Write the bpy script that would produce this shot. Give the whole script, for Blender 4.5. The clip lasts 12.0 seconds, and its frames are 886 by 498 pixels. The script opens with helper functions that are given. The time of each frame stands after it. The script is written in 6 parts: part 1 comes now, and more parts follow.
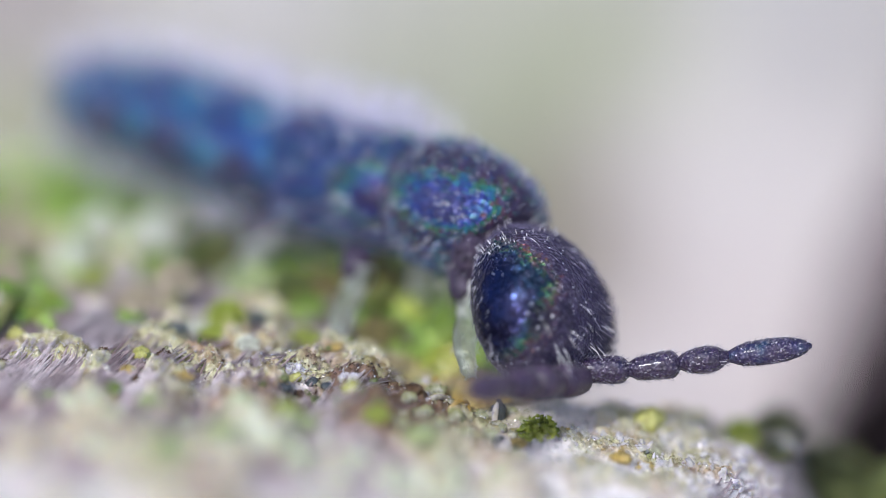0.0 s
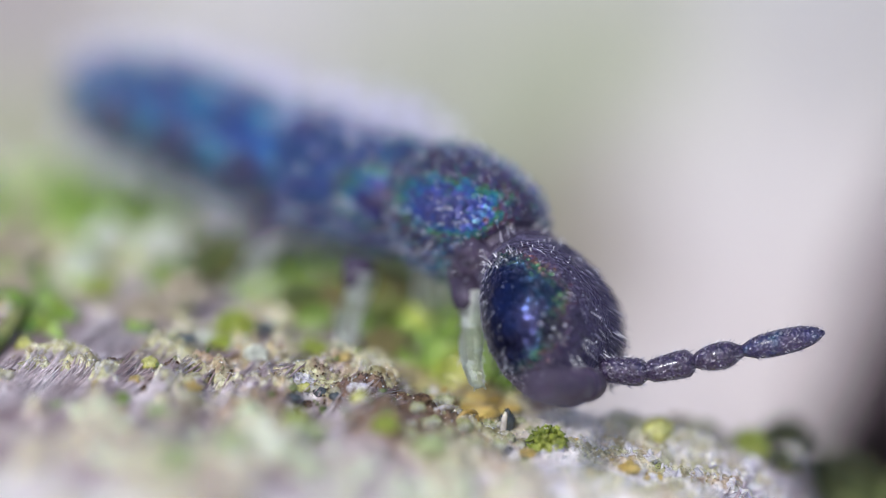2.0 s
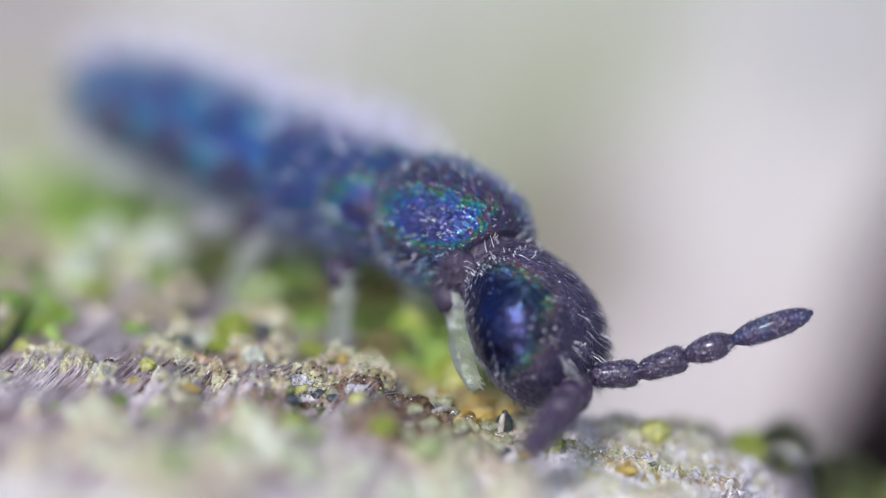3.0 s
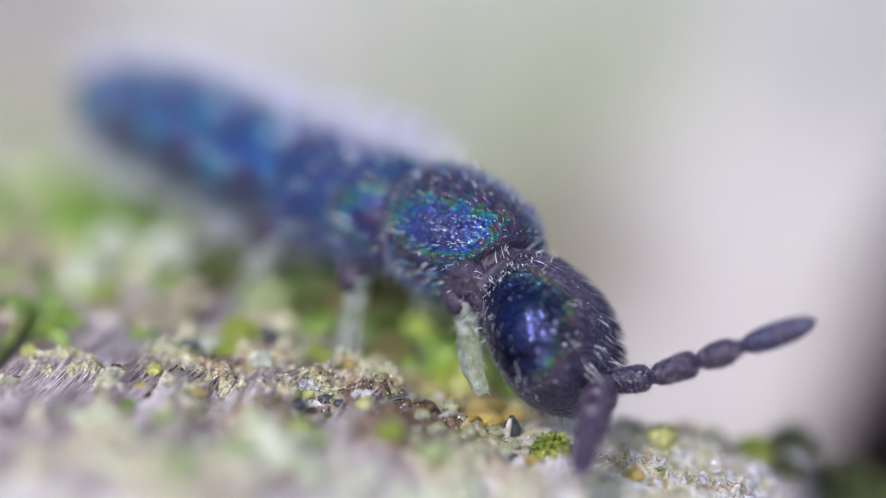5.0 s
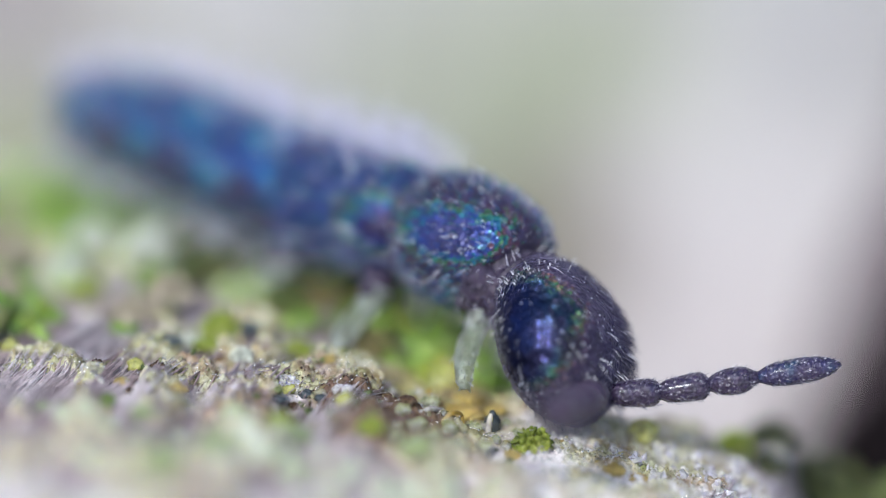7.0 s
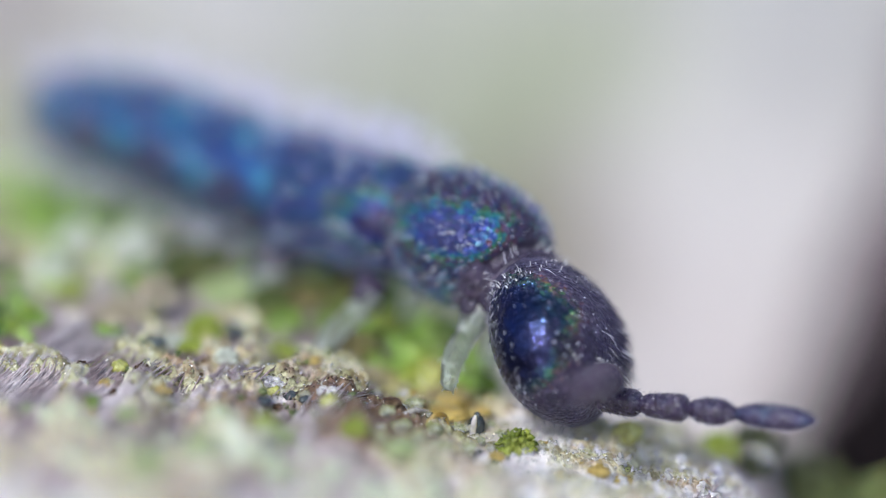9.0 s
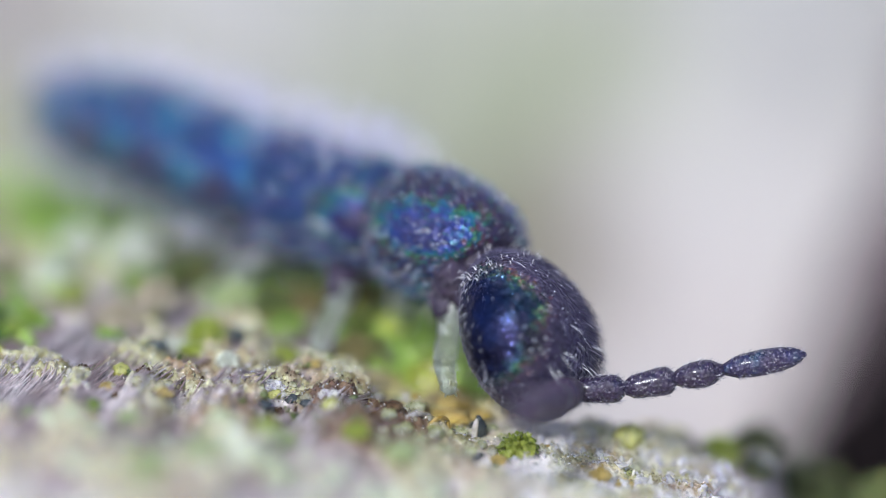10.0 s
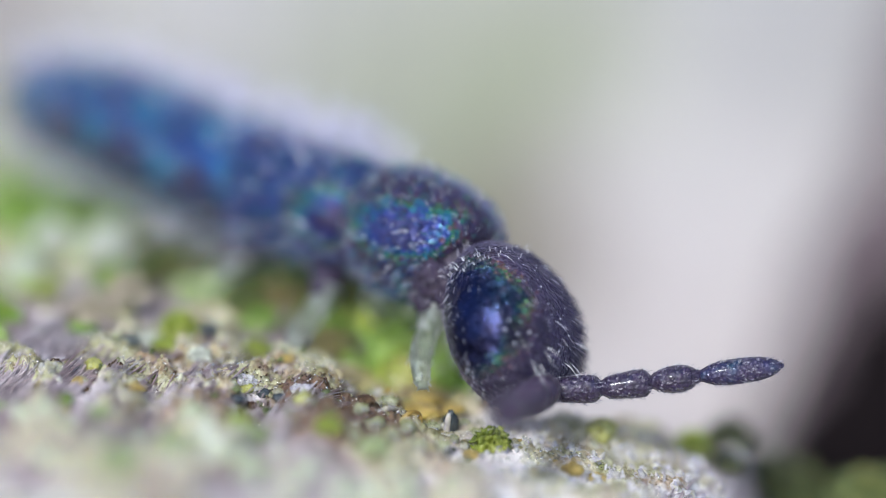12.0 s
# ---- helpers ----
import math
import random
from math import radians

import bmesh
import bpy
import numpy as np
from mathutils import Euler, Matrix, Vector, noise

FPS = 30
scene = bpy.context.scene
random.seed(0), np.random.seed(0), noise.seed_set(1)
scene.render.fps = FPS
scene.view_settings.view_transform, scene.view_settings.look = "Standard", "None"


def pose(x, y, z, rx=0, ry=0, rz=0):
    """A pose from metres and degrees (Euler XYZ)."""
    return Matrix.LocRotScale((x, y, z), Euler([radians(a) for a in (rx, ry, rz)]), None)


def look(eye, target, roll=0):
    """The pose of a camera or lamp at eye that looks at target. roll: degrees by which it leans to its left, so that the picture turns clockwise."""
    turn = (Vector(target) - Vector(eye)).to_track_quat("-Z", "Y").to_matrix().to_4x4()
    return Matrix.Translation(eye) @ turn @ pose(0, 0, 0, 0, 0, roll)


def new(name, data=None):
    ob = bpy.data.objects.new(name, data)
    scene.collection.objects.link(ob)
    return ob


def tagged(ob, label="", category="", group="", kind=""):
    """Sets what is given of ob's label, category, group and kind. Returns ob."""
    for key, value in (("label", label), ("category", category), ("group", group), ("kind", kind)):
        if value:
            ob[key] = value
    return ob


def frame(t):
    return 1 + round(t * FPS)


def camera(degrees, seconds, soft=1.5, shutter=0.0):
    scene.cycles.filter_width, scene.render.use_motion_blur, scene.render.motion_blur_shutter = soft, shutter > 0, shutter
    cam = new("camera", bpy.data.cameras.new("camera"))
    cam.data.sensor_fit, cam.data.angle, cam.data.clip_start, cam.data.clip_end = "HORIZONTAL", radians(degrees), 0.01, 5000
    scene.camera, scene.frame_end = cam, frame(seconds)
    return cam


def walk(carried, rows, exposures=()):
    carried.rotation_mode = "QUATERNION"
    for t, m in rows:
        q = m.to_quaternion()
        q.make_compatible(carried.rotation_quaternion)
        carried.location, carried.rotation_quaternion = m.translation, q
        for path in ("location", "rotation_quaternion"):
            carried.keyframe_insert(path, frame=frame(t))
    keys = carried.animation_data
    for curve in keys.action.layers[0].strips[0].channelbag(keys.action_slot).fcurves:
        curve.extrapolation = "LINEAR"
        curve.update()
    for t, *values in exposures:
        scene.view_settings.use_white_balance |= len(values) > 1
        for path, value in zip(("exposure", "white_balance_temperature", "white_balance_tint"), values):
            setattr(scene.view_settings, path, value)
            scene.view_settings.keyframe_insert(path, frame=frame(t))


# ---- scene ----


def mm(x, y, z, rx=0, ry=0, rz=0):
    """A pose in millimetres and degrees."""
    return pose(x / 1000, y / 1000, z / 1000, rx, ry, rz)


# ---- camera: a macro lens 50 mm from its subject, looking 20 degrees down ----
cam = camera(2.2457, 12.0, soft=0.9)
cam.data.dof.use_dof = True
cam.data.dof.focus_distance = 0.05002
cam.data.dof.aperture_fstop = 145.0
walk(cam, [
    (0, mm(0.0000, -46.9846, 17.4010, 70, 0, 0)),
    (0.5, mm(-0.0112, -46.9812, 17.4104, 70, 0, 0)),
    (1, mm(-0.0262, -46.9786, 17.4175, 70, 0, 0)),
    (1.5, mm(-0.0250, -46.9774, 17.4210, 70, 0, 0)),
    (2, mm(-0.0187, -46.9769, 17.4222, 70, 0, 0)),
    (2.5, mm(-0.0163, -46.9761, 17.4245, 70, 0, 0)),
    (4.5, mm(-0.0037, -46.9744, 17.4292, 70, 0, 0)),
    (5, mm(-0.0288, -46.9718, 17.4362, 70, 0, 0)),
    (5.5, mm(-0.0537, -46.9688, 17.4445, 70, 0, 0)),
    (6, mm(-0.0450, -46.9701, 17.4409, 70, 0, 0)),
    (6.5, mm(-0.0187, -46.9731, 17.4327, 70, 0, 0)),
    (7, mm(0.0138, -46.9757, 17.4257, 70, 0, 0)),
    (7.5, mm(0.0525, -46.9774, 17.4210, 70, 0, 0)),
    (7.7, mm(0.0663, -46.9782, 17.4186, 70, 0, 0)),
    (9.3, mm(0.0462, -46.9735, 17.4315, 70, 0, 0)),
    (9.5, mm(0.0462, -46.9731, 17.4327, 70, 0, 0)),
    (10, mm(0.0450, -46.9718, 17.4362, 70, 0, 0)),
    (10.5, mm(0.0488, -46.9718, 17.4362, 70, 0, 0)),
    (11, mm(0.0713, -46.9731, 17.4327, 70, 0, 0)),
    (11.5, mm(0.0975, -46.9757, 17.4257, 70, 0, 0)),
    (12, mm(0.1062, -46.9761, 17.4245, 70, 0, 0))],
    [(0, -0.18, 5960, 7.2), (6.5, -0.18, 5960, 7.2), (7.0, -0.18, 5860, 2.8), (12, -0.18, 5860, 2.8)])

# ---- light: open sky and a sun behind the camera, high on its left ----
SUN_FROM = Vector((-0.28, -0.69, 0.68)).normalized()
world = bpy.data.worlds.new("sky")
scene.world = world
world.use_nodes = True
sky = world.node_tree.nodes.new("ShaderNodeTexSky")
sky.sky_type = "NISHITA"
sky.sun_disc = False
sky.sun_elevation = math.asin(SUN_FROM.z)
sky.sun_rotation = math.atan2(SUN_FROM.x, SUN_FROM.y)
sky.air_density, sky.dust_density = 1.0, 3.0
world.node_tree.links.new(sky.outputs[0], world.node_tree.nodes["Background"].inputs[0])
world.node_tree.nodes["Background"].inputs[1].default_value = 0.18
sun = new("sun", bpy.data.lights.new("sun", "SUN"))
sun.data.energy = 2.8
sun.data.angle = radians(6)
sun.data.color = (1.0, 0.96, 0.93)
sun.matrix_world = look((0, 0, 0), -SUN_FROM) @ Matrix.Identity(4)


# ---- materials ----
class Nodes:
    """A principled material with short ways to add nodes; its coordinates are the object's own, in millimetres."""

    def __init__(self, name, rough=0.5, metal=0.0, spec=0.5):
        self.m = bpy.data.materials.new(name)
        self.m.use_nodes = True
        self.t = self.m.node_tree
        self.b = self.t.nodes["Principled BSDF"]
        self.b.inputs["Roughness"].default_value = rough
        self.b.inputs["Metallic"].default_value = metal
        self.b.inputs["Specular IOR Level"].default_value = spec
        co = self.t.nodes.new("ShaderNodeTexCoord")
        sc = self.t.nodes.new("ShaderNodeVectorMath")
        sc.operation = "SCALE"
        sc.inputs["Scale"].default_value = 1000.0
        self.join(co.outputs["Object"], sc.inputs[0])
        self.co = sc.outputs[0]

    def join(self, a, b):
        self.t.links.new(a, b)

    def put(self, socket, value):
        if isinstance(value, bpy.types.NodeSocket):
            self.join(value, socket)
        else:
            socket.default_value = value

    def stretch(self, scale, turn=(0, 0, 0)):
        r, n = self.t.nodes.new("ShaderNodeMapping"), self.t.nodes.new("ShaderNodeMapping")
        r.inputs["Rotation"].default_value = [radians(a) for a in turn]
        n.inputs["Scale"].default_value = scale
        self.join(self.co, r.inputs[0])
        self.join(r.outputs[0], n.inputs[0])
        return n.outputs[0]

    def noise(self, scale, detail=3, rough=0.55, co=None, dist=0.0):
        n = self.t.nodes.new("ShaderNodeTexNoise")
        n.inputs["Scale"].default_value = scale
        n.inputs["Detail"].default_value = detail
        n.inputs["Roughness"].default_value = rough
        n.inputs["Distortion"].default_value = dist
        self.join(co or self.co, n.inputs["Vector"])
        return n.outputs["Fac"]

    def cells(self, scale, out="Color", co=None, feature="F1"):
        n = self.t.nodes.new("ShaderNodeTexVoronoi")
        n.feature = feature
        n.inputs["Scale"].default_value = scale
        self.join(co or self.co, n.inputs["Vector"])
        return n.outputs[out]

    def island(self):
        return self.t.nodes.new("ShaderNodeNewGeometry").outputs["Random Per Island"]

    def ramp(self, fac, *stops):
        n = self.t.nodes.new("ShaderNodeValToRGB")
        r = n.color_ramp
        while len(r.elements) < len(stops):
            r.elements.new(0.5)
        for e, (p, c) in zip(r.elements, stops):
            e.position = p
            e.color = (*c, 1) if len(c) == 3 else c
        self.put(n.inputs[0], fac)
        return n.outputs[0]

    def mix(self, fac, a, b, kind="MIX"):
        n = self.t.nodes.new("ShaderNodeMix")
        n.data_type, n.blend_type = "RGBA", kind
        self.put(n.inputs[0], fac)
        for k, v in ((6, a), (7, b)):
            self.put(n.inputs[k], v if isinstance(v, bpy.types.NodeSocket) else (*v, 1))
        return n.outputs[2]

    def sum(self, a, b, op="ADD", c=None):
        n = self.t.nodes.new("ShaderNodeMath")
        n.operation = op
        self.put(n.inputs[0], a)
        self.put(n.inputs[1], b)
        if c is not None:
            self.put(n.inputs[2], c)
        return n.outputs[0]

    def axis(self, k):
        n = self.t.nodes.new("ShaderNodeSeparateXYZ")
        self.join(self.co, n.inputs[0])
        return n.outputs[k]

    def bump(self, height, microns, strength=1.0):
        n = self.t.nodes.new("ShaderNodeBump")
        n.inputs["Strength"].default_value = strength
        n.inputs["Distance"].default_value = microns * 1e-6
        self.join(height, n.inputs["Height"])
        self.join(n.outputs[0], self.b.inputs["Normal"])

    def base(self, colour):
        self.put(self.b.inputs["Base Color"], colour)
        return self

    def set(self, **values):
        for k, v in values.items():
            self.put(self.b.inputs[k.replace("_", " ")], v)
        return self


BLACK_VIOLET, VIOLET = (0.028, 0.020, 0.054), (0.054, 0.038, 0.100)
RED, GREEN, TEAL, BLUE = (0.085, 0.022, 0.052), (0.03, 0.17, 0.06), (0.012, 0.14, 0.19), (0.013, 0.032, 0.215)


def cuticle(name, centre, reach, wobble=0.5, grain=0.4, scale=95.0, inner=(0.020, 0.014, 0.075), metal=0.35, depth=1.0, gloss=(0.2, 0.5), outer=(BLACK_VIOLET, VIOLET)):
    """Iridescent cuticle, its sheen painted as fixed colours: round a spot they turn from deep blue to teal, green and
    red, then dark violet.
    """
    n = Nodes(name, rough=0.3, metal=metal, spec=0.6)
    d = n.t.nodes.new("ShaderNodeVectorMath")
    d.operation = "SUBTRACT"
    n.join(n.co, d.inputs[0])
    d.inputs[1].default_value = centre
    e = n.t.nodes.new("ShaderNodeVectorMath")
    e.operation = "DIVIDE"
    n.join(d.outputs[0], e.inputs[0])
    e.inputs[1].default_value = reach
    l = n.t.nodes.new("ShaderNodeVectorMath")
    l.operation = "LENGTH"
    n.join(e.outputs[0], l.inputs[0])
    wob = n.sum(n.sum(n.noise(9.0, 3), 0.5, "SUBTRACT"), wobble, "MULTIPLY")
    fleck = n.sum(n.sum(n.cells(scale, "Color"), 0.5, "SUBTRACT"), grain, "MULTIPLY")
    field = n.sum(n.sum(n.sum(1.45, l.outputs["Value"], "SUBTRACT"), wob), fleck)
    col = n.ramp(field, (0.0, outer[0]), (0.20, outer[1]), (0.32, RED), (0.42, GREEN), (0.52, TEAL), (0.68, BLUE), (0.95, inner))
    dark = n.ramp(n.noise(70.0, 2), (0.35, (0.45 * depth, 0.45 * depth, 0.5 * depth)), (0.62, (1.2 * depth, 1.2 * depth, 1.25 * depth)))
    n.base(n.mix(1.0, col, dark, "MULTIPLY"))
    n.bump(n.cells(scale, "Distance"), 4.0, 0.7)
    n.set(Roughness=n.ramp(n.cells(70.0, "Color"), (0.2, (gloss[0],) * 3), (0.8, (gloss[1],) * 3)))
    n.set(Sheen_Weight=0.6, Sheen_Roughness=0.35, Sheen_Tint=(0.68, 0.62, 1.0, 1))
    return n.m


def _abdomen():
    """Scaly cuticle: blue and teal iridescence painted by upward facing, a maroon spot on each flank, duller below."""
    n = Nodes("blue_scaly_cuticle", rough=0.38, metal=0.35, spec=0.6)
    at = {}
    for k in ("back", "spot"):
        at[k] = n.t.nodes.new("ShaderNodeAttribute")
        at[k].attribute_name = k
    fleck = n.sum(n.sum(n.cells(95.0, "Color"), 0.5, "SUBTRACT"), 0.16, "MULTIPLY")
    f = n.sum(n.noise(4.6, 2, 0.5, n.stretch((1, 1, 1.3)), 0.3), fleck)
    col = n.ramp(f, (0.34, (0.022, 0.032, 0.14)), (0.42, (0.014, 0.058, 0.200)), (0.51, (0.012, 0.095, 0.24)), (0.59, (0.012, 0.155, 0.225)), (0.68, (0.020, 0.21, 0.17)))
    rim = n.sum(n.sum(at["spot"].outputs["Fac"], n.sum(n.sum(n.noise(11.0, 3), 0.5, "SUBTRACT"), 0.9, "MULTIPLY")), fleck)
    col = n.mix(n.ramp(rim, (0.36, (0, 0, 0)), (0.64, (0.95,) * 3)), col, (0.042, 0.012, 0.040))
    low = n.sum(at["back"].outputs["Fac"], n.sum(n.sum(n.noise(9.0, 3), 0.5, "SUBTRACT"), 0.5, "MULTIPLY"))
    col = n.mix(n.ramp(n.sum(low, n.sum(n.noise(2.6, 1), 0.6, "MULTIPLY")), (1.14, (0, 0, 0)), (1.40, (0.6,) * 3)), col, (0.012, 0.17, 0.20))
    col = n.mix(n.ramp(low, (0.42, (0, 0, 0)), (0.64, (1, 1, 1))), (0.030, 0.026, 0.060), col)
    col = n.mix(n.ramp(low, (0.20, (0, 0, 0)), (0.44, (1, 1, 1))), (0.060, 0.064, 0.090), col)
    n.base(n.mix(1.0, col, n.ramp(n.noise(15.0, 3), (0.3, (0.70, 0.70, 0.78)), (0.7, (1.42, 1.42, 1.40))), "MULTIPLY"))
    n.bump(n.cells(95.0, "Distance"), 4.0, 0.7)
    n.set(Sheen_Weight=0.12, Sheen_Roughness=0.4, Sheen_Tint=(0.72, 0.76, 1.0, 1))
    return n.m


def _head():
    """Satin head, its iridescent sheen painted on: a deep blue cheek ringed by teal, green, gold and red beads, dark
    violet beyond.
    """
    n = Nodes("head_cuticle", rough=0.2, metal=0.4, spec=0.7)
    side = n.sum(n.sum(n.axis(2), n.sum(n.axis(1), -1.0, "MULTIPLY"), "ARCTAN2"), 0.08)
    a = n.sum(n.sum(n.axis(0), 0.018), 0.120, "DIVIDE")
    b = n.sum(side, 0.77, "DIVIDE")
    l = n.sum(n.sum(n.sum(a, a, "MULTIPLY"), n.sum(b, b, "MULTIPLY")), 0.5, "POWER")
    l = n.sum(l, n.sum(n.sum(n.noise(9.0, 3), 0.5, "SUBTRACT"), 0.55, "MULTIPLY"))
    fleck = n.sum(n.sum(n.cells(120.0, "Color"), 0.5, "SUBTRACT"), 0.36, "MULTIPLY")
    f = n.sum(n.sum(l, fleck), 0.555, "MULTIPLY")
    inner = n.mix(n.ramp(n.noise(14.0, 3), (0.4, (0, 0, 0)), (0.65, (0.8,) * 3)), n.ramp(b, (0.0, (0.012, 0.018, 0.075)), (0.45, (0.013, 0.024, 0.072)), (0.85, (0.012, 0.046, 0.070))), (0.020, 0.017, 0.052))
    col = n.ramp(f, (0.46, (0.008, 0.030, 0.120)), (0.52, (0.010, 0.075, 0.090)), (0.575, (0.020, 0.120, 0.045)), (0.61, (0.110, 0.120, 0.025)), (0.645, (0.130, 0.030, 0.040)), (0.70, (0.044, 0.026, 0.074)), (0.95, (0.034, 0.026, 0.066)))
    col = n.mix(n.ramp(f, (0.44, (0, 0, 0)), (0.53, (1, 1, 1))), inner, col)
    plain = n.sum(n.ramp(b, (0.0, (0.25,) * 3), (0.5, (1, 1, 1))), n.ramp(n.noise(16.0, 2), (0.36, (0, 0, 0)), (0.56, (1, 1, 1))), "MULTIPLY")
    bare = n.ramp(f, (0.48, (0.012, 0.018, 0.056)), (0.66, (0.022, 0.017, 0.046)))
    ringed = n.mix(plain, bare, col)
    col = n.mix(n.ramp(f, (0.42, (0, 0, 0)), (0.50, (1, 1, 1))), col, ringed)
    # Darker and greyer towards the underside.
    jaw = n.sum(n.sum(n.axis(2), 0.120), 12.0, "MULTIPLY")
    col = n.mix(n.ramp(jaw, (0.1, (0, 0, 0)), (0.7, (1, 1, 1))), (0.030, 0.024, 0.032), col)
    d = n.t.nodes.new("ShaderNodeVectorMath")
    d.operation = "DISTANCE"
    n.join(n.co, d.inputs[0])
    d.inputs[1].default_value = (0.056, -0.150, 0.078)
    pigment = n.sum(n.sum(d.outputs["Value"], 0.045, "DIVIDE"), n.sum(n.sum(n.noise(30.0, 2), 0.5, "SUBTRACT"), 0.5, "MULTIPLY"))
    col = n.mix(n.ramp(pigment, (0.55, (0.85,) * 3), (0.95, (0, 0, 0))), col, (0.006, 0.006, 0.014))
    n.base(n.mix(1.0, col, n.ramp(n.noise(75.0, 2), (0.35, (0.6, 0.6, 0.65)), (0.62, (1.2, 1.2, 1.25))), "MULTIPLY"))
    rough_skin = n.ramp(f, (0.36, (0.20,) * 3), (0.60, (1, 1, 1)))
    relief = n.sum(n.cells(120.0, "Distance"), n.sum(n.noise(26.0, 3), 2.2, "MULTIPLY"))
    n.bump(n.sum(relief, rough_skin, "MULTIPLY"), 7.5, 0.9)
    n.set(Roughness=n.sum(n.ramp(n.cells(120.0, "Color"), (0.25, (0.05,) * 3), (0.6, (0.10,) * 3)), n.ramp(f, (0.45, (0, 0, 0)), (0.62, (0.26,) * 3))))
    n.set(Metallic=n.ramp(f, (0.46, (0.9,) * 3), (0.58, (0.35,) * 3)))
    n.set(Sheen_Weight=0.20, Sheen_Roughness=0.35, Sheen_Tint=(0.62, 0.56, 1.0, 1))
    return n.m


def _neck():
    n = Nodes("dusky_neck_skin", rough=0.5, spec=0.45)
    n.base(n.mix(n.ramp(n.noise(11.0, 4, 0.6), (0.54, (0, 0, 0)), (0.72, (0.7,) * 3)), n.ramp(n.noise(40.0, 4), (0.3, (0.014, 0.010, 0.024)), (0.7, (0.058, 0.040, 0.082))), (0.16, 0.13, 0.175)))
    n.bump(n.sum(n.noise(60.0, 4), n.noise(16.0, 2), "ADD"), 7.0, 0.9)
    n.set(Sheen_Weight=0.1, Sheen_Roughness=0.4, Sheen_Tint=(0.7, 0.64, 1.0, 1))
    return n.m


NECK_SKIN = _neck()
BODY = _abdomen()
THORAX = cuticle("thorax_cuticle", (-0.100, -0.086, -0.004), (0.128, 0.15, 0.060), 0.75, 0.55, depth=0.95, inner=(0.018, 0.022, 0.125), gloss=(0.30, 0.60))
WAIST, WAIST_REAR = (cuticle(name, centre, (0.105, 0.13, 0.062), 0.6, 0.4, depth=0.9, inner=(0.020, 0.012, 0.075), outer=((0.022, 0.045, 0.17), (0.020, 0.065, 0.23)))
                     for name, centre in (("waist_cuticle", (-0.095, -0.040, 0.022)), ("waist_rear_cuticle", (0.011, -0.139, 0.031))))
HEAD = _head()


def _plum():
    n = Nodes("plum_cuticle", rough=0.25, metal=0.2, spec=0.6)
    col = n.ramp(n.noise(22.0, 3), (0.3, (0.018, 0.012, 0.036)), (0.55, (0.036, 0.020, 0.058)), (0.78, (0.026, 0.025, 0.070)))
    n.base(n.mix(1.0, col, n.ramp(n.noise(80.0, 2), (0.35, (0.7,) * 3), (0.65, (1.2,) * 3)), "MULTIPLY"))
    n.set(Roughness=n.ramp(n.cells(120.0, "Color"), (0.2, (0.14,) * 3), (0.8, (0.48,) * 3)), Sheen_Weight=0.2, Sheen_Roughness=0.35, Sheen_Tint=(0.75, 0.72, 1.0, 1), Coat_Weight=0.3, Coat_Roughness=0.1)
    n.bump(n.sum(n.cells(130.0, "Distance"), n.noise(50.0, 3)), 4.5, 0.9)
    return n.m


def _pale_plum():
    n = Nodes("violet_plum_cuticle", rough=0.4, spec=0.5)
    n.base(n.ramp(n.noise(22.0, 3), (0.3, (0.032, 0.020, 0.048)), (0.7, (0.060, 0.036, 0.078))))
    n.set(Subsurface_Weight=0.4, Subsurface_Radius=(1, 0.6, 1), Subsurface_Scale=1.5e-5)
    n.bump(n.noise(50.0, 3), 2.2, 0.7)
    return n.m


def _tip():
    n = Nodes("teal_violet_cuticle", rough=0.25, metal=0.3, spec=0.6)
    # Teal sheen painted in as patches of base colour.
    col = n.ramp(n.noise(18.0, 3), (0.42, (0.036, 0.022, 0.066)), (0.60, (0.030, 0.026, 0.085)), (0.76, (0.022, 0.065, 0.12)))
    n.base(n.mix(1.0, col, n.ramp(n.noise(80.0, 2), (0.35, (0.7,) * 3), (0.65, (1.2,) * 3)), "MULTIPLY"))
    n.set(Roughness=n.ramp(n.cells(120.0, "Color"), (0.2, (0.14,) * 3), (0.8, (0.48,) * 3)), Coat_Weight=0.25, Coat_Roughness=0.12)
    n.bump(n.sum(n.cells(130.0, "Distance"), n.noise(50.0, 3)), 3.5, 0.9)
    return n.m


def _glint_pearl():
    # Pale metal bead whose brightness stands in for a white glint.
    n = Nodes("pale_glint_bead", rough=0.28, metal=1.0, spec=0.8)
    n.base(n.ramp(n.noise(50.0, 2), (0.3, (0.60, 0.62, 0.72)), (0.7, (0.88, 0.90, 0.97))))
    return n.m


def _dusky_hair():
    n = Nodes("dusky_bristle", rough=0.3, spec=0.6)
    n.base(n.ramp(n.island(), (0.0, (0.014, 0.011, 0.040)), (0.74, (0.034, 0.027, 0.085)), (0.92, (0.11, 0.09, 0.20)), (0.975, (0.45, 0.44, 0.58)), (1.0, (0.80, 0.80, 0.90))))
    return n.m


def _sheen_hair():
    n = Nodes("iridescent_bristle", rough=0.3, metal=0.4, spec=0.6)
    # Iridescence and white glints painted as one fixed colour per bristle.
    n.base(n.ramp(n.island(), (0.0, (0.03, 0.02, 0.06)), (0.35, (0.03, 0.07, 0.32)), (0.6, (0.03, 0.20, 0.24)), (0.74, (0.06, 0.25, 0.10)), (0.79, (0.20, 0.08, 0.07)), (0.85, (0.40, 0.42, 0.55)), (1.0, (0.85, 0.88, 0.95))))
    return n.m


def _hair():
    n = Nodes("pale_bristle", rough=0.25, spec=0.7)
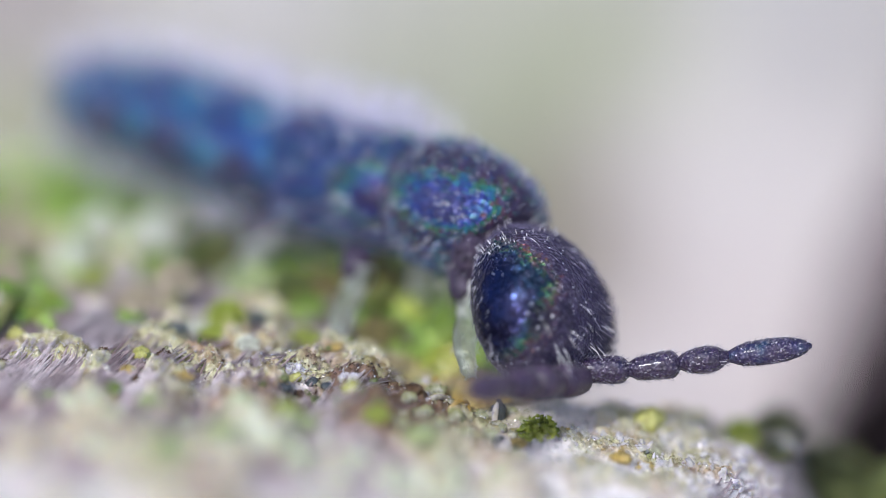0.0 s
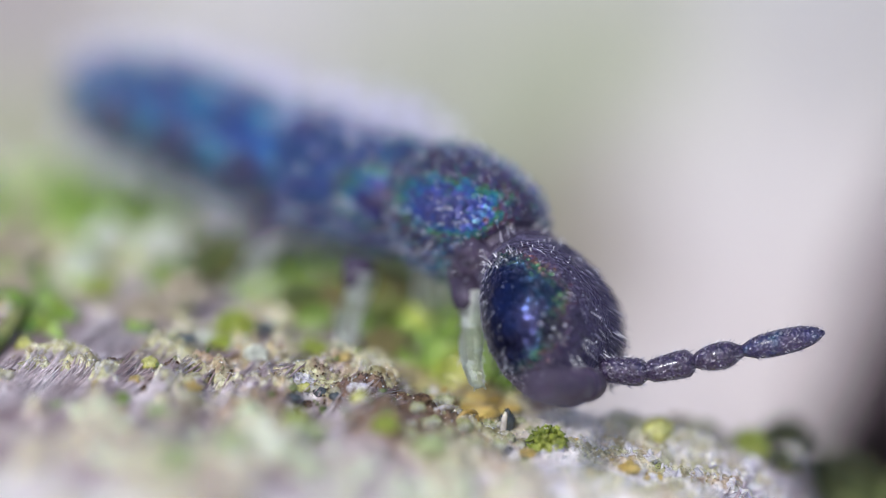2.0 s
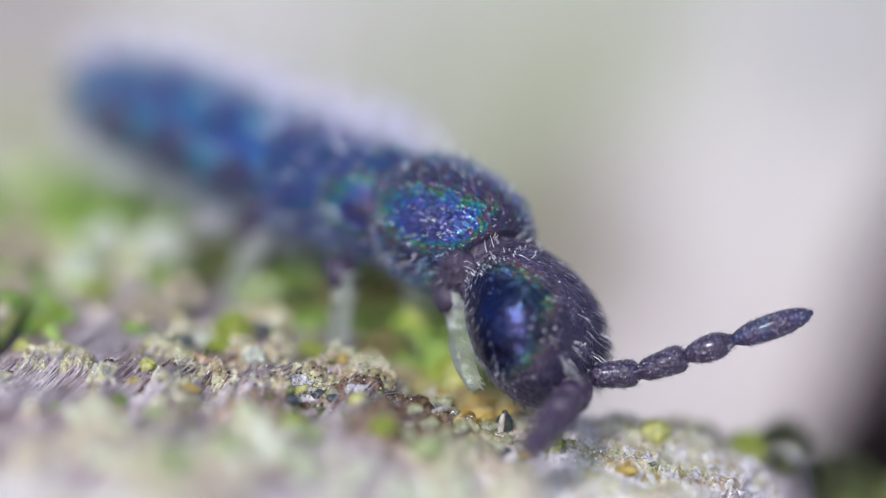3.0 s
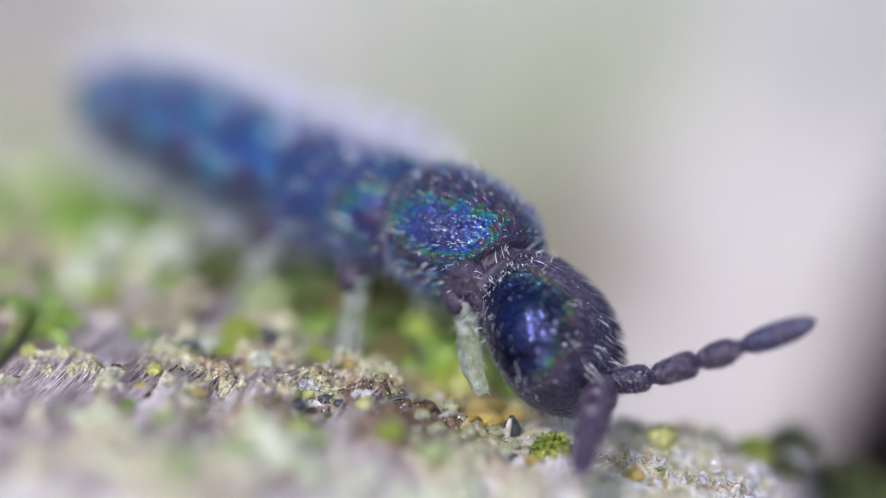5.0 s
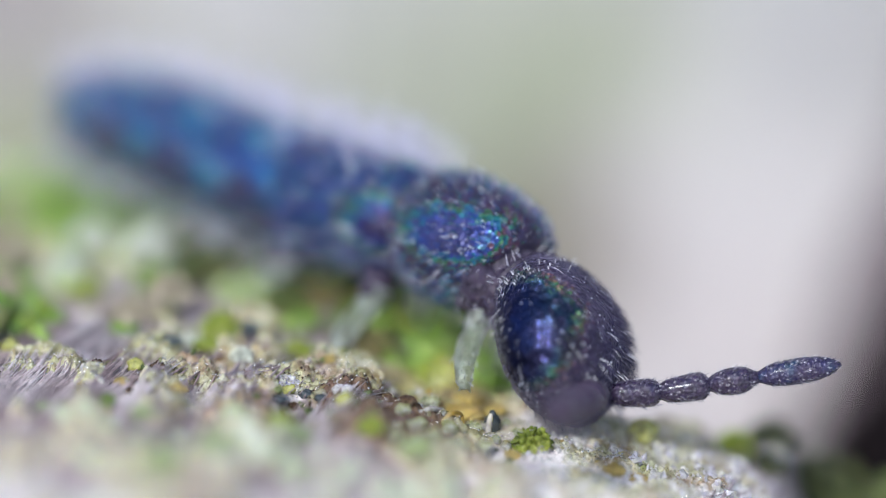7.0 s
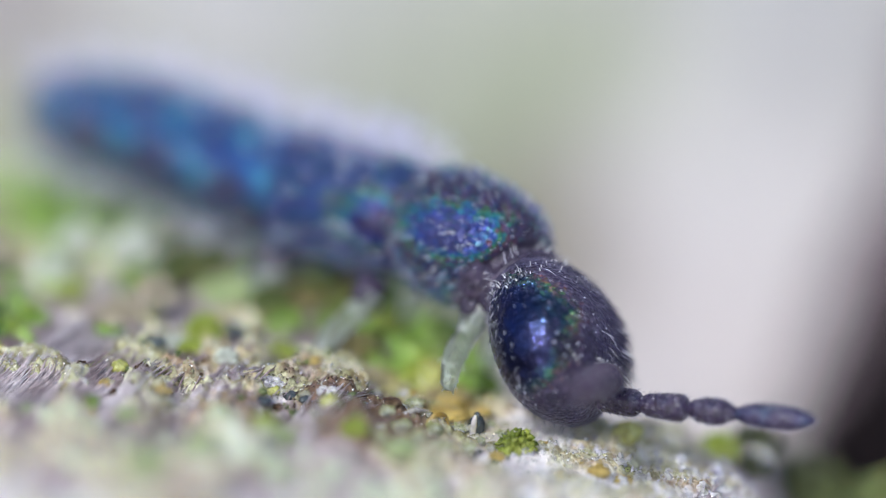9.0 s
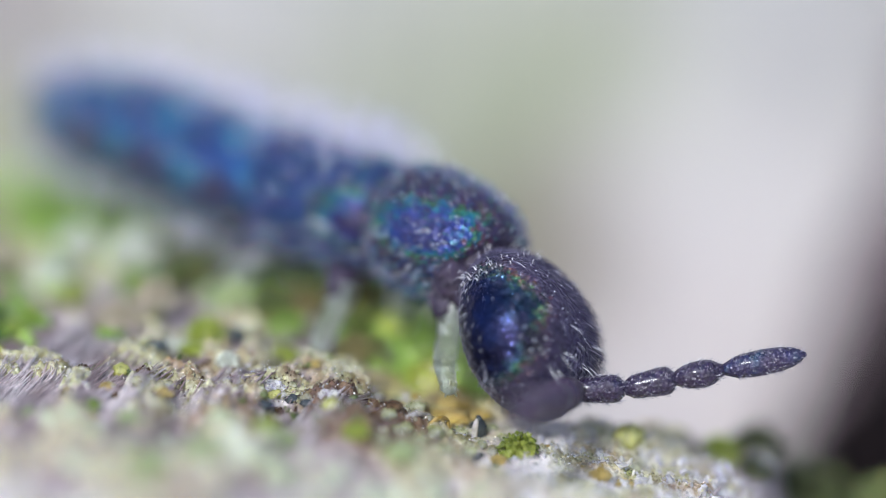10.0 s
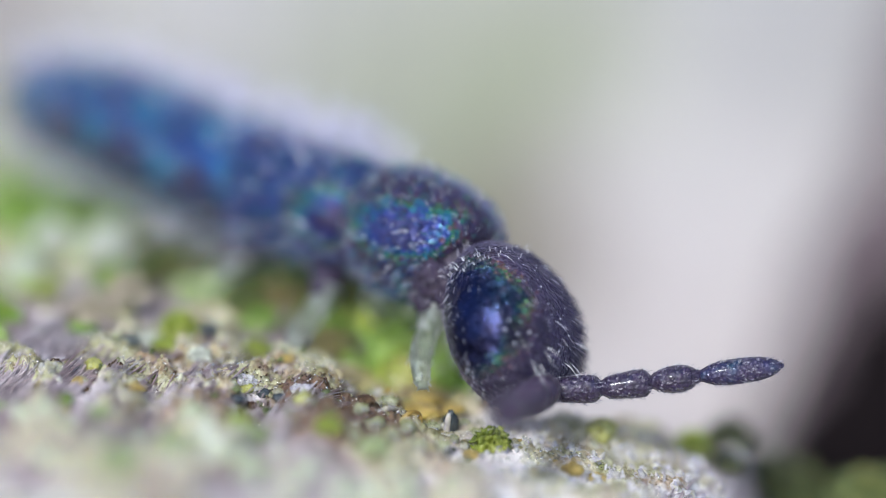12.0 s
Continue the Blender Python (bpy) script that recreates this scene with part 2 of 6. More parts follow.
    n.base(n.ramp(n.island(), (0.0, (0.06, 0.05, 0.10)), (0.4, (0.16, 0.14, 0.22)), (0.7, (0.42, 0.40, 0.50)), (1.0, (0.85, 0.85, 0.9))))
    return n.m


def _leg():
    n = Nodes("translucent_leg", rough=0.30, spec=0.6)
    n.base(n.ramp(n.noise(30.0, 3), (0.3, (0.72, 0.80, 0.74)), (0.7, (0.95, 0.97, 0.95))))
    n.set(Transmission_Weight=n.ramp(n.noise(26.0, 3), (0.36, (0.62,) * 3), (0.52, (0.98,) * 3)), IOR=1.30, Coat_Weight=0.15, Coat_Roughness=0.06)
    n.bump(n.noise(70.0, 4), 16.0, 1.0)
    return n.m


def _wood():
    n = Nodes("weathered_wood", rough=0.75, spec=0.35)
    along = n.stretch((46.0, 2.2, 10.0), (0, 0, 22))
    streak = n.noise(1.0, 5, 0.65, along)
    tone = n.ramp(streak, (0.26, (0.24, 0.16, 0.165)), (0.38, (0.50, 0.40, 0.42)), (0.52, (0.74, 0.66, 0.68)), (0.70, (0.90, 0.85, 0.86)))
    at = n.t.nodes.new("ShaderNodeAttribute")
    at.attribute_name = "crust"
    thick = n.sum(at.outputs["Fac"], n.sum(n.sum(n.noise(40.0, 3), 0.5, "SUBTRACT"), 0.5, "MULTIPLY"))
    kind = n.noise(6.0, 3, 0.6, n.stretch((1, 1, 1), (20, 40, 10)))
    green = n.ramp(n.noise(26.0, 3), (0.3, (0.26, 0.24, 0.11)), (0.5, (0.49, 0.48, 0.27)), (0.7, (0.72, 0.70, 0.56)))
    tan = n.ramp(n.noise(30.0, 3), (0.3, (0.16, 0.085, 0.04)), (0.5, (0.42, 0.30, 0.18)), (0.7, (0.70, 0.62, 0.52)))
    skin = n.mix(n.ramp(kind, (0.46, (0, 0, 0)), (0.60, (1, 1, 1))), green, tan)
    skin = n.mix(1.0, skin, n.ramp(n.cells(85.0, "Color"), (0.15, (0.55, 0.50, 0.42)), (0.5, (1, 1, 1)), (0.9, (1.35, 1.35, 1.4))), "MULTIPLY")
    mask = n.ramp(thick, (0.18, (0, 0, 0)), (0.42, (0.9,) * 3))
    rot = n.ramp(n.noise(7.0, 4, 0.6, n.stretch((1, 1, 1), (50, 10, 30))), (0.54, (0, 0, 0)), (0.68, (0.6,) * 3))
    brown = n.mix(rot, tone, (0.13, 0.070, 0.055))
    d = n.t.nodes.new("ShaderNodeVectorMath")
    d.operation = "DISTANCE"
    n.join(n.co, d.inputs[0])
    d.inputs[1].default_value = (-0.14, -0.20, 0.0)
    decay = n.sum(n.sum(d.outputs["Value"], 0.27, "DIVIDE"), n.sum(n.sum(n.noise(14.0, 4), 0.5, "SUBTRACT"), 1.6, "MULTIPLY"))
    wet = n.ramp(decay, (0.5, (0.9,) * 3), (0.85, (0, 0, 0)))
    g = n.t.nodes.new("ShaderNodeVectorMath")
    g.operation = "DISTANCE"
    n.join(n.co, g.inputs[0])
    g.inputs[1].default_value = (0.04, 0.06, 0.0)
    film = n.sum(n.sum(g.outputs["Value"], 0.30, "DIVIDE"), n.sum(n.sum(n.noise(11.0, 4), 0.5, "SUBTRACT"), 1.6, "MULTIPLY"))
    brown = n.mix(n.ramp(film, (0.5, (0.9,) * 3), (0.95, (0, 0, 0))), brown, n.ramp(n.noise(24.0, 3), (0.35, (0.27, 0.19, 0.08)), (0.5, (0.50, 0.44, 0.15)), (0.65, (0.62, 0.61, 0.34))))
    front = n.ramp(n.sum(n.sum(n.axis(1), -1.0, "MULTIPLY"), n.sum(n.noise(6.0, 2), 0.5, "MULTIPLY")), (0.50, (0, 0, 0)), (0.66, (0.75,) * 3))
    brown = n.mix(front, brown, n.ramp(n.noise(8.0, 3), (0.36, (0.68, 0.57, 0.60)), (0.50, (0.76, 0.69, 0.70)), (0.62, (0.57, 0.61, 0.44))))
    # Tanner and duller round one spot of the near wood.
    q = n.t.nodes.new("ShaderNodeVectorMath")
    q.operation = "DISTANCE"
    n.join(n.co, q.inputs[0])
    q.inputs[1].default_value = (-0.17, -0.50, 0.0)
    tan_patch = n.sum(n.sum(q.outputs["Value"], 0.34, "DIVIDE"), n.sum(n.sum(n.noise(12.0, 4), 0.5, "SUBTRACT"), 1.4, "MULTIPLY"))
    brown = n.mix(n.ramp(tan_patch, (0.45, (0.75,) * 3), (1.0, (0, 0, 0))), brown, (0.43, 0.345, 0.335))
    # Pale crust on the ridge, brightened to make up for weak sunlight there.
    ridge = n.ramp(n.sum(n.axis(0), n.sum(n.sum(n.noise(9.0, 4), 0.5, "SUBTRACT"), 0.5, "MULTIPLY")), (0.11, (0, 0, 0)), (0.25, (0.88,) * 3))
    brightened_crust = n.ramp(n.noise(34.0, 4), (0.32, (0.72, 0.62, 0.62)), (0.46, (0.90, 0.83, 0.83)), (0.66, (0.94, 0.90, 0.89)))
    brown = n.mix(ridge, brown, brightened_crust)
    mask = n.sum(mask, n.sum(n.sum(front, -0.35, "MULTIPLY"), 1.0), "MULTIPLY")
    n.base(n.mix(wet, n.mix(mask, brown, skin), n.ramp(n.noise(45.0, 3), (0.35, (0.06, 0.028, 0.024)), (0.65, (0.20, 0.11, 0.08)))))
    n.set(Roughness=n.ramp(thick, (0.2, (0.75,) * 3), (0.6, (0.24,) * 3)), Subsurface_Weight=n.ramp(thick, (0.2, (0, 0, 0)), (0.6, (0.6,) * 3)), Subsurface_Radius=(1, 0.9, 0.5), Subsurface_Scale=1.6e-5)
    n.bump(n.sum(streak, n.noise(90.0, 4), "ADD"), 9.0, 0.9)
    return n.m


def _far_wood():
    """Bare wood with broad stains; the stains are given by place, reach and tone."""
    n = Nodes("bare_grey_wood", rough=0.9, spec=0.15)
    col = n.ramp(n.noise(1.1, 3, 0.5), (0.3, (0.38, 0.365, 0.36)), (0.7, (0.46, 0.435, 0.44)))
    for place, reach, tone in (((0.20, 2.4, -0.30), 0.75, (0.35, 0.355, 0.285)), ((-1.05, 2.3, -0.50), 0.75, (0.30, 0.31, 0.20)), ((0.36, 2.40, -0.36), 0.42, (0.31, 0.33, 0.23)), ((0.42, 2.28, -0.56), 0.40, (0.17, 0.14, 0.105)),
                               ((0.80, 2.35, -0.45), 0.55, (0.56, 0.525, 0.53)), ((0.62, 2.2, -0.85), 0.50, (0.62, 0.56, 0.565)), ((1.0, 2.5, 0.0), 0.45, (0.40, 0.385, 0.39)), ((-1.0, 2.5, 0.05), 0.35, (0.30, 0.27, 0.27))):
        d = n.t.nodes.new("ShaderNodeVectorMath")
        d.operation = "DISTANCE"
        n.join(n.co, d.inputs[0])
        d.inputs[1].default_value = place
        f = n.sum(n.sum(d.outputs["Value"], reach, "DIVIDE"), n.sum(n.sum(n.noise(4.0, 3), 0.5, "SUBTRACT"), 0.9, "MULTIPLY"))
        col = n.mix(n.ramp(f, (0.35, (0.95,) * 3), (1.0, (0, 0, 0))), col, tone)
    streak = n.ramp(n.noise(1.0, 4, 0.6, n.stretch((14, 0.6, 0.6))), (0.3, (0.85,) * 3), (0.7, (1.1,) * 3))
    n.base(n.mix(1.0, col, streak, "MULTIPLY"))
    n.bump(n.noise(12.0, 4), 30, 0.7)
    return n.m


def grains(name, stops, rough=0.35, clear=0.0, sub=0.0):
    n = Nodes(name, rough=rough, spec=0.55)
    drift = n.sum(n.sum(n.noise(6.0, 3), 0.5, "SUBTRACT"), 2.4, "MULTIPLY")
    tone = n.ramp(n.sum(n.sum(n.island(), 0.45, "MULTIPLY"), n.sum(drift, 0.27)), *stops)
    n.base(n.mix(1.0, tone, n.ramp(n.noise(55.0, 3), (0.3, (0.6,) * 3), (0.7, (1.2,) * 3)), "MULTIPLY"))
    n.set(Transmission_Weight=clear)
    if sub:
        n.set(Subsurface_Weight=sub, Subsurface_Radius=(1, 1, 0.5), Subsurface_Scale=2.0e-5)
    n.bump(n.noise(80.0, 3), 4.0, 0.8)
    return n.m


SHEEN, DUSKY = _sheen_hair(), _dusky_hair()
STOUT = grains("white_bristle", ((0.0, (0.55, 0.55, 0.62)), (1.0, (0.85, 0.85, 0.9))), 0.2)
LILAC = grains("lilac_bristle", ((0.0, (0.60, 0.58, 0.80)), (1.0, (0.84, 0.82, 0.96))), 0.25)
PALE_PLUM, PLUM, TIP, GLINT_PEARL, HAIR, LEG, WOOD, FAR_WOOD = _pale_plum(), _plum(), _tip(), _glint_pearl(), _hair(), _leg(), _wood(), _far_wood()
ALGAE = grains("yellow_green_algae", ((0.0, (0.26, 0.17, 0.09)), (0.3, (0.45, 0.38, 0.22)), (0.5, (0.54, 0.52, 0.32)), (0.72, (0.66, 0.62, 0.50)), (1.0, (0.82, 0.78, 0.73))), 0.12, 0.25, 0.6)
MOSS = grains("leafy_green_moss", ((0.0, (0.09, 0.17, 0.025)), (0.4, (0.25, 0.41, 0.055)), (0.75, (0.44, 0.60, 0.16)), (1.0, (0.72, 0.78, 0.54))), 0.35, 0.1, 0.5)
PALE = grains("pale_crumb", ((0.0, (0.50, 0.44, 0.41)), (0.6, (0.70, 0.65, 0.62)), (1.0, (0.84, 0.81, 0.80))), 0.25, 0.1, 0.8)
BROWN = grains("brown_crumb", ((0.0, (0.060, 0.028, 0.022)), (0.5, (0.14, 0.070, 0.045)), (1.0, (0.28, 0.19, 0.11))), 0.10, 0.45)
DARK = grains("dark_crumb", ((0.0, (0.014, 0.018, 0.026)), (1.0, (0.060, 0.072, 0.085))), 0.22)
SPLINT = grains("wood_fibre", ((0.0, (0.27, 0.19, 0.20)), (0.5, (0.48, 0.38, 0.40)), (1.0, (0.70, 0.62, 0.65))), 0.5)
PALE_SPLINT = grains("silvery_wood_fibre", ((0.0, (0.38, 0.30, 0.32)), (0.5, (0.64, 0.55, 0.58)), (1.0, (0.82, 0.76, 0.79))), 0.4)
TORN = grains("torn_wood_fibre", ((0.0, (0.22, 0.14, 0.15)), (0.5, (0.40, 0.30, 0.32)), (1.0, (0.60, 0.50, 0.53))), 0.5)
# Near-black and plum tones that stand for the gap's shade.
GAP_SHADE = grains("gap_shade_black", ((0.0, (0.006, 0.004, 0.005)), (1.0, (0.012, 0.008, 0.009))), 0.95)
GAP_SHADE.node_tree.nodes["Principled BSDF"].inputs["Specular IOR Level"].default_value = 0.1


GAP_SHADE_EDGE = grains("gap_edge_plum", ((0.0, (0.12, 0.085, 0.10)), (1.0, (0.22, 0.17, 0.19))), 0.9)
PALE_MOSS = grains("pale_grey_green_moss", ((0.0, (0.70, 0.74, 0.60)), (1.0, (0.92, 0.93, 0.88))), 0.45, 0.1)
NEAR_MOSS = grains("dull_pale_moss", ((0.0, (0.44, 0.50, 0.30)), (1.0, (0.68, 0.69, 0.58))), 0.6, 0.0, 0.4)
LIME = grains("lime_green_alga", ((0.0, (0.36, 0.37, 0.07)), (1.0, (0.56, 0.55, 0.20))), 0.2, 0.2, 0.7)
AMBER = grains("amber_resin", ((0.0, (0.36, 0.22, 0.04)), (1.0, (0.62, 0.46, 0.15))), 0.35, 0.1, 0.7)
GLASSY = grains("glassy_white_crystal", ((0.0, (0.82, 0.76, 0.75)), (1.0, (0.94, 0.90, 0.89))), 0.10, 0.3, 0.7)
LIME_MOSS = grains("lime_moss", ((0.0, (0.22, 0.30, 0.03)), (0.5, (0.36, 0.44, 0.05)), (1.0, (0.56, 0.62, 0.16))), 0.3, 0.0, 0.5)
YELLOW_MOSS = grains("yellow_green_moss", ((0.0, (0.06, 0.085, 0.012)), (0.45, (0.22, 0.27, 0.035)), (0.8, (0.44, 0.47, 0.09)), (1.0, (0.62, 0.64, 0.24))), 0.2, 0.0, 0.4)
FRESH_MOSS = grains("fresh_pale_green_moss", ((0.0, (0.34, 0.46, 0.16)), (1.0, (0.62, 0.70, 0.40))), 0.35, 0.0, 0.5)
# Olive-brown moss, its colour partly carrying the animal's shadow.
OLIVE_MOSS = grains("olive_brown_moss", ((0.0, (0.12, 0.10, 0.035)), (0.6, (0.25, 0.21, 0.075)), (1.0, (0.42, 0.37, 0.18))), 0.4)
WOOD_DUST = grains("tan_wood_dust", ((0.0, (0.36, 0.30, 0.20)), (1.0, (0.60, 0.53, 0.42))), 0.6)
RESIN_CRUST = grains("olive_amber_crust", ((0.0, (0.20, 0.12, 0.055)), (0.3, (0.40, 0.33, 0.16)), (0.6, (0.58, 0.54, 0.34)), (1.0, (0.82, 0.78, 0.70))), 0.12, 0.2, 0.8)
# Moss for the drop, with the shade there painted into its colour.
SHADE_MOSS = grains("shade_painted_moss", ((0.0, (0.020, 0.028, 0.012)), (0.6, (0.060, 0.070, 0.026)), (1.0, (0.15, 0.16, 0.06))), 0.5)
GLASSY_LIME = grains("glassy_lime_crust", ((0.0, (0.34, 0.34, 0.11)), (0.5, (0.54, 0.56, 0.25)), (1.0, (0.80, 0.80, 0.62))), 0.10, 0.3, 0.7)
SLATE = grains("slate_dark_crumb", ((0.0, (0.035, 0.048, 0.055)), (1.0, (0.11, 0.13, 0.14))), 0.4)
# Mirror metal for tiny specks that stand in for sun glints.
SPARK = Nodes("glint_mirror", rough=0.12, metal=1.0).base((0.93, 0.92, 0.90, 1)).m
# Deep green moss; at the drop its darkness also stands for shade.
DEEP_SHADE_MOSS = grains("deep_green_shade_moss", ((0.0, (0.045, 0.07, 0.02)), (0.6, (0.13, 0.16, 0.04)), (1.0, (0.30, 0.30, 0.10))), 0.4)


# ---- mesh helpers (millimetres in, metres out) ----
def mesh_of(name, verts, faces, material, smooth=True):
    me = bpy.data.meshes.new(name)
    me.from_pydata((np.asarray(verts, float) * 0.001).tolist(), [], [list(f) for f in faces])
    me.materials.append(material)
    if smooth:
        me.polygons.foreach_set("use_smooth", [True] * len(me.polygons))
    me.update()
    return me


def part(name, data, material, parent, label="", kind=""):
    ob = new(name, mesh_of(name, data[0], data[1], material))
    ob.parent = parent
    return tagged(ob, label=label, kind=kind)


def thing(name, data, material, label, category, group="", kind="", smooth=True):
    return tagged(new(name, mesh_of(name, data[0], data[1], material, smooth)), label, category, group, kind)


def joined(pieces):
    verts, faces, k = [], [], 0
    for v, f in pieces:
        verts.append(np.asarray(v, float))
        faces += [tuple(i + k for i in q) for q in f]
        k += len(v)
    return np.concatenate(verts), faces


def rings_mesh(rings):
    """Closed skin over a list of rings (n x m x 3)."""
    rings = np.asarray(rings, float)
    n, m, _ = rings.shape
    verts = np.concatenate([rings.reshape(-1, 3), rings[0].mean(0)[None], rings[-1].mean(0)[None]])
    faces = []
    for i in range(n - 1):
        for j in range(m):
            a, b = i * m + j, i * m + (j + 1) % m
            faces.append((a, b, b + m, a + m))
    for j in range(m):
        faces.append((n * m, (j + 1) % m, j))
        faces.append((n * m + 1, (n - 1) * m + j, (n - 1) * m + (j + 1) % m))
    return verts, faces


def frames_along(pts):
    pts = np.asarray(pts, float)
    tan = np.gradient(pts, axis=0)
    tan /= np.linalg.norm(tan, axis=1)[:, None]
    side = np.cross((0, 0, 1.0), tan)
    side /= np.linalg.norm(side, axis=1)[:, None] + 1e-9
    return tan, side, np.cross(tan, side)


def tube_rings(pts, radii, m=32, flat=1.0, rough=0.0, seed=0):
    rng = np.random.RandomState(seed)
    tan, side, up = frames_along(pts)
    a = np.linspace(0, 2 * np.pi, m, endpoint=False)
    out = []
    for p, s, u, r in zip(np.asarray(pts, float), side, up, radii):
        rr = r * (1 + rough * rng.randn(m))
        out.append(p + np.outer(np.cos(a) * rr, s) + np.outer(np.sin(a) * rr * flat, u))
    return np.array(out)


def curve_through(pts, n):
    """Smooth curve through rows of numbers, n samples."""
    p = np.asarray(pts, float)
    p = np.concatenate([2 * p[:1] - p[1:2], p, 2 * p[-1:] - p[-2:-1]])
    out = []
    for t in np.linspace(0, len(p) - 3 - 1e-6, n):
        i, f = int(t), t - int(t)
        a, b, c, d = p[i:i + 4]
        out.append(0.5 * (2 * b + (c - a) * f + (2 * a - 5 * b + 4 * c - d) * f * f + (3 * b - a - 3 * c + d) * f ** 3))
    return np.array(out)


def bristles(rings, count, length, radius, lean, seed, keep=None, bend=0.35):
    """Fine curved bristles growing out of a skin of rings, leaning along `lean`."""
    rng = np.random.RandomState(seed)
    n, m, _ = rings.shape
    mid = rings.mean((0, 1))
    lean = np.asarray(lean, float)
    pieces, tries = [], 0
    while len(pieces) < count and tries < count * 30:
        tries += 1
        i, j, f, g = rng.randint(n - 1), rng.randint(m), rng.rand(), rng.rand()
        q = rings[i, j], rings[i, (j + 1) % m], rings[i + 1, j], rings[i + 1, (j + 1) % m]
        p = (q[0] * (1 - f) + q[1] * f) * (1 - g) + (q[2] * (1 - f) + q[3] * f) * g
        nor = np.cross(q[1] - q[0], q[2] - q[0])
        if np.linalg.norm(nor) < 1e-9:
            continue
        nor /= np.linalg.norm(nor)
        if np.dot(nor, p - rings[i].mean(0)) < 0:
            nor = -nor
        if keep and not keep(p, nor):
            continue
        l = length * rng.uniform(0.6, 1.3)
        way = nor + lean * rng.uniform(0.5, 1.2) + rng.randn(3) * 0.18
        way /= np.linalg.norm(way)
        end = lean * bend + rng.randn(3) * 0.1
        pieces.append(bristle(p - nor * radius, way, end, l, radius * rng.uniform(0.7, 1.3)))
    return joined(pieces)


def bristle(p, way, end, l, r):
    side = np.cross(way, (0.3, 0.5, 0.8))
    side /= np.linalg.norm(side)
    up = np.cross(way, side)
    verts, faces = [], []
    for k, (s, w) in enumerate(((0, 1.0), (0.45, 0.85), (0.8, 0.5))):
        c = p + way * l * s + end * l * s * s
        for a in (0, 2.094, 4.189):
            verts.append(c + (math.cos(a) * side + math.sin(a) * up) * r * w)
        if k:
            for j in range(3):
                x, y = (k - 1) * 3 + j, (k - 1) * 3 + (j + 1) % 3
                faces.append((x, y, y + 3, x + 3))
    verts.append(p + way * l + end * l)
    faces += [(6, 7, 9), (7, 8, 9), (8, 6, 9)]
    return np.array(verts), faces


def ico(sub):
    bm = bmesh.new()
    bmesh.ops.create_icosphere(bm, subdivisions=sub, radius=1.0)
    v = np.array([list(q.co) for q in bm.verts])
    f = [tuple(q.index for q in face.verts) for face in bm.faces]
    bm.free()
    return v, f


ICO1, ICO2, ICO4 = ico(1), ico(2), ico(4)


def turn_matrix(rng):
    q, _ = np.linalg.qr(rng.randn(3, 3))
    return q


def crumb(p, r, rng, rough=0.16, flat=0.8, base=None):
    """One uneven grain."""
    v, f = base or ICO1
    s = rng.uniform(0.7, 1.25, 3) * (1, 1, flat)
    bumps = 1 + rough * rng.randn(len(v))[:, None]
    return (v * bumps * s * r) @ turn_matrix(rng).T + p, f


# ---- ground: one sheet of weathered wood ----
_G = np.random.RandomState(5).rand(64, 64)


def soft_noise(x, y):
    """Smooth value noise in 0..1."""
    xi, yi = np.floor(x).astype(int), np.floor(y).astype(int)
    fx, fy = x - xi, y - yi
    fx, fy = fx * fx * (3 - 2 * fx), fy * fy * (3 - 2 * fy)
    g = lambda a, b: _G[a % 64, b % 64]
    return (g(xi, yi) * (1 - fx) + g(xi + 1, yi) * fx) * (1 - fy) + (g(xi, yi + 1) * (1 - fx) + g(xi + 1, yi + 1) * fx) * fy


def ground(x, y):
    """Height of the wood, in millimetres."""
    x, y = np.asarray(x, float), np.asarray(y, float)
    h = np.interp(x, (-7, -2, -0.98, -0.2, 0.15, 0.40, 0.58, 0.75, 0.95, 1.4, 3, 7), (0.1, 0.1, 0.055, 0.0, -0.075, -0.135, -0.19, -0.28, -0.75, -1.3, -1.8, -2.2))
    crest = np.interp(x, (-7, -0.7, -0.25, 0.0, 0.14, 0.26, 0.42, 0.6, 0.8), (1.5, 1.3, 1.1, 0.70, 0.34, 0.15, 0.10, 0.18, 0.5))
    over = np.maximum(0, y - crest)
    h = h - np.interp(x, (0.0, 0.3), (0.9, 1.1)) * over * over / (over + 0.15)
    front = np.maximum(0, -1.6 - y)
    h = h - 0.8 * front * front / (front + 0.5)
    h = np.maximum(h, -2.6 + 0.2 * soft_noise(x, y))
    far = np.clip((np.hypot(x, y) - 60) / 300, 0, 1)
    h = h + far * (14 * (soft_noise(x / 90, y / 90) - 0.5) + 60 * far * (soft_noise(x / 900, y / 900) - 0.6))
    # grain runs away from the camera, a little to the right
    c, s = math.cos(radians(22)), math.sin(radians(22))
    u, w = x * c - y * s, x * s + y * c
    h = h + 0.030 * (soft_noise(u * 5 + 3, w * 2.2) - 0.5) + 0.026 * (soft_noise(u * 14, w * 2.5 + 7) - 0.5)
    h = h + 0.016 * (soft_noise(u * 42 + 9, w * 3) - 0.5) + 0.010 * (soft_noise(u * 70, w * 22) - 0.5)
    return h + crust(x, y)


def crust(x, y):
    """Thickness of the lumpy crust on the wood, in millimetres."""
    patch = np.clip((soft_noise(x * 5.5 + 2, y * 4 + 5) * 0.6 + soft_noise(x * 13 + 8, y * 9) * 0.4 - 0.47) * 6, 0, 1) * np.interp(x, (0.12, 0.3), (1.0, 0.45))
    reach = np.clip((1.25 - np.abs(x)) * 5, 0, 1) * np.clip((1.35 - np.abs(y)) * 5, 0, 1)
    lumps = 1 - np.abs(2 * soft_noise(x * 24 + 3, y * 24) - 1)
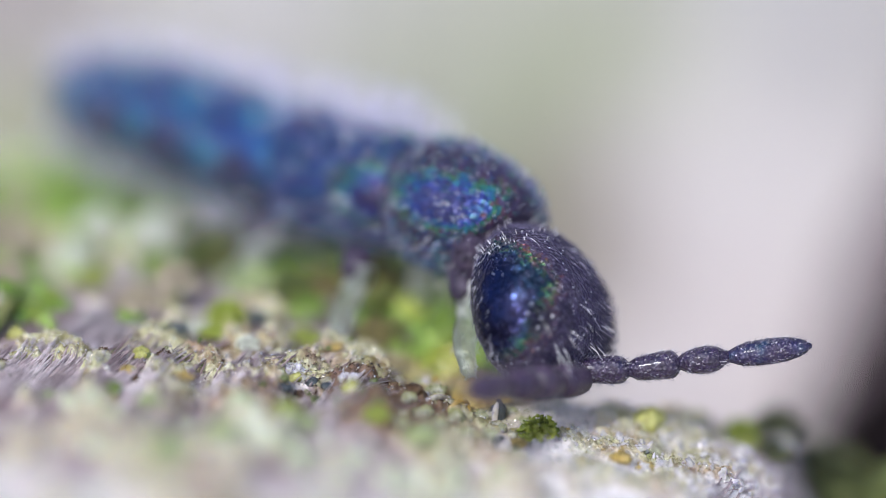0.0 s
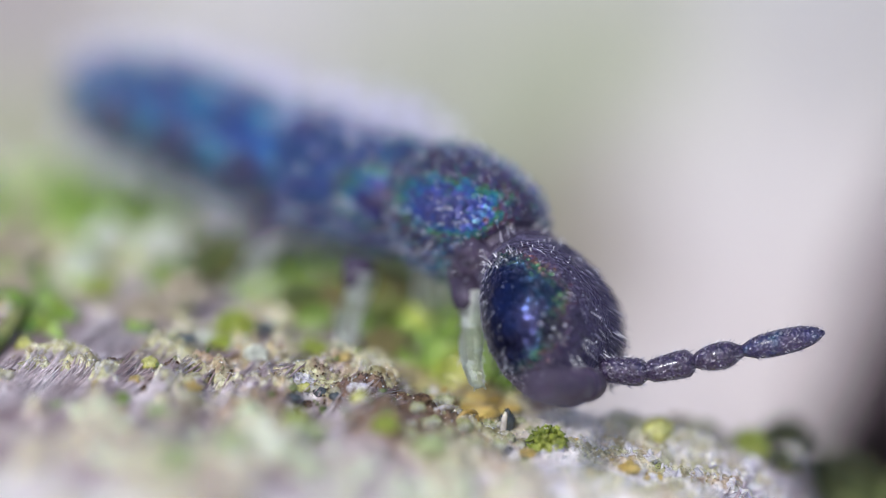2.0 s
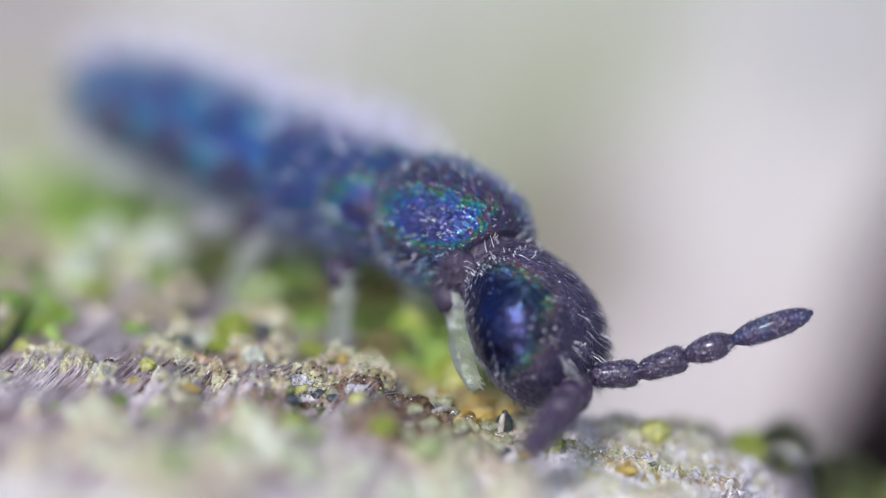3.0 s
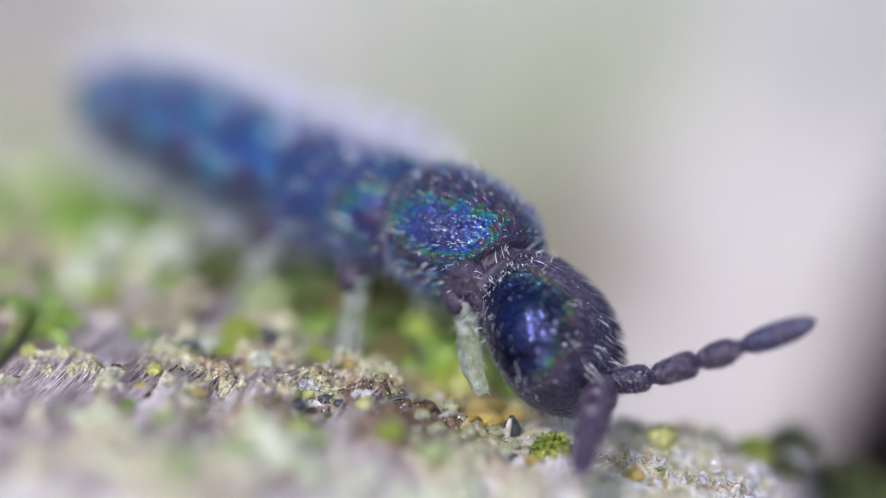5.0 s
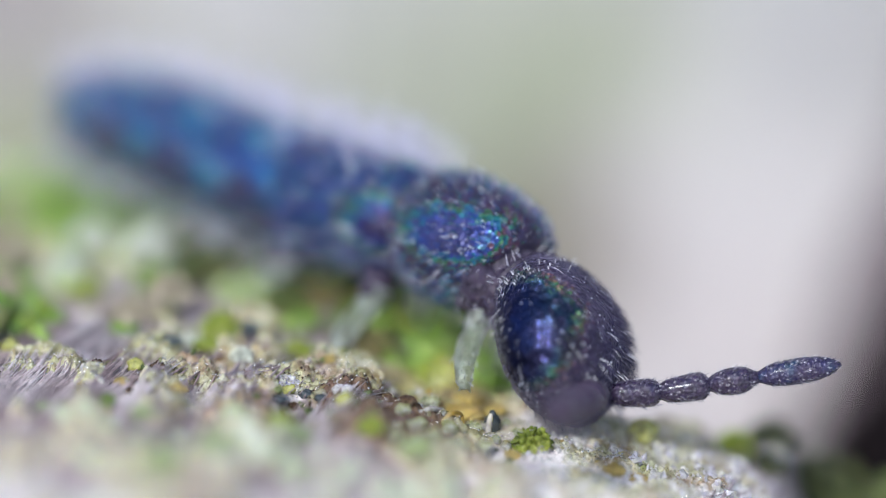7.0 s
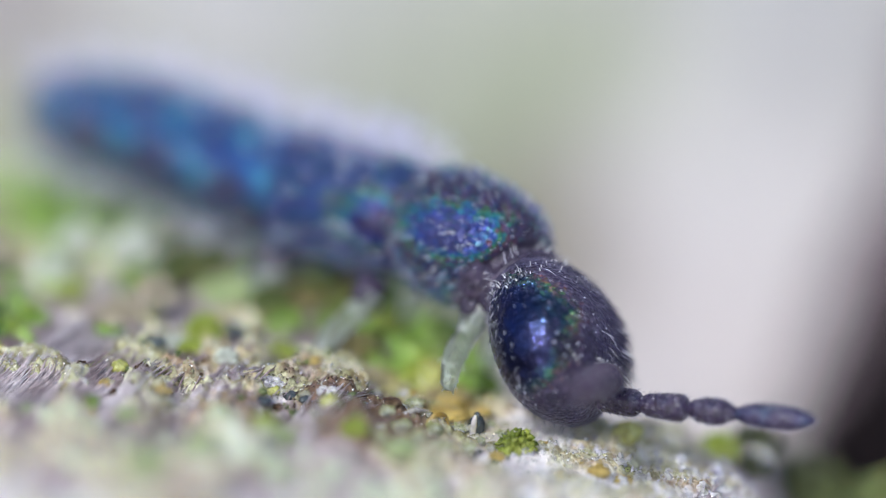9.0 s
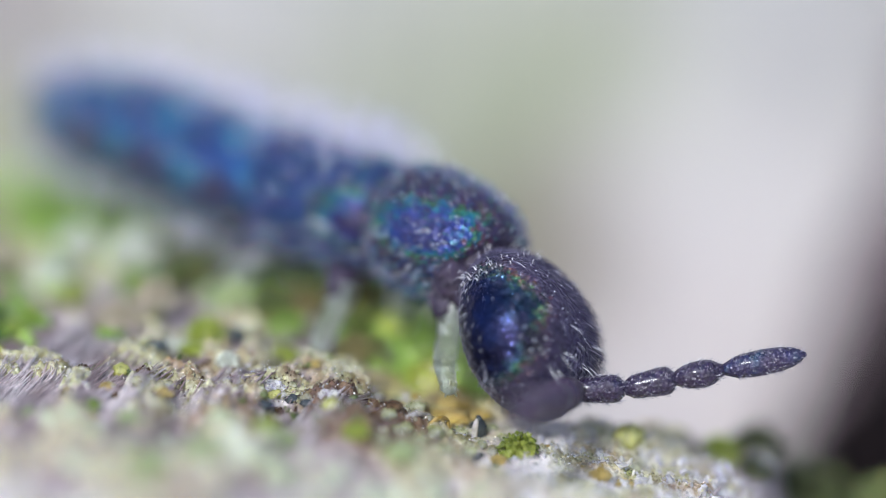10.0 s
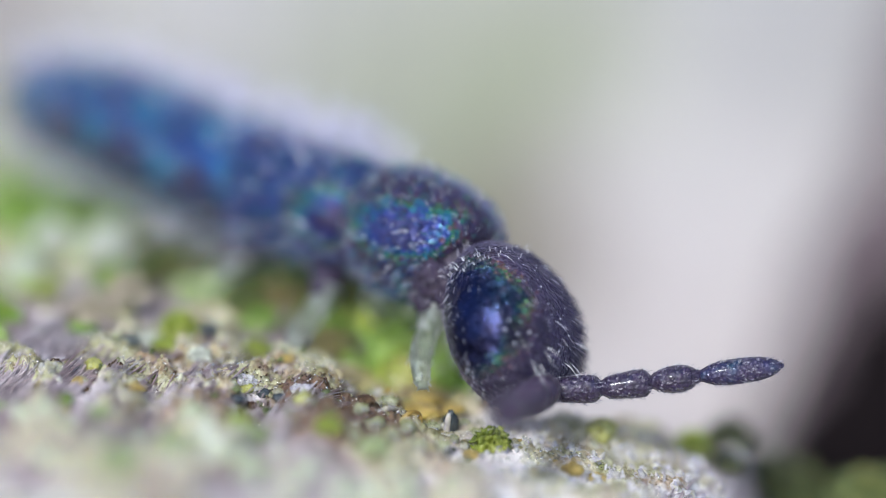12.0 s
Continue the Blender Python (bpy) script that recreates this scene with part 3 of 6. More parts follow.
    fine = 1 - np.abs(2 * soft_noise(x * 55, y * 55 + 4) - 1)
    grit = 1 - np.abs(2 * soft_noise(x * 98 + 5, y * 90) - 1)
    return reach * patch * (0.004 + 0.026 * lumps + 0.022 * fine + 0.016 * grit)


def axis_steps(fine0, fine1, step, far0, far1):
    out = list(np.arange(fine0, fine1 - step / 2, step))
    a, s = fine1, step
    while a < far1:
        out.append(a)
        s *= 1.18
        a += s
    out.append(far1)
    a, s = fine0, step
    while a > far0:
        s *= 1.18
        a -= s
        out.insert(0, max(a, far0))
    return np.array(out)


def build_ground():
    xs, ys = axis_steps(-1.15, 1.0, 0.0042, -12000, 12000), axis_steps(-0.65, 1.2, 0.0046, -12000, 12000)
    gx, gy = np.meshgrid(xs, ys)
    top = np.stack([gx, gy, ground(gx, gy)], -1).reshape(-1, 3)
    nx, ny = len(xs), len(ys)
    i = np.arange((ny - 1) * nx).reshape(ny - 1, nx)[:, :-1].reshape(-1)
    faces = np.stack([i, i + 1, i + nx + 1, i + nx], 1).tolist()
    rim = list(range(nx)) + [r * nx + nx - 1 for r in range(1, ny)] + [(ny - 1) * nx + c for c in range(nx - 2, -1, -1)] + [r * nx for r in range(ny - 2, 0, -1)]
    low = top[rim].copy()
    low[:, 2] = -400.0
    k = len(top)
    for a in range(len(rim)):
        b = (a + 1) % len(rim)
        faces.append([rim[b], rim[a], k + a, k + b])
    faces.append([k + a for a in range(len(rim))])
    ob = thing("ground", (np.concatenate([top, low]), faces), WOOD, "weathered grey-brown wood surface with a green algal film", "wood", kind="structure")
    thick = np.concatenate([crust(top[:, 0], top[:, 1]), np.zeros(len(low))])
    ob.data.attributes.new("crust", "FLOAT", "POINT").data.foreach_set("value", thick / 0.042)
    return ob


wood = build_ground()


def build_backdrop():
    xs, zs = np.linspace(-6, 6, 120), np.linspace(-4, 5, 90)
    gx, gz = np.meshgrid(xs, zs)
    gy = 2.45 + 0.35 * gz + 0.12 * soft_noise(gx * 0.9 + 5, gz * 1.2) - 0.05 * soft_noise(gx * 5, gz * 3)
    front = np.stack([gx, gy, gz], -1).reshape(-1, 3)
    back = front + (0, 2.0, 0)
    nx, ny = len(xs), len(zs)
    i = np.arange((ny - 1) * nx).reshape(ny - 1, nx)[:, :-1].reshape(-1)
    f = np.stack([i, i + 1, i + nx + 1, i + nx], 1)
    k = len(front)
    faces = f.tolist() + (f[:, ::-1] + k).tolist()
    rim = list(range(nx)) + [r * nx + nx - 1 for r in range(1, ny)] + [(ny - 1) * nx + c for c in range(nx - 2, -1, -1)] + [r * nx for r in range(ny - 2, 0, -1)]
    for a in range(len(rim)):
        b = (a + 1) % len(rim)
        faces.append([rim[b], rim[a], k + rim[a], k + rim[b]])
    return thing("backdrop", (np.concatenate([front, back]), faces), FAR_WOOD, "bare grey wood rising far behind", "wood", kind="structure")


build_backdrop()

# ---- the springtail ----
SPINE = ((-0.9353, 0.8351, -0.0738, 0.0375),
         (-0.8940, 0.8043, -0.0709, 0.0875),
         (-0.8104, 0.7408, -0.0699, 0.1150),
         (-0.7012, 0.6576, -0.0645, 0.1300),
         (-0.5730, 0.5264, -0.0741, 0.1375),
         (-0.4454, 0.4077, -0.0786, 0.1400),
         (-0.3185, 0.3019, -0.0768, 0.1425),
         (-0.2046, 0.1971, -0.0725, 0.1425),
         (-0.1289, 0.1257, -0.0641, 0.1425),
         (-0.0660, 0.0726, -0.0636, 0.1438),
         (-0.0083, 0.0208, -0.0743, 0.1375),
         (0.0243, -0.0177, -0.0924, 0.1300),
         (0.0443, -0.0468, -0.1138, 0.1163))
JOINTS = ((-0.1377, 0.1339, -0.0651),
         (-0.2436, 0.2330, -0.0740),
         (-0.3907, 0.3621, -0.0778),
         (-0.5469, 0.5021, -0.0750),
         (-0.7131, 0.6667, -0.0651),
         (-0.8458, 0.7676, -0.0703))
bug = tagged(new("springtail"), "blue iridescent springtail with plum antennae standing on mossy wood", "springtail")

curve = curve_through(SPINE, 240)          # tail first
cut = [int(np.argmin(np.linalg.norm(curve[:, :3] - j, axis=1))) for j in JOINTS]


def body_ring_set(lo, hi, lip, seed, m=56, swell=1.0, taper=0.20, waist=0.09):
    """Rings of one body segment from sample lo (rear) to hi (front), its rear rim swelling over the next one."""
    idx = np.linspace(max(lo, 0), hi, 26)
    pts = np.array([np.interp(idx, np.arange(len(curve)), curve[:, k]) for k in range(4)]).T
    s = np.linspace(0, 1, len(idx))
    r = swell * pts[:, 3] * (0.965 + 0.05 * np.sin(np.pi * np.clip(s * 0.9 + 0.1, 0, 1)) ** 0.8)
    if lip:
        r *= 1 - 0.34 * np.exp(-s / 0.04)
    r *= 1 - taper * np.exp(-(1 - s) / waist)
    return tube_rings(pts[:, :3], r, m, 0.98, 0.004, seed)


def lower(rings, delta):
    return rings - np.asarray(delta, float)


def dappled(ob, rings, collar=False):
    """Per-vertex height round the body and nearness to the flank's spot, for the cuticle's colours."""
    me = ob.data
    nor, co = np.empty(len(me.vertices) * 3), np.empty(len(me.vertices) * 3)
    me.vertex_normals.foreach_get("vector", nor)
    me.vertices.foreach_get("co", co)
    nor, co = nor.reshape(-1, 3), co.reshape(-1, 3) * 1000
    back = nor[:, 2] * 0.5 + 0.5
    mid = rings[len(rings) // 2]
    centre = mid.mean(0)
    spots = [mid[int(np.argmax((mid - centre) @ np.array((sx, sy, 0.05))))] for sx, sy in ((-0.7, -0.72), (0.7, 0.72))]
    near = np.min([np.linalg.norm((co - p) * (1, 1, 1.2), axis=1) for p in spots], axis=0)
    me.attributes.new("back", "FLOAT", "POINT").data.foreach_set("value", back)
    spot = np.exp(-(near / 0.066) ** 2)
    if collar:
        n, m = rings.shape[:2]
        along = np.concatenate([np.repeat(np.linspace(0, 1, n), m), (0, 1)])
        spot = np.maximum(spot, np.interp(along, (0.52, 0.80), (0, 1.0)))
    me.attributes.new("spot", "FLOAT", "POINT").data.foreach_set("value", spot)


abdomen = []
ends = cut + [0]
for k in range(6):
    hi, lo = ends[k], ends[k + 1]
    rings = lower(body_ring_set(lo - (5 if k < 5 else 0), hi + 7, k < 5, k, taper=0.55 if k == 0 else 0.24, waist=0.22 if k == 0 else 0.09), JOINTS[k])
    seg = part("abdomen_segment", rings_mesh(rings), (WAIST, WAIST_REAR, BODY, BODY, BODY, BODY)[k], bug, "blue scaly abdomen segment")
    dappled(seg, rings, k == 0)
    back = np.array((-0.7, 0.6, 0.15))
    part("bristles", bristles(rings, 420, 0.026, 0.0017, back * 1.8, 40 + k), SHEEN, seg, "short iridescent bristles", kind="stuff")
    halo = bristles(rings, 180 if k < 4 else 70, 0.090, 0.0010, back * 0.5 + (0.25, 0.3, 0.2), 80 + k, lambda p, n: n[2] > 0.45 and n[1] > -0.1)
    if k > 1:
        halo = joined([halo, bristles(rings, 55, 0.080, 0.0010, (-0.3, -0.2, -0.7), 180 + k, lambda p, n: n[2] < -0.45 and n[1] < 0.1)])
    part("long_bristles", halo, LILAC, seg, "long pale lilac bristles", kind="stuff")
    abdomen.append(seg)

rings = body_ring_set(cut[0] - 4, int(np.argmin(np.abs(curve[:, 0] + 0.129))) + 7, True, 20, swell=0.84)
meta = part("metathorax", rings_mesh(rings), NECK_SKIN, bug, "dusky violet thorax plate")
part("bristles", bristles(rings, 200, 0.020, 0.0015, (-1.2, 1.0, 0.1), 61), DUSKY, meta, "short violet bristles", kind="stuff")
rings = body_ring_set(int(np.argmin(np.abs(curve[:, 0] + 0.129))) - 2, 239, True, 21, swell=1.035, taper=0.10)
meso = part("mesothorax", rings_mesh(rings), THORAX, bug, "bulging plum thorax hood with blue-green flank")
part("bristles", bristles(rings, 2100, 0.017, 0.0014, (-0.55, 0.35, -0.1), 62), SHEEN, meso, "short iridescent bristles", kind="stuff")

# pale beads added on the hood where it should glint
rng = np.random.RandomState(57)
beads = []
while len(beads) < 190:
    p = rings[rng.randint(2, 24), rng.randint(56)]
    if p[2] - curve[-1, 2] < 0.14 or rng.rand() < 0.2:
        beads.append((ICO1[0] * rng.uniform(0.0013, 0.0028) + p, ICO1[1]))
part("glint_beads", joined(beads), GLINT_PEARL, meso, "tiny pale beads put in as glints on the hood", kind="stuff")

# wrinkled lobes of the small first thorax ring, under the hood
rng = np.random.RandomState(58)
for p, r in (((-0.022, -0.100, -0.112), 0.050), ((0.020, -0.122, -0.150), 0.040), ((-0.050, -0.070, -0.150), 0.036)):
    v, f = ICO4
    v = v * (1 + np.array([0.16 * noise.noise(Vector(q) * 2.0 + Vector(p) * 90) + 0.09 * noise.noise(Vector(q) * 6.0) for q in v]))[:, None] * (0.9, 1.0, 1.1) * r + p
    lobe = part("prothorax_lobe", (v, f), NECK_SKIN, bug, "wrinkled plum lobe under the thorax hood")
    hairs = []
    for q in v[rng.permutation(len(v))[:34]]:
        way = (q - p) / np.linalg.norm(q - p)
        hairs.append(bristle(q, way, rng.randn(3) * 0.2, 0.014, 0.0009))
    part("bristles", joined(hairs), HAIR, lobe, "short pale bristles", kind="stuff")

# wrinkled neck between hood and head
NECK = ((0.0193, -0.0266, -0.1025, 0.0775),
         (0.0593, -0.0699, -0.1335, 0.0950),
         (0.0906, -0.1169, -0.1603, 0.1000),
         (0.1155, -0.1541, -0.1894, 0.0925))
nc = curve_through(NECK, 24)
rr = nc[:, 3] * (1 + 0.10 * np.sin(np.linspace(0, 6 * np.pi, 24)))
rings = tube_rings(nc[:, :3], rr, 40, 1.0, 0.03, 3)
neck = part("neck", rings_mesh(rings), NECK_SKIN, bug, "wrinkled plum-brown neck")
part("bristles", bristles(rings, 300, 0.032, 0.0017, (0.3, -0.3, -0.2), 63), HAIR, neck, "pale neck bristles", kind="stuff")


def build_head():
    """Egg-shaped head: x runs from nape to mouth, y to its left, z to its crown."""
    s = np.linspace(0, 1, 46)
    x = -0.192 + 0.388 * s
    half = np.interp(s, (0, 0.03, 0.09, 0.18, 0.30, 0.45, 0.60, 0.74, 0.86, 0.95, 1), (0.045, 0.082, 0.113, 0.143, 0.171, 0.190, 0.190, 0.172, 0.138, 0.090, 0.03))
    half = np.convolve(np.pad(half, 2, mode="edge"), (0.1, 0.2, 0.4, 0.2, 0.1), "valid")
    a = np.linspace(0, 2 * np.pi, 72, endpoint=False)
    rng = np.random.RandomState(8)
    rings = []
    for q, r, t in zip(x, half, s):
        h = np.where(np.sin(a) > 0, 0.715, 0.70)
        rr = 1 + 0.005 * rng.randn(72) - 0.02 * np.cos(4 * a)
        rings.append(np.stack([np.full(72, q), np.cos(a) * r * rr, np.sin(a) * r * h * rr + 0.010 * np.sin(np.pi * t)], 1))
    rings = np.array(rings)
    ob = part("head", rings_mesh(rings), HEAD, bug, "rounded dark violet head, blue sheen painted on")
    part("bristles", bristles(rings[3:-3], 1250, 0.020, 0.0010, (0.8, 0, 0.0), 71, lambda p, n: n[2] > 0.45 or p[0] < -0.13, 0.9), DUSKY, ob, "short curved violet head bristles", kind="stuff")
    part("short_bristles", bristles(rings[3:-1], 420, 0.013, 0.0007, (1.4, 0, 0), 72, lambda p, n: n[2] < 0.5), DUSKY, ob, "short pale bristles", kind="stuff")
    # long stout bristles round the antenna bases
    front = bristles(rings[30:-5], 16, 0.040, 0.0016, (0.5, 0, 0.0), 73, lambda p, n: n[2] > 0.5, 1.6)
    part("stout_bristles", front, STOUT, ob, "stout white bristles at the antenna base", kind="stuff")
    nape = bristles(rings[4:9], 44, 0.032, 0.0015, (-1.6, 0, 0), 74, lambda p, n: p[1] < 0.03, -0.5)
    part("nape_bristles", nape, STOUT, ob, "pale curved bristles along the nape", kind="stuff")
    # pale beads added as glints among the crown's bristles
    rng = np.random.RandomState(31)
    v, f = ICO1
    dots = []
    while len(dots) < 42:
        p = rings[rng.randint(4, 42), rng.randint(72)]
        if p[2] > 0.07 or rng.rand() < 0.15:
            dots.append((v * rng.uniform(0.0012, 0.0026) + p, f))
    def on_skin(u, degrees):
        """A point of the skin, u along the head and so many degrees from the near side towards the crown."""
        k = int(np.argmin(np.abs(rings[:, :, 0].mean(1) - u)))
        return min(rings[k], key=lambda p: abs(math.atan2(p[2], -p[1]) - radians(degrees)) if p[1] < 0.1 else 9)

    for u, d, r in ((-0.060, 62, 4), (-0.049, 63, 4), (0.002, 64, 4), (0.032, 77, 4), (0.064, 88, 5), (0.099, 70, 5), (-0.124, 60, 3), (-0.110, 61, 3), (-0.073, 4, 3), (-0.062, 10, 3),
                    (0.022, 46, 3), (0.11, -20, 3), (0.125, -8, 3), (0.135, 6, 3), (0.10, -34, 3), (0.12, 20, 3), (-0.02, 55, 3), (-0.09, 70, 3), (0.04, 58, 3)):
        dots.append((v * r * 0.0007 + on_skin(u, d), f))
    while len(dots) < 190:
        p = rings[rng.randint(4, 42), rng.randint(72)]
        if p[1] < 0.10 and p[2] > -0.10:
            dots.append((v * rng.uniform(0.0006, 0.0015) + p, f))
    part("glint_beads", joined(dots), GLINT_PEARL, ob, "tiny pale beads put in as glints on the head", kind="stuff")
    # pale short hairs along the jaw
    jaw = bristles(rings[8:38], 44, 0.013, 0.0006, (1.0, 0, -0.2), 75, lambda p, n: -0.75 < n[2] < -0.25 and n[1] < 0, 0.6)
    part("jaw_bristles", jaw, STOUT, ob, "short pale bristles along the jaw", kind="stuff")
    # small domed eyes in the dark patch of the cheek, each a pale bead for its glint
    v, f = ICO2
    for u, d in ((0.026, 26), (0.042, 20), (0.054, 28), (0.062, 36), (0.076, 26), (0.080, 36)):
        part("eye", (v * 0.0042 + on_skin(u, d), f), GLINT_PEARL, ob, "dark domed eye shown by its glint, a pale bead")
    return ob


head = build_head()


def build_antenna(material, seed, stout=1.0):
    """Four bead-like segments, each along +x from its own joint."""
    made = []
    for k, (l, r) in enumerate(((0.080, 0.032), (0.112, 0.032), (0.112, 0.031), (0.184, 0.029))):
        r *= stout
        s = np.linspace(0, 1, 26)
        if k == 0:
            rad = r * np.interp(s, (0, 0.10, 0.3, 0.6, 0.80, 0.90, 1), (0.60, 0.84, 0.92, 0.98, 1.0, 0.88, 0.50))
        elif k == 1:
            rad = r * np.interp(s, (0, 0.07, 0.16, 0.4, 0.70, 0.88, 0.94, 1), (0.46, 0.60, 0.80, 0.90, 1.0, 0.97, 0.80, 0.46))
        elif k == 2:
            rad = r * np.interp(s, (0, 0.07, 0.2, 0.42, 0.62, 0.78, 0.90, 1), (0.40, 0.56, 0.80, 0.97, 1.0, 0.88, 0.58, 0.42))
        else:
            rad = r * np.interp(s, (0, 0.06, 0.16, 0.34, 0.52, 0.70, 0.84, 0.94, 1), (0.40, 0.60, 0.84, 0.98, 1.0, 0.93, 0.74, 0.44, 0.08))
        rad = np.convolve(np.pad(rad, 1, mode="edge"), (0.2, 0.6, 0.2), "valid")
        pts = np.stack([s * l * 1.02 if k else -0.028 + s * (l * 1.02 + 0.028), np.zeros(26), np.zeros(26)], 1)
        rings = tube_rings(pts, rad, 26, 1.0, 0.004, seed + k)
        ob = part("antenna" if k == 0 else "antenna_segment", rings_mesh(rings), material if k < 3 or material is PALE_PLUM else TIP, made[0] if k else bug, "plum bead-like antenna base" if k == 0 else "plum antenna segment")
        hairs = bristles(rings[2:-1], 210 if k < 3 else 380, 0.0085, 0.0006, (1.1, 0, 0), seed + 30 + k)
        made.append(ob)
        if k == 0:
            part("bristles", hairs, HAIR, ob, "short pale antenna bristles", kind="stuff")
        else:
            skin = len(ob.data.polygons)
            both = joined([rings_mesh(rings), hairs])
            ob.data = mesh_of("antenna_segment", both[0], both[1], ob.data.materials[0])
            ob.data.materials.append(HAIR)
            ob.data.polygons.foreach_set("material_index", [0 if q < skin else 1 for q in range(len(both[1]))])
    return made


antenna_far = build_antenna(PLUM, 100)
antenna_near = build_antenna(PALE_PLUM, 200, 1.25)


def build_leg(length, seed):
    """Pale leg along +x from claw to hip."""
    s = np.linspace(0, 1, 26)
    r = np.interp(s, (0, 0.06, 0.35, 0.55, 0.62, 0.8, 1), (0.009, 0.018, 0.025, 0.027, 0.023, 0.030, 0.036))
    pts = np.stack([s * length, 0.010 * np.sin(s * 5), 0.006 * np.sin(s * 7)], 1)
    rings = tube_rings(pts, r, 22, 0.85, 0.045, seed)
    ob = part("leg", rings_mesh(rings), LEG, bug, "pale translucent greenish leg")
    claw = joined([bristle(np.array((0.006, y, 0.0)), np.array((-0.7, y * 40, 0.2)) / 1.1, np.array((0, 0, -0.3)), 0.020, 0.004) for y in (-0.008, 0.008)])
    part("claw", claw, LEG, ob)
    part("bristles", bristles(rings[1:-6], 44, 0.016, 0.0007, (-1.2, 0, 0), seed + 5), STOUT, ob, "pale leg bristles", kind="stuff")
    coxa = rings_mesh(tube_rings(np.array([(length * 0.82, 0, 0), (length * 0.88, 0, 0), (length * 0.97, 0, 0), (length * 1.15, 0, 0)]), (0.020, 0.028, 0.034, 0.036), 22, 1.0, 0.02, seed))
    part("coxa", coxa, NECK_SKIN, ob, "dark plum leg base")
    return ob


legs = [build_leg(l, 300 + 10 * k) for k, l in enumerate((0.227, 0.206, 0.229, 0.216, 0.171, 0.168))]

# ---- crust on the wood ----
def scatter(count, x0, x1, y0, y1, r0, r1, seed, keep=None, sink=0.25, rough=0.16, flat=0.8, base=None):
    rng = np.random.RandomState(seed)
    pieces = []
    while len(pieces) < count:
        x, y = rng.uniform(x0, x1), rng.uniform(y0, y1)
        if keep and not keep(x, y, rng):
            continue
        r = r0 + (r1 - r0) * rng.rand() ** 2
        z = float(ground(x, y))
        pieces.append(crumb(np.array((x, y, z + r * (0.6 - sink))), r, rng, rough, flat, base))
    return joined(pieces)


def patchy(scale, level, off=0.0):
    return lambda x, y, rng: float(soft_noise(np.array(x * scale + off), np.array(y * scale * 0.7 + off))) + 0.15 * rng.randn() > level


def crusty(level):
    return lambda x, y, rng: float(crust(np.array(x), np.array(y))) > level * (0.6 + 0.8 * rng.rand())


thing("algae_crust", scatter(2600, -1.15, 0.95, -0.65, 0.6, 0.0014, 0.0046, 11, lambda x, y, rng: (math.hypot(x + 0.13, y + 0.17) > 0.13 or rng.rand() < 0.3) and crusty(0.010)(x, y, rng), rough=0.32), ALGAE, "yellow-green granular algae crust on the wood", "algae", kind="stuff")
thing("moss_crumbs", scatter(180, -1.15, 0.95, -0.30, 0.3, 0.003, 0.010, 12, lambda x, y, rng: (x < 0.25 or y > 0.15 or rng.rand() < 0.12) and patchy(5, 0.58, 20)(x, y, rng), rough=0.3, base=ICO2), DEEP_SHADE_MOSS, "small green moss crumbs on the wood", "moss", kind="stuff")
thing("moss_carpet", scatter(900, -1.15, 0.3, 0.18, 1.25, 0.010, 0.034, 17, patchy(4, 0.48, 33), rough=0.3, base=ICO2), MOSS, "low green moss carpet behind the crust", "moss", kind="stuff")
thing("crystal_crumbs", scatter(520, 0.2, 0.80, -0.50, 0.2, 0.004, 0.015, 18, patchy(9, 0.46, 51), sink=0.4, rough=0.4), GLASSY, "glassy white crystal crumbs on the ridge", "crystals", kind="stuff", smooth=False)
thing("pale_crumbs", scatter(2000, -1.15, 0.95, -0.65, 0.5, 0.0014, 0.0050, 13, lambda x, y, rng: math.hypot(x + 0.13, y + 0.17) > 0.15 and patchy(6, 0.5, 40)(x, y, rng), sink=0.4, rough=0.35), PALE, "pale mineral crumbs strewn on the wood", "crumbs", kind="stuff")
thing("brown_crumbs", scatter(1500, -1.15, 0.6, -0.4, 0.5, 0.0014, 0.0048, 14, lambda x, y, rng: x < -0.04 and patchy(7, 0.55, 60)(x, y, rng), rough=0.3), BROWN, "brown amber crumbs of rotten wood", "crumbs", kind="stuff")


def fibre_strands(count, seed, bare=True, x0=-1.15, x1=0.8, y0=-0.7, y1=0.55, thick=1.0, lift=0.0):
    rng = np.random.RandomState(seed)
    pieces = []
    d = np.array((math.sin(radians(22)), math.cos(radians(22)), 0))
    while len(pieces) < count:
        x, y = rng.uniform(x0, x1), rng.uniform(y0, y1)
        if bare and (soft_noise(np.array(x * 3 + 11.0), np.array(y * 1.5)) < 0.5 or crust(np.array(x), np.array(y)) > 0.008):
            continue
        l, r = rng.uniform(0.06, 0.28), rng.uniform(0.0010, 0.0030) * thick
        turn = d + (rng.randn() * 0.1, rng.randn() * 0.05, 0)
        s = np.linspace(-0.5, 0.5, 6)
        p = np.array((x, y, 0)) + np.outer(s * l, turn)
        h = ground(p[:, 0], p[:, 1])
        p[:, 2] = (h if bare else np.polyval(np.polyfit(s, h, 1), s)) + r * 0.5 + lift + 0.004 * rng.rand()
        v, f = rings_mesh(tube_rings(p, r * np.array((0.4, 0.9, 1, 1, 0.8, 0.3)), 5, 1.0, 0.08, rng.randint(9999)))
        pieces.append((v, f))
    return joined(pieces)


# Mirror specks and balls added only to make the crust sparkle.
thing("glint_specks", scatter(1500, -1.1, 0.75, -0.36, 0.12, 0.0011, 0.0030, 19, patchy(8, 0.5, 71), sink=-0.35), SPARK, "tiny mirror specks added for glints in the crust", "specks", kind="stuff", smooth=False)
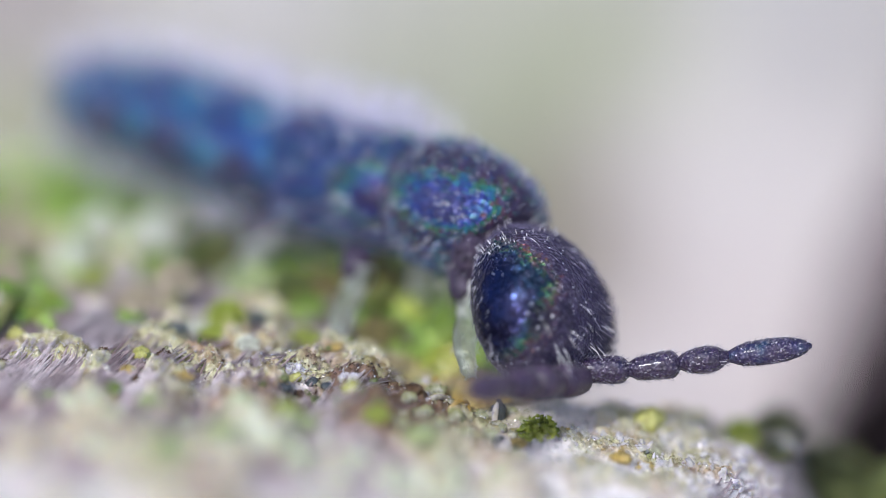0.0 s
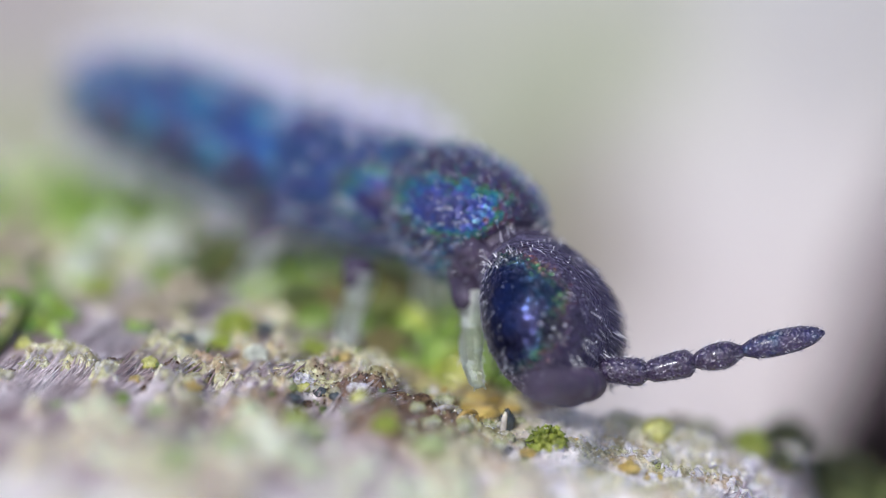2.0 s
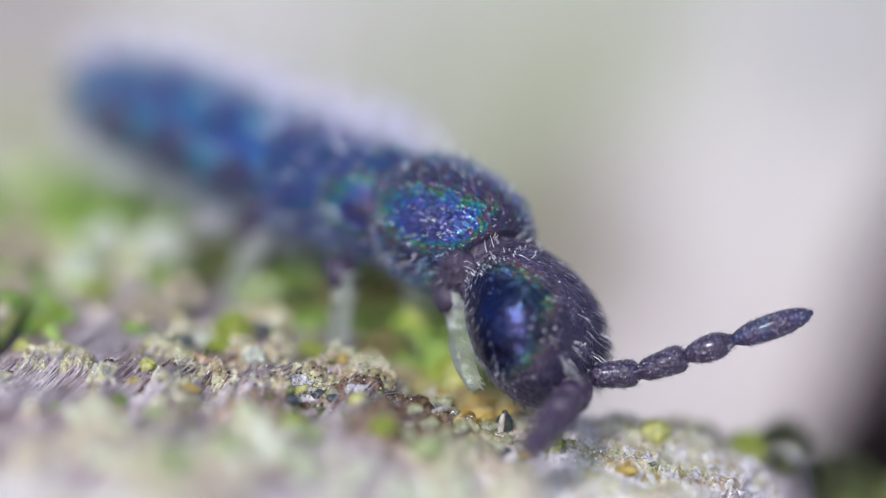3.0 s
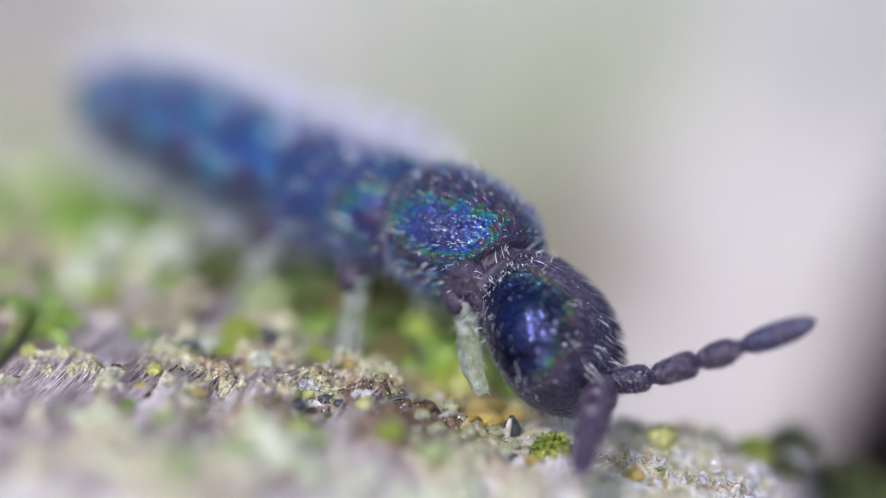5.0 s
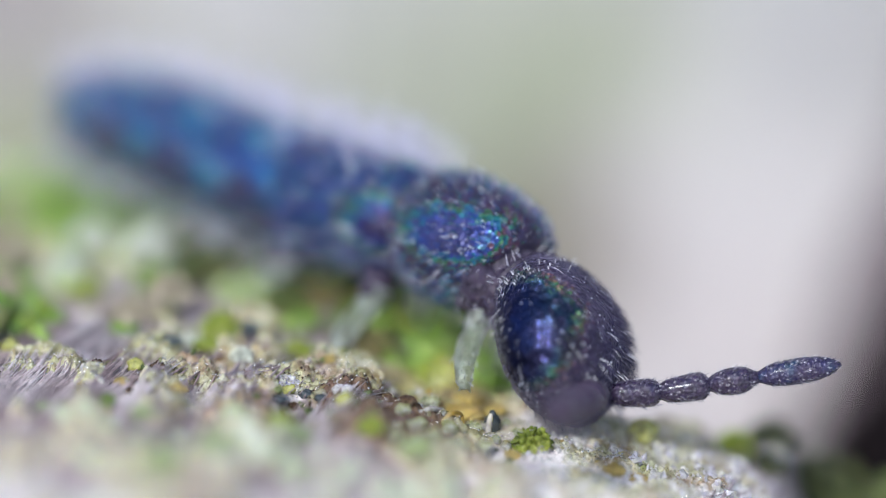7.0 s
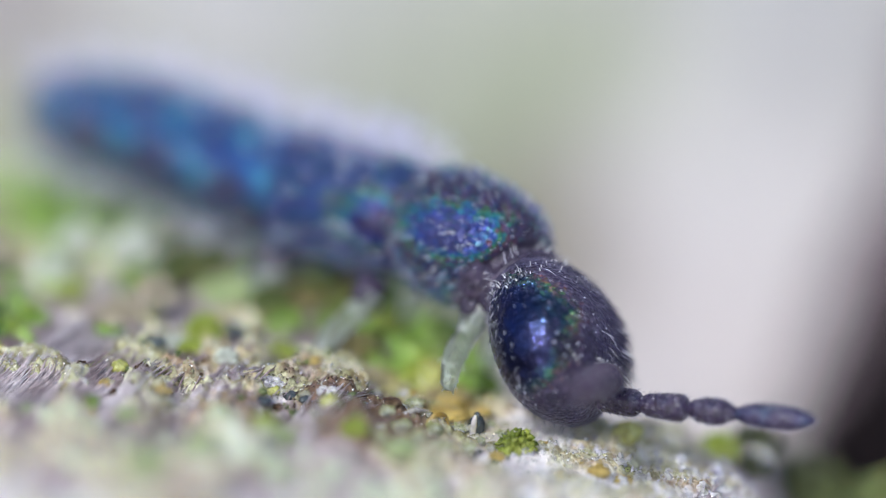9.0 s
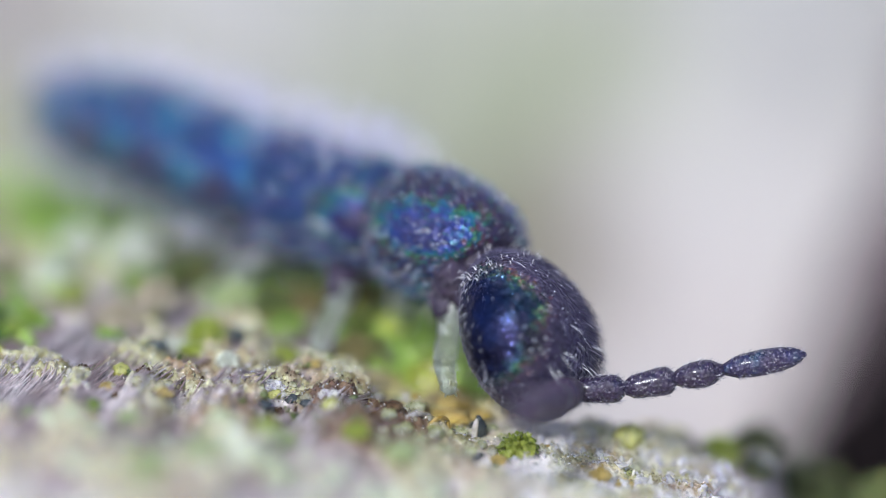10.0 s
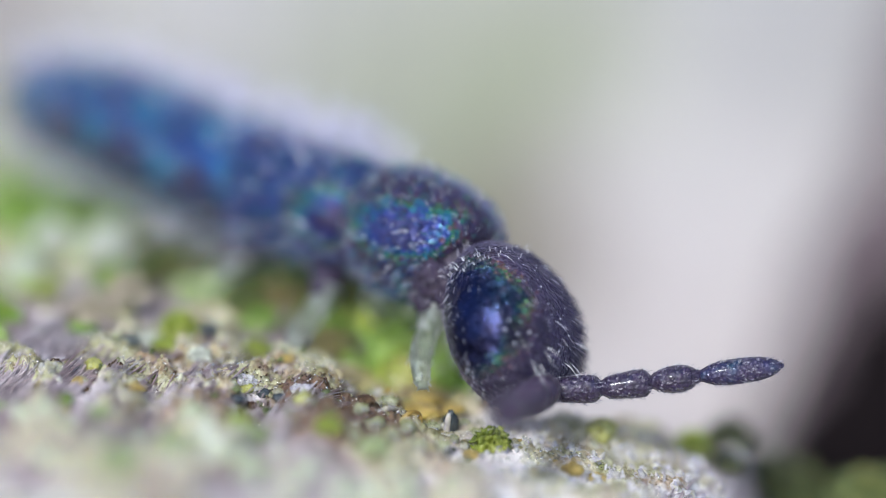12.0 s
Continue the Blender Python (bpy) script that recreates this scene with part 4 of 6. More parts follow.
thing("mirror_glint_balls", scatter(1300, -1.1, 0.45, -0.30, 0.14, 0.0015, 0.0038, 29, crusty(0.003), sink=-0.4, rough=0.0, base=ICO2), SPARK, "tiny mirror balls added for glints on the crust", "beads", kind="stuff")
thing("front_moss", scatter(130, -1.15, 0.9, -0.66, -0.34, 0.014, 0.036, 21, lambda x, y, rng: (math.hypot(x + 0.14, y + 0.36) > 0.15 and patchy(4, 0.5, 83)(x, y, rng)) or (-0.8 < x < -0.45 and rng.rand() < 0.2), sink=0.8, rough=0.2, base=ICO2), NEAR_MOSS, "pale flat moss film on the near wood", "moss", kind="stuff")
thing("crust_lumps", scatter(90, -1.12, -0.16, -0.22, 0.06, 0.004, 0.011, 23, patchy(9, 0.5, 91), sink=0.4, rough=0.34, base=ICO2), ALGAE, "glassy yellowish lumps of dried algae", "algae", kind="stuff")
thing("wood_fibres", fibre_strands(1900, 15), SPLINT, "loose silvery wood fibres along the grain", "fibres", kind="stuff")

thing("torn_fibres", fibre_strands(300, 16, False, -1.12, -0.10, -0.30, 0.22, 0.9, 0.003), TORN, "mauve-brown torn wood fibres among the crust", "fibres", kind="stuff")


def fibre_bundle(x, y, width, length, count, seed, material, label):
    """Torn wood fibres side by side along the grain, their upper ends frayed."""
    rng = np.random.RandomState(seed)
    d, side = np.array((math.sin(radians(22)), math.cos(radians(22)))), np.array((math.cos(radians(22)), -math.sin(radians(22))))
    s = np.linspace(-0.5, 0.5, 7)
    base = np.array((x, y, float(ground(x, y))))
    pieces = []
    for k in range(2 * count):
        mid = np.array((x, y)) + side * width * rng.uniform(-0.5, 0.5) + d * length * 0.3 * rng.randn()
        l, r = length * rng.uniform(0.5, 1.1), rng.uniform(0.0009, 0.0026)
        p = np.zeros((7, 3))
        p[:, :2] = mid + np.outer(s * l, d + side * rng.randn() * 0.03)
        h = ground(p[:, 0], p[:, 1])
        p[:, 2] = np.polyval(np.polyfit(s, h, 1), s) + r * 0.6 + 0.007 * rng.rand()
        pieces.append(rings_mesh(tube_rings(p, r * np.array((0.4, 0.9, 1, 1, 0.95, 0.7, 0.25)), 5, 0.8, 0.10, rng.randint(9999))))
    v, f = joined(pieces)
    ob = thing("fibre_bundle", (v - base, f), material, label, "wood fibres", "fibre bundles", kind="stuff")
    ob.matrix_basis = mm(*base)
    return ob


for k, (x, y, width, length, count) in enumerate(((-0.80, 0.05, 0.17, 0.50, 150), (-0.86, -0.10, 0.10, 0.26, 50), (-0.712, -0.13, 0.07, 0.24, 46), (-0.632, -0.15, 0.05, 0.20, 30), (-0.455, -0.12, 0.08, 0.20, 44),
                                                   (-0.40, -0.06, 0.06, 0.16, 24), (-0.20, -0.20, 0.08, 0.18, 30), (-0.97, -0.12, 0.08, 0.24, 36), (-0.60, -0.40, 0.20, 0.34, 60), (-0.28, -0.34, 0.10, 0.26, 36))):
    fibre_bundle(x, y, width, length, count, 950 + k, (PALE_SPLINT, SPLINT)[k % 3 == 2], ("silvery mauve wood fibres lying along the grain", "mauve-brown torn wood fibres lying along the grain")[k % 3 == 2])


def crust_clump(x, y, r, seed, material, label):
    """A knot of glassy splintery grains grown together round a lumpy core."""
    rng = np.random.RandomState(seed)
    v, f = ICO4
    off = Vector(rng.uniform(-9, 9, 3))
    swell = np.array([0.30 * noise.noise(Vector(q) * 1.3 + off) - 0.50 * abs(noise.noise(Vector(q) * 3.2 + off)) + 0.30 * noise.noise(Vector(q) * 8.0 + off) for q in v])
    v = v * (1.0 + swell)[:, None] * rng.uniform(0.75, 1.35, 3) * (1, 1, 0.7) * r
    pieces = [(v, f)]
    for k in rng.permutation(len(v))[:70]:
        w, g = crumb(np.zeros(3), r * (0.07 + 0.20 * rng.rand() ** 2), rng, 0.35, 0.7, ICO1)
        pieces.append((w * rng.uniform(0.6, 1.5, 3) + v[k] * rng.uniform(0.92, 1.10), g))
    dull = sum(len(g) for _, g in pieces)
    # A few mirror beads added for glints.
    for k in rng.permutation(len(v))[:9]:
        pieces.append((ICO1[0] * rng.uniform(0.0008, 0.0019) + v[k] * 1.10, ICO1[1]))
    v, f = joined(pieces)
    ob = thing("crust_clump", (v, f), material, label, "crust", "crust clumps", smooth=False)
    ob.data.materials.append(SPARK)
    ob.data.polygons.foreach_set("material_index", [0 if q < dull else 1 for q in range(len(f))])
    ob.matrix_basis = mm(x, y, float(ground(x, y)) + 0.05 * r)
    return ob


rng = np.random.RandomState(77)
for k in range(36):
    x = rng.uniform(-1.05, 0.30)
    y = -0.09 - 0.10 * max(x, -0.2) + rng.uniform(-0.13, 0.13)
    kind = rng.choice(4, p=(0.48, 0.45, 0.0, 0.07)) if x < -0.06 else 0
    crust_clump(x, y, rng.uniform(0.010, 0.018), 1200 + k, (RESIN_CRUST, BROWN, PALE, AMBER)[kind],
                ("olive and amber glassy crust clump on the wood", "dark brown clump of rotten wood crumbs", "pale translucent crumb clump on the wood", "amber resinous crust clump on the wood")[kind])


for k, (x, y, r) in enumerate((
        (-0.078, -0.156, 0.018), (-0.046, -0.180, 0.019), (-0.056, 0.058, 0.016), (-0.015, -0.030, 0.018), (-0.009, -0.306, 0.021), (0.029, -0.174, 0.021),
        (0.054, -0.314, 0.014), (0.081, -0.086, 0.015), (0.131, -0.142, 0.013), (0.179, -0.070, 0.017), (0.194, -0.146, 0.013), (0.222, -0.040, 0.017),
        (0.246, -0.114, 0.019), (0.035, 0.034, 0.016), (-0.090, -0.340, 0.019), (0.101, -0.226, 0.018), (0.154, -0.020, 0.013))):
    crust_clump(x, y, r, 1300 + k, GLASSY_LIME, "glassy yellow-green crust clump under the head")


def grain(name, x, y, r, material, label, category, seed, flat=0.85, rough=0.10, lift=0.45, group=""):
    """One larger grain sitting in the crust, knobbly at two scales."""
    rng = np.random.RandomState(seed)
    v, f = ICO4
    off = Vector(rng.uniform(-9, 9, 3))
    swell = np.array([noise.noise(Vector(q) * 1.4 + off) * 0.28 + noise.noise(Vector(q) * 4.5 + off) * rough * 1.8 + abs(noise.noise(Vector(q) * 9.0 + off)) * rough for q in v])
    v = v * (1 + swell)[:, None] * rng.uniform(0.85, 1.15, 3) * (1, 1, flat) * r
    ob = thing(name, (v, f), material, label, category, group)
    ob.matrix_basis = mm(x, y, float(ground(x, y)) + r * flat * lift)
    return ob


def loose_crumbs():
    """Single crumbs lying in the crust where the lens is sharp; a few shapes, shared."""
    rng = np.random.RandomState(90)
    kinds = []
    for name, mat, n in (("algae_crumb", RESIN_CRUST, 6), ("pale_crumb", PALE, 3), ("brown_crumb", BROWN, 5), ("amber_crumb", AMBER, 2)):
        for k in range(n):
            v, f = crumb(np.zeros(3), 1.0, rng, 0.34, 0.8, ICO1)
            kinds.append((name, mesh_of(name, v, f, mat, False)))
    for k in range(90):
        x = rng.uniform(-1.1, 0.68)
        y = -0.13 - 0.06 * max(x, 0) + rng.uniform(-0.17, 0.17)
        name, me = kinds[rng.randint(len(kinds))]
        while (x > -0.06 and name == "brown_crumb") or (math.hypot(x + 0.13, y + 0.17) < 0.10 and name != "brown_crumb"):
            name, me = kinds[rng.randint(len(kinds))]
        r = rng.uniform(0.004, 0.0085)
        ob = new(name, me)
        ob.parent = wood
        ob.matrix_basis = mm(x, y, float(ground(x, y)) + r * 0.35, *rng.uniform(0, 360, 3)) @ Matrix.Diagonal((r, r, r * rng.uniform(0.7, 1.1), 1))


loose_crumbs()


def moss_clump(x, y, r, seed, material=MOSS, label="soft green moss clump growing on the wood", tall=1.0):
    rng = np.random.RandomState(seed)
    z = float(ground(x, y))
    pieces = []
    for k in range(260):
        d = rng.randn(3)
        d[2] = abs(d[2]) * tall
        d *= r * rng.rand() ** 0.4 / np.linalg.norm(d)
        v, f = crumb(np.zeros(3), r * rng.uniform(0.04, 0.14), rng, 0.34, 0.7, ICO1)
        pieces.append(((v * rng.uniform(0.6, 1.7, 3)) @ turn_matrix(rng) + d + (0, 0, 0.1 * r), f))
    ob = thing("moss_clump", joined(pieces), material, label, "moss", "moss clumps")
    ob.matrix_basis = mm(x, y, z)
    return ob


MOSS_KINDS = {
    "l": (LIME_MOSS, "bright lime-green moss clump on the wood"),
    "g": (MOSS, "soft green moss clump growing on the wood"),
    # deep green, darkened for the shadow between paler clumps
    "d": (DEEP_SHADE_MOSS, "deep green moss clump, shadow between clumps in its colour"),
    "p": (PALE_MOSS, "pale grey-green moss clump on the wood"),
    "f": (FRESH_MOSS, "fresh pale green moss clump on the wood"),
    "o": (OLIVE_MOSS, "olive-brown moss clump, the animal's shade partly in its colour"),
    "t": (WOOD_DUST, "tan crumbly clump of wood dust"),
}
for k, (x, y, r, kind) in enumerate((
        (-0.871, 0.344, 0.037, "l"), (-0.919, 0.242, 0.033, "l"), (-0.781, 0.474, 0.045, "l"), (-0.728, 1.166, 0.075, "g"), (-0.703, 0.990, 0.069, "g"),
        (-0.821, 0.900, 0.056, "g"), (-0.421, 0.424, 0.058, "f"), (-0.384, 0.550, 0.045, "g"), (-0.484, 0.248, 0.050, "l"), (-0.509, 0.132, 0.033, "l"), (-0.528, 0.626, 0.075, "d"),
        (-0.446, 0.660, 0.075, "d"), (-0.571, 0.526, 0.050, "d"), (-0.634, 0.526, 0.050, "g"), (-0.003, 0.170, 0.050, "l"), (0.006, 0.244, 0.040, "l"), (-0.771, 0.682, 0.056, "p"),
        (-0.834, 0.538, 0.056, "p"), (-0.646, 0.632, 0.062, "p"), (-0.590, 0.630, 0.048, "p"), (-0.596, 0.328, 0.056, "t"), (-0.678, 0.312, 0.062, "t"), (-0.309, 0.310, 0.050, "g"),
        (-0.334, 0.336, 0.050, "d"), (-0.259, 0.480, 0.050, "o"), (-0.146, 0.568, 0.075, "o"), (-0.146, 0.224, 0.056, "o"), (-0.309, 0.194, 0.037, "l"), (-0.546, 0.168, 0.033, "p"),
        (-0.434, 0.042, 0.028, "p"), (0.016, 0.376, 0.050, "g"), (-0.984, 0.394, 0.062, "t"), (-0.990, 0.556, 0.075, "t"), (-0.959, 0.850, 0.062, "t"), (-0.871, 0.770, 0.050, "g"),
        (-0.046, 0.302, 0.037, "g"), (-0.196, 0.384, 0.050, "g"),
        (-0.646, -0.370, 0.030, "f"), (-0.344, -0.408, 0.030, "l"), (-0.309, -0.392, 0.034, "f"), (-0.146, -0.360, 0.030, "l"), (-0.871, -0.274, 0.026, "f"), (-0.728, -0.256, 0.022, "g"), (-0.484, -0.610, 0.040, "f"), (-0.046, -0.398, 0.034, "f"), (-0.596, -0.694, 0.045, "f"))):
    moss_clump(x, y, r, 500 + k, *MOSS_KINDS[kind])
moss_clump(0.214, -0.150, 0.046, 560, YELLOW_MOSS, "yellow-green leafy moss clump on the wood", 0.8)
crust_clump(0.262, -0.130, 0.022, 561, RESIN_CRUST, "olive and amber glassy crust clump on the wood")
moss_clump(0.66, 0.20, 0.050, 561, LIME_MOSS, "bright lime-green moss clump at the drop")
moss_clump(0.74, 0.33, 0.060, 562, SHADE_MOSS, "moss clump at the drop, shade painted into its colour")
moss_clump(0.82, 0.45, 0.100, 563, SHADE_MOSS, "moss clump at the drop, shade painted into its colour", 1.2)
moss_clump(0.87, 0.48, 0.150, 564, DEEP_SHADE_MOSS, "olive-brown moss clump at the drop", 1.5)
moss_clump(0.735, 0.142, 0.044, 565, SHADE_MOSS, "moss clump at the drop, shade painted into its colour")
crust_clump(-0.211, -0.107, 0.023, 700, GLASSY, 'glassy white crystal knot on the algae crust')
grain('algae_ball', -0.202, -0.208, 0.020, LIME, 'lime green algae ball under a white crystal', 'algae', 701, 0.90)
crust_clump(-0.334, -0.075, 0.025, 702, GLASSY, 'pale glassy knot with a green base')
grain('algae_ball', -0.328, -0.088, 0.020, LIME, 'lime green algae ball in the crust', 'algae', 703, 0.70)
grain('dark_grain', -0.290, -0.093, 0.015, DARK, 'glossy blue-black grain in the crust', 'grain', 704, 0.70)
grain('dark_grain', -0.257, -0.127, 0.013, DARK, 'glossy blue-black grain in the crust', 'grain', 705, 0.70)
grain('dark_grain', -0.351, -0.170, 0.018, DARK, 'dull dark grain in the crust', 'grain', 706, 0.60)
crust_clump(-0.590, 0.100, 0.020, 707, SLATE, 'dull dark clump behind the crust')
crust_clump(-0.409, 0.225, 0.030, 708, SLATE, 'dark bluish clump among the moss')
crust_clump(-0.440, 0.260, 0.026, 709, SLATE, 'dark bluish clump among the moss')
crust_clump(0.164, -0.203, 0.020, 731, AMBER, 'amber resinous crust clump on the wood')
crust_clump(-0.573, -0.184, 0.016, 732, AMBER, 'amber resinous crust clump on the wood')
crust_clump(-0.785, -0.169, 0.016, 733, AMBER, 'amber resinous crust clump on the wood')
grain('amber_grain', 0.070, 0.087, 0.045, AMBER, 'flat smear of amber resin', 'resin', 712, 0.22)
grain('amber_grain', 0.120, 0.037, 0.030, AMBER, 'flat smear of amber resin', 'resin', 713, 0.22)
grain('amber_grain', 0.051, -0.001, 0.055, AMBER, 'flat smear of amber resin', 'resin', 714, 0.18)
grain('algae_ball', -0.668, -0.020, 0.017, LIME, 'yellow-green algae ball on the crust', 'algae', 715, 0.90)
grain('algae_ball', -0.946, 0.078, 0.022, LIME, 'yellow-green algae ball on the crust', 'algae', 716, 0.90)
grain('algae_ball', -0.081, 0.386, 0.036, LIME_MOSS, 'bright lime algae ball behind the crust', 'algae', 717, 0.90)
grain('algae_ball', 0.014, 0.177, 0.042, LIME, 'bright lime algae ball beside the leg', 'algae', 718, 0.90)
grain('algae_ball', 0.459, 0.041, 0.032, LIME, 'bright lime algae ball on the ridge', 'algae', 719, 0.80)
grain('crystal', -0.040, 0.070, 0.010, GLASSY, 'small white ball on the crust', 'crystal', 720, 1.00)
crust_clump(0.391, -0.205, 0.022, 722, AMBER, 'amber resinous crust clump on the ridge')
crust_clump(0.447, -0.185, 0.018, 723, AMBER, 'amber resinous crust clump on the ridge')
grain('crystal', 0.748, 0.250, 0.028, PALE, 'pale ball beside the moss', 'crumb', 721, 1.00)


def strand(name, pts, r, material, label, category):
    c = curve_through(pts, 16)
    ob = thing(name, rings_mesh(tube_rings(c - c[0], r * np.interp(np.linspace(0, 1, 16), (0, 0.1, 0.8, 1), (0.6, 1, 0.9, 0.4)), 8, 1.0, 0.06, 3)), material, label, category)
    ob.matrix_basis = mm(*c[0])
    return ob


strand('white_fibre', ((-0.04, -0.1494, -0.0072), (-0.0175, -0.1242, -0.0039), (0.005, -0.083, -0.0212), (0.0238, -0.0482, -0.0448)), 0.007, PALE, 'short curved white fibre on the crust', 'fibre')
strand('amber_curl', ((0.0075, -0.1507, -0.03), (0.035, -0.137, -0.0078), (0.055, -0.1096, -0.026), (0.0575, -0.1543, -0.046)), 0.006, AMBER, 'curled amber thread on the crust', 'thread')
strand('white_spike', ((0.1139, -0.0777, -0.082), (0.1159, -0.0757, -0.056), (0.1199, -0.0737, -0.033)), 0.007, PALE, 'upright white spike beside a dark pit', 'spike')
# Dark solid put in place of a shaded pit.
grain('dark_pit', 0.122, -0.054, 0.018, DARK, 'dark pointed shape standing for a shaded pit in the crust', 'chip', 760, 1.5, 0.1, 0.6)
strand('white_shard', ((-0.222, -0.185, 0.005), (-0.212, -0.165, 0.020), (-0.200, -0.135, 0.045)), 0.009, GLASSY, 'pointed white shard leaning on a crystal', 'crystal')
# Dark strand added where a gap lies in deep shadow.
strand('crack_shade', ((-1.030, -0.01, 0.070), (-0.985, 0.14, 0.085), (-0.945, 0.30, 0.100)), 0.020, DEEP_SHADE_MOSS, 'dark strand laid in for a shadowed gap behind the crust', 'splinter')

# low stub with a pale tuft of moss, at the drop
def mossy_stub(x, y, top, r):
    rng = np.random.RandomState(640)
    z = float(ground(x, y)) - 0.03
    rise = np.linspace(z, top, 9)
    pts = np.stack([x + 0.03 * np.sin(rise * 5), np.full(9, y), rise], 1)
    base = np.array((x, y, z))
    stub = tagged(new("mossy_stub"), "low dark stub topped with a dull moss tuft", "stub")
    stub.matrix_basis = mm(*base)
    part("stem", rings_mesh(tube_rings(pts - base, r * np.array((1.1, 1.0, 0.95, 0.9, 0.95, 0.92, 0.9, 0.8, 0.5)), 20, 1.0, 0.06, 8)), DEEP_SHADE_MOSS, stub)
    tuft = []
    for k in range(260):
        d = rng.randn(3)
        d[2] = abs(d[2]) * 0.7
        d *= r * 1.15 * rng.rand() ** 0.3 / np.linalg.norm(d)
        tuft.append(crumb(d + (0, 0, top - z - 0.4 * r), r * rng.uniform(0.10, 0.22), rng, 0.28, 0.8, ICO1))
    part("moss_tuft", joined(tuft), DEEP_SHADE_MOSS, stub, "dull deep green moss tuft")


mossy_stub(1.06, 0.29, -0.38, 0.095)

# near-black ridge put where the gap lies in shade
def build_gap_shade():
    """A low dark ridge with a taller spur rising from its outer side, standing in for shade."""
    s = np.linspace(0, 1, 18)
    low = np.array((0.825, 1.80, -2.6)) + np.outer(s * 2.45, (0.30, 0.0, 0.95))
    tall = np.array((1.095, 1.95, -2.6)) + np.outer(s * 3.3, (0.22, 0.0, 0.975))
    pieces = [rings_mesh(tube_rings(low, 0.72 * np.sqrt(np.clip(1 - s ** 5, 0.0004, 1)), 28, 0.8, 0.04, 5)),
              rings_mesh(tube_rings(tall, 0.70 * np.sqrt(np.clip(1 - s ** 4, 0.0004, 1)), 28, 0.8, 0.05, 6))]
    thing("gap_shade_ridge", joined(pieces), GAP_SHADE, "near-black ridge standing in for the gap's shade", "bark", kind="structure")
    # Mid-tone ridge behind, softening the edge of that painted shade.
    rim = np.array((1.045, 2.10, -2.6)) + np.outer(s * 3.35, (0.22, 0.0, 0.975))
    thing("gap_shade_flank", rings_mesh(tube_rings(rim, 0.74 * np.sqrt(np.clip(1 - s ** 4, 0.0004, 1)), 28, 0.8, 0.05, 7)), GAP_SHADE_EDGE, "dull plum-brown ridge for the soft edge of the gap's shade", "bark", kind="structure")


build_gap_shade()


def motions():
    walk(bug, [
        (0, mm(0.0862, 0.2236, 0.3588, -0.00, -0.00, 0.00)),
        (0.5, mm(0.0916, 0.2236, 0.3588, -0.00, 0.17, -0.06)),
        (1, mm(0.0954, 0.2253, 0.3635, -0.01, -1.47, 0.53)),
        (1.5, mm(0.0954, 0.2252, 0.3631, -0.00, -0.65, 0.24)),
        (2, mm(0.0732, 0.2275, 0.3694, -0.00, 0.47, -0.17)),
        (2.5, mm(0.0393, 0.2045, 0.3648, -0.00, -0.87, 0.32)),
        (4.5, mm(0.0602, 0.1629, 0.3674, -0.01, 1.58, -0.58)),
        (5, mm(0.0518, 0.1605, 0.3607, -0.00, 0.56, -0.20)),
        (5.5, mm(0.0664, 0.1660, 0.3761, -0.04, -3.62, 1.32)),
        (6, mm(0.0752, 0.1767, 0.3469, -0.03, -2.86, 1.04)),
        (6.5, mm(0.1049, 0.1802, 0.3274, -0.02, -2.40, 0.88)),
        (7, mm(0.1133, 0.1906, 0.3267, -0.03, -2.86, 1.04)),
        (7.5, mm(0.0916, 0.1929, 0.3330, -0.04, -3.49, 1.27)),
        (7.7, mm(0.1033, 0.2039, 0.3339, -0.00, -0.97, 0.35)),
        (9.3, mm(0.1439, 0.2133, 0.3305, -0.03, -3.20, 1.17)),
        (9.5, mm(0.1062, 0.2156, 0.3368, -0.07, -4.63, 1.69)),
        (10, mm(0.0862, 0.2166, 0.3396, -0.00, -1.19, 0.43)),
        (10.5, mm(0.0816, 0.2169, 0.3403, -0.00, -0.97, 0.35)),
        (11, mm(0.1154, 0.2156, 0.3368, -0.01, -1.49, 0.54)),
        (11.5, mm(0.1075, 0.2127, 0.3289, -0.02, -2.52, 0.92)),
        (12, mm(0.0966, 0.2133, 0.3305, -0.05, -3.89, 1.42))])
    walk(head, [
        (0, mm(0.1193, -0.1759, -0.2201, -37.88, 54.76, -63.98)),
        (0.5, mm(0.1209, -0.1753, -0.2186, -37.60, 54.68, -63.70)),
        (1, mm(0.1200, -0.1796, -0.2304, -40.17, 55.37, -66.42)),
        (1.5, mm(0.1180, -0.1869, -0.2212, -41.37, 55.42, -66.63)),
        (2, mm(0.1371, -0.1892, -0.2274, -33.65, 52.68, -57.41)),
        (2.5, mm(0.1316, -0.1695, -0.2318, -33.69, 51.87, -55.28)),
        (4.5, mm(0.1457, -0.1296, -0.2390, -34.18, 47.97, -47.25)),
        (5, mm(0.1476, -0.1272, -0.2325, -36.37, 49.27, -49.63)),
        (5.5, mm(0.1262, -0.1356, -0.2555, -41.81, 52.35, -56.52)),
        (5.7, mm(0.1260, -0.1401, -0.2445, -41.39, 52.18, -56.08)),
        (5.8, mm(0.1326, -0.1386, -0.2288, -38.91, 51.57, -54.54)),
        (5.9, mm(0.1632, -0.1440, -0.2319, -38.71, 51.48, -54.33)),
        (6, mm(0.1685, -0.1497, -0.2359, -38.51, 51.39, -54.12)),
        (6.5, mm(0.1547, -0.1598, -0.2343, -39.69, 52.72, -57.49)),
        (7, mm(0.1390, -0.1691, -0.2308, -44.93, 54.78, -64.04)),
        (7.5, mm(0.1582, -0.1729, -0.2411, -37.43, 51.75, -55.00)),
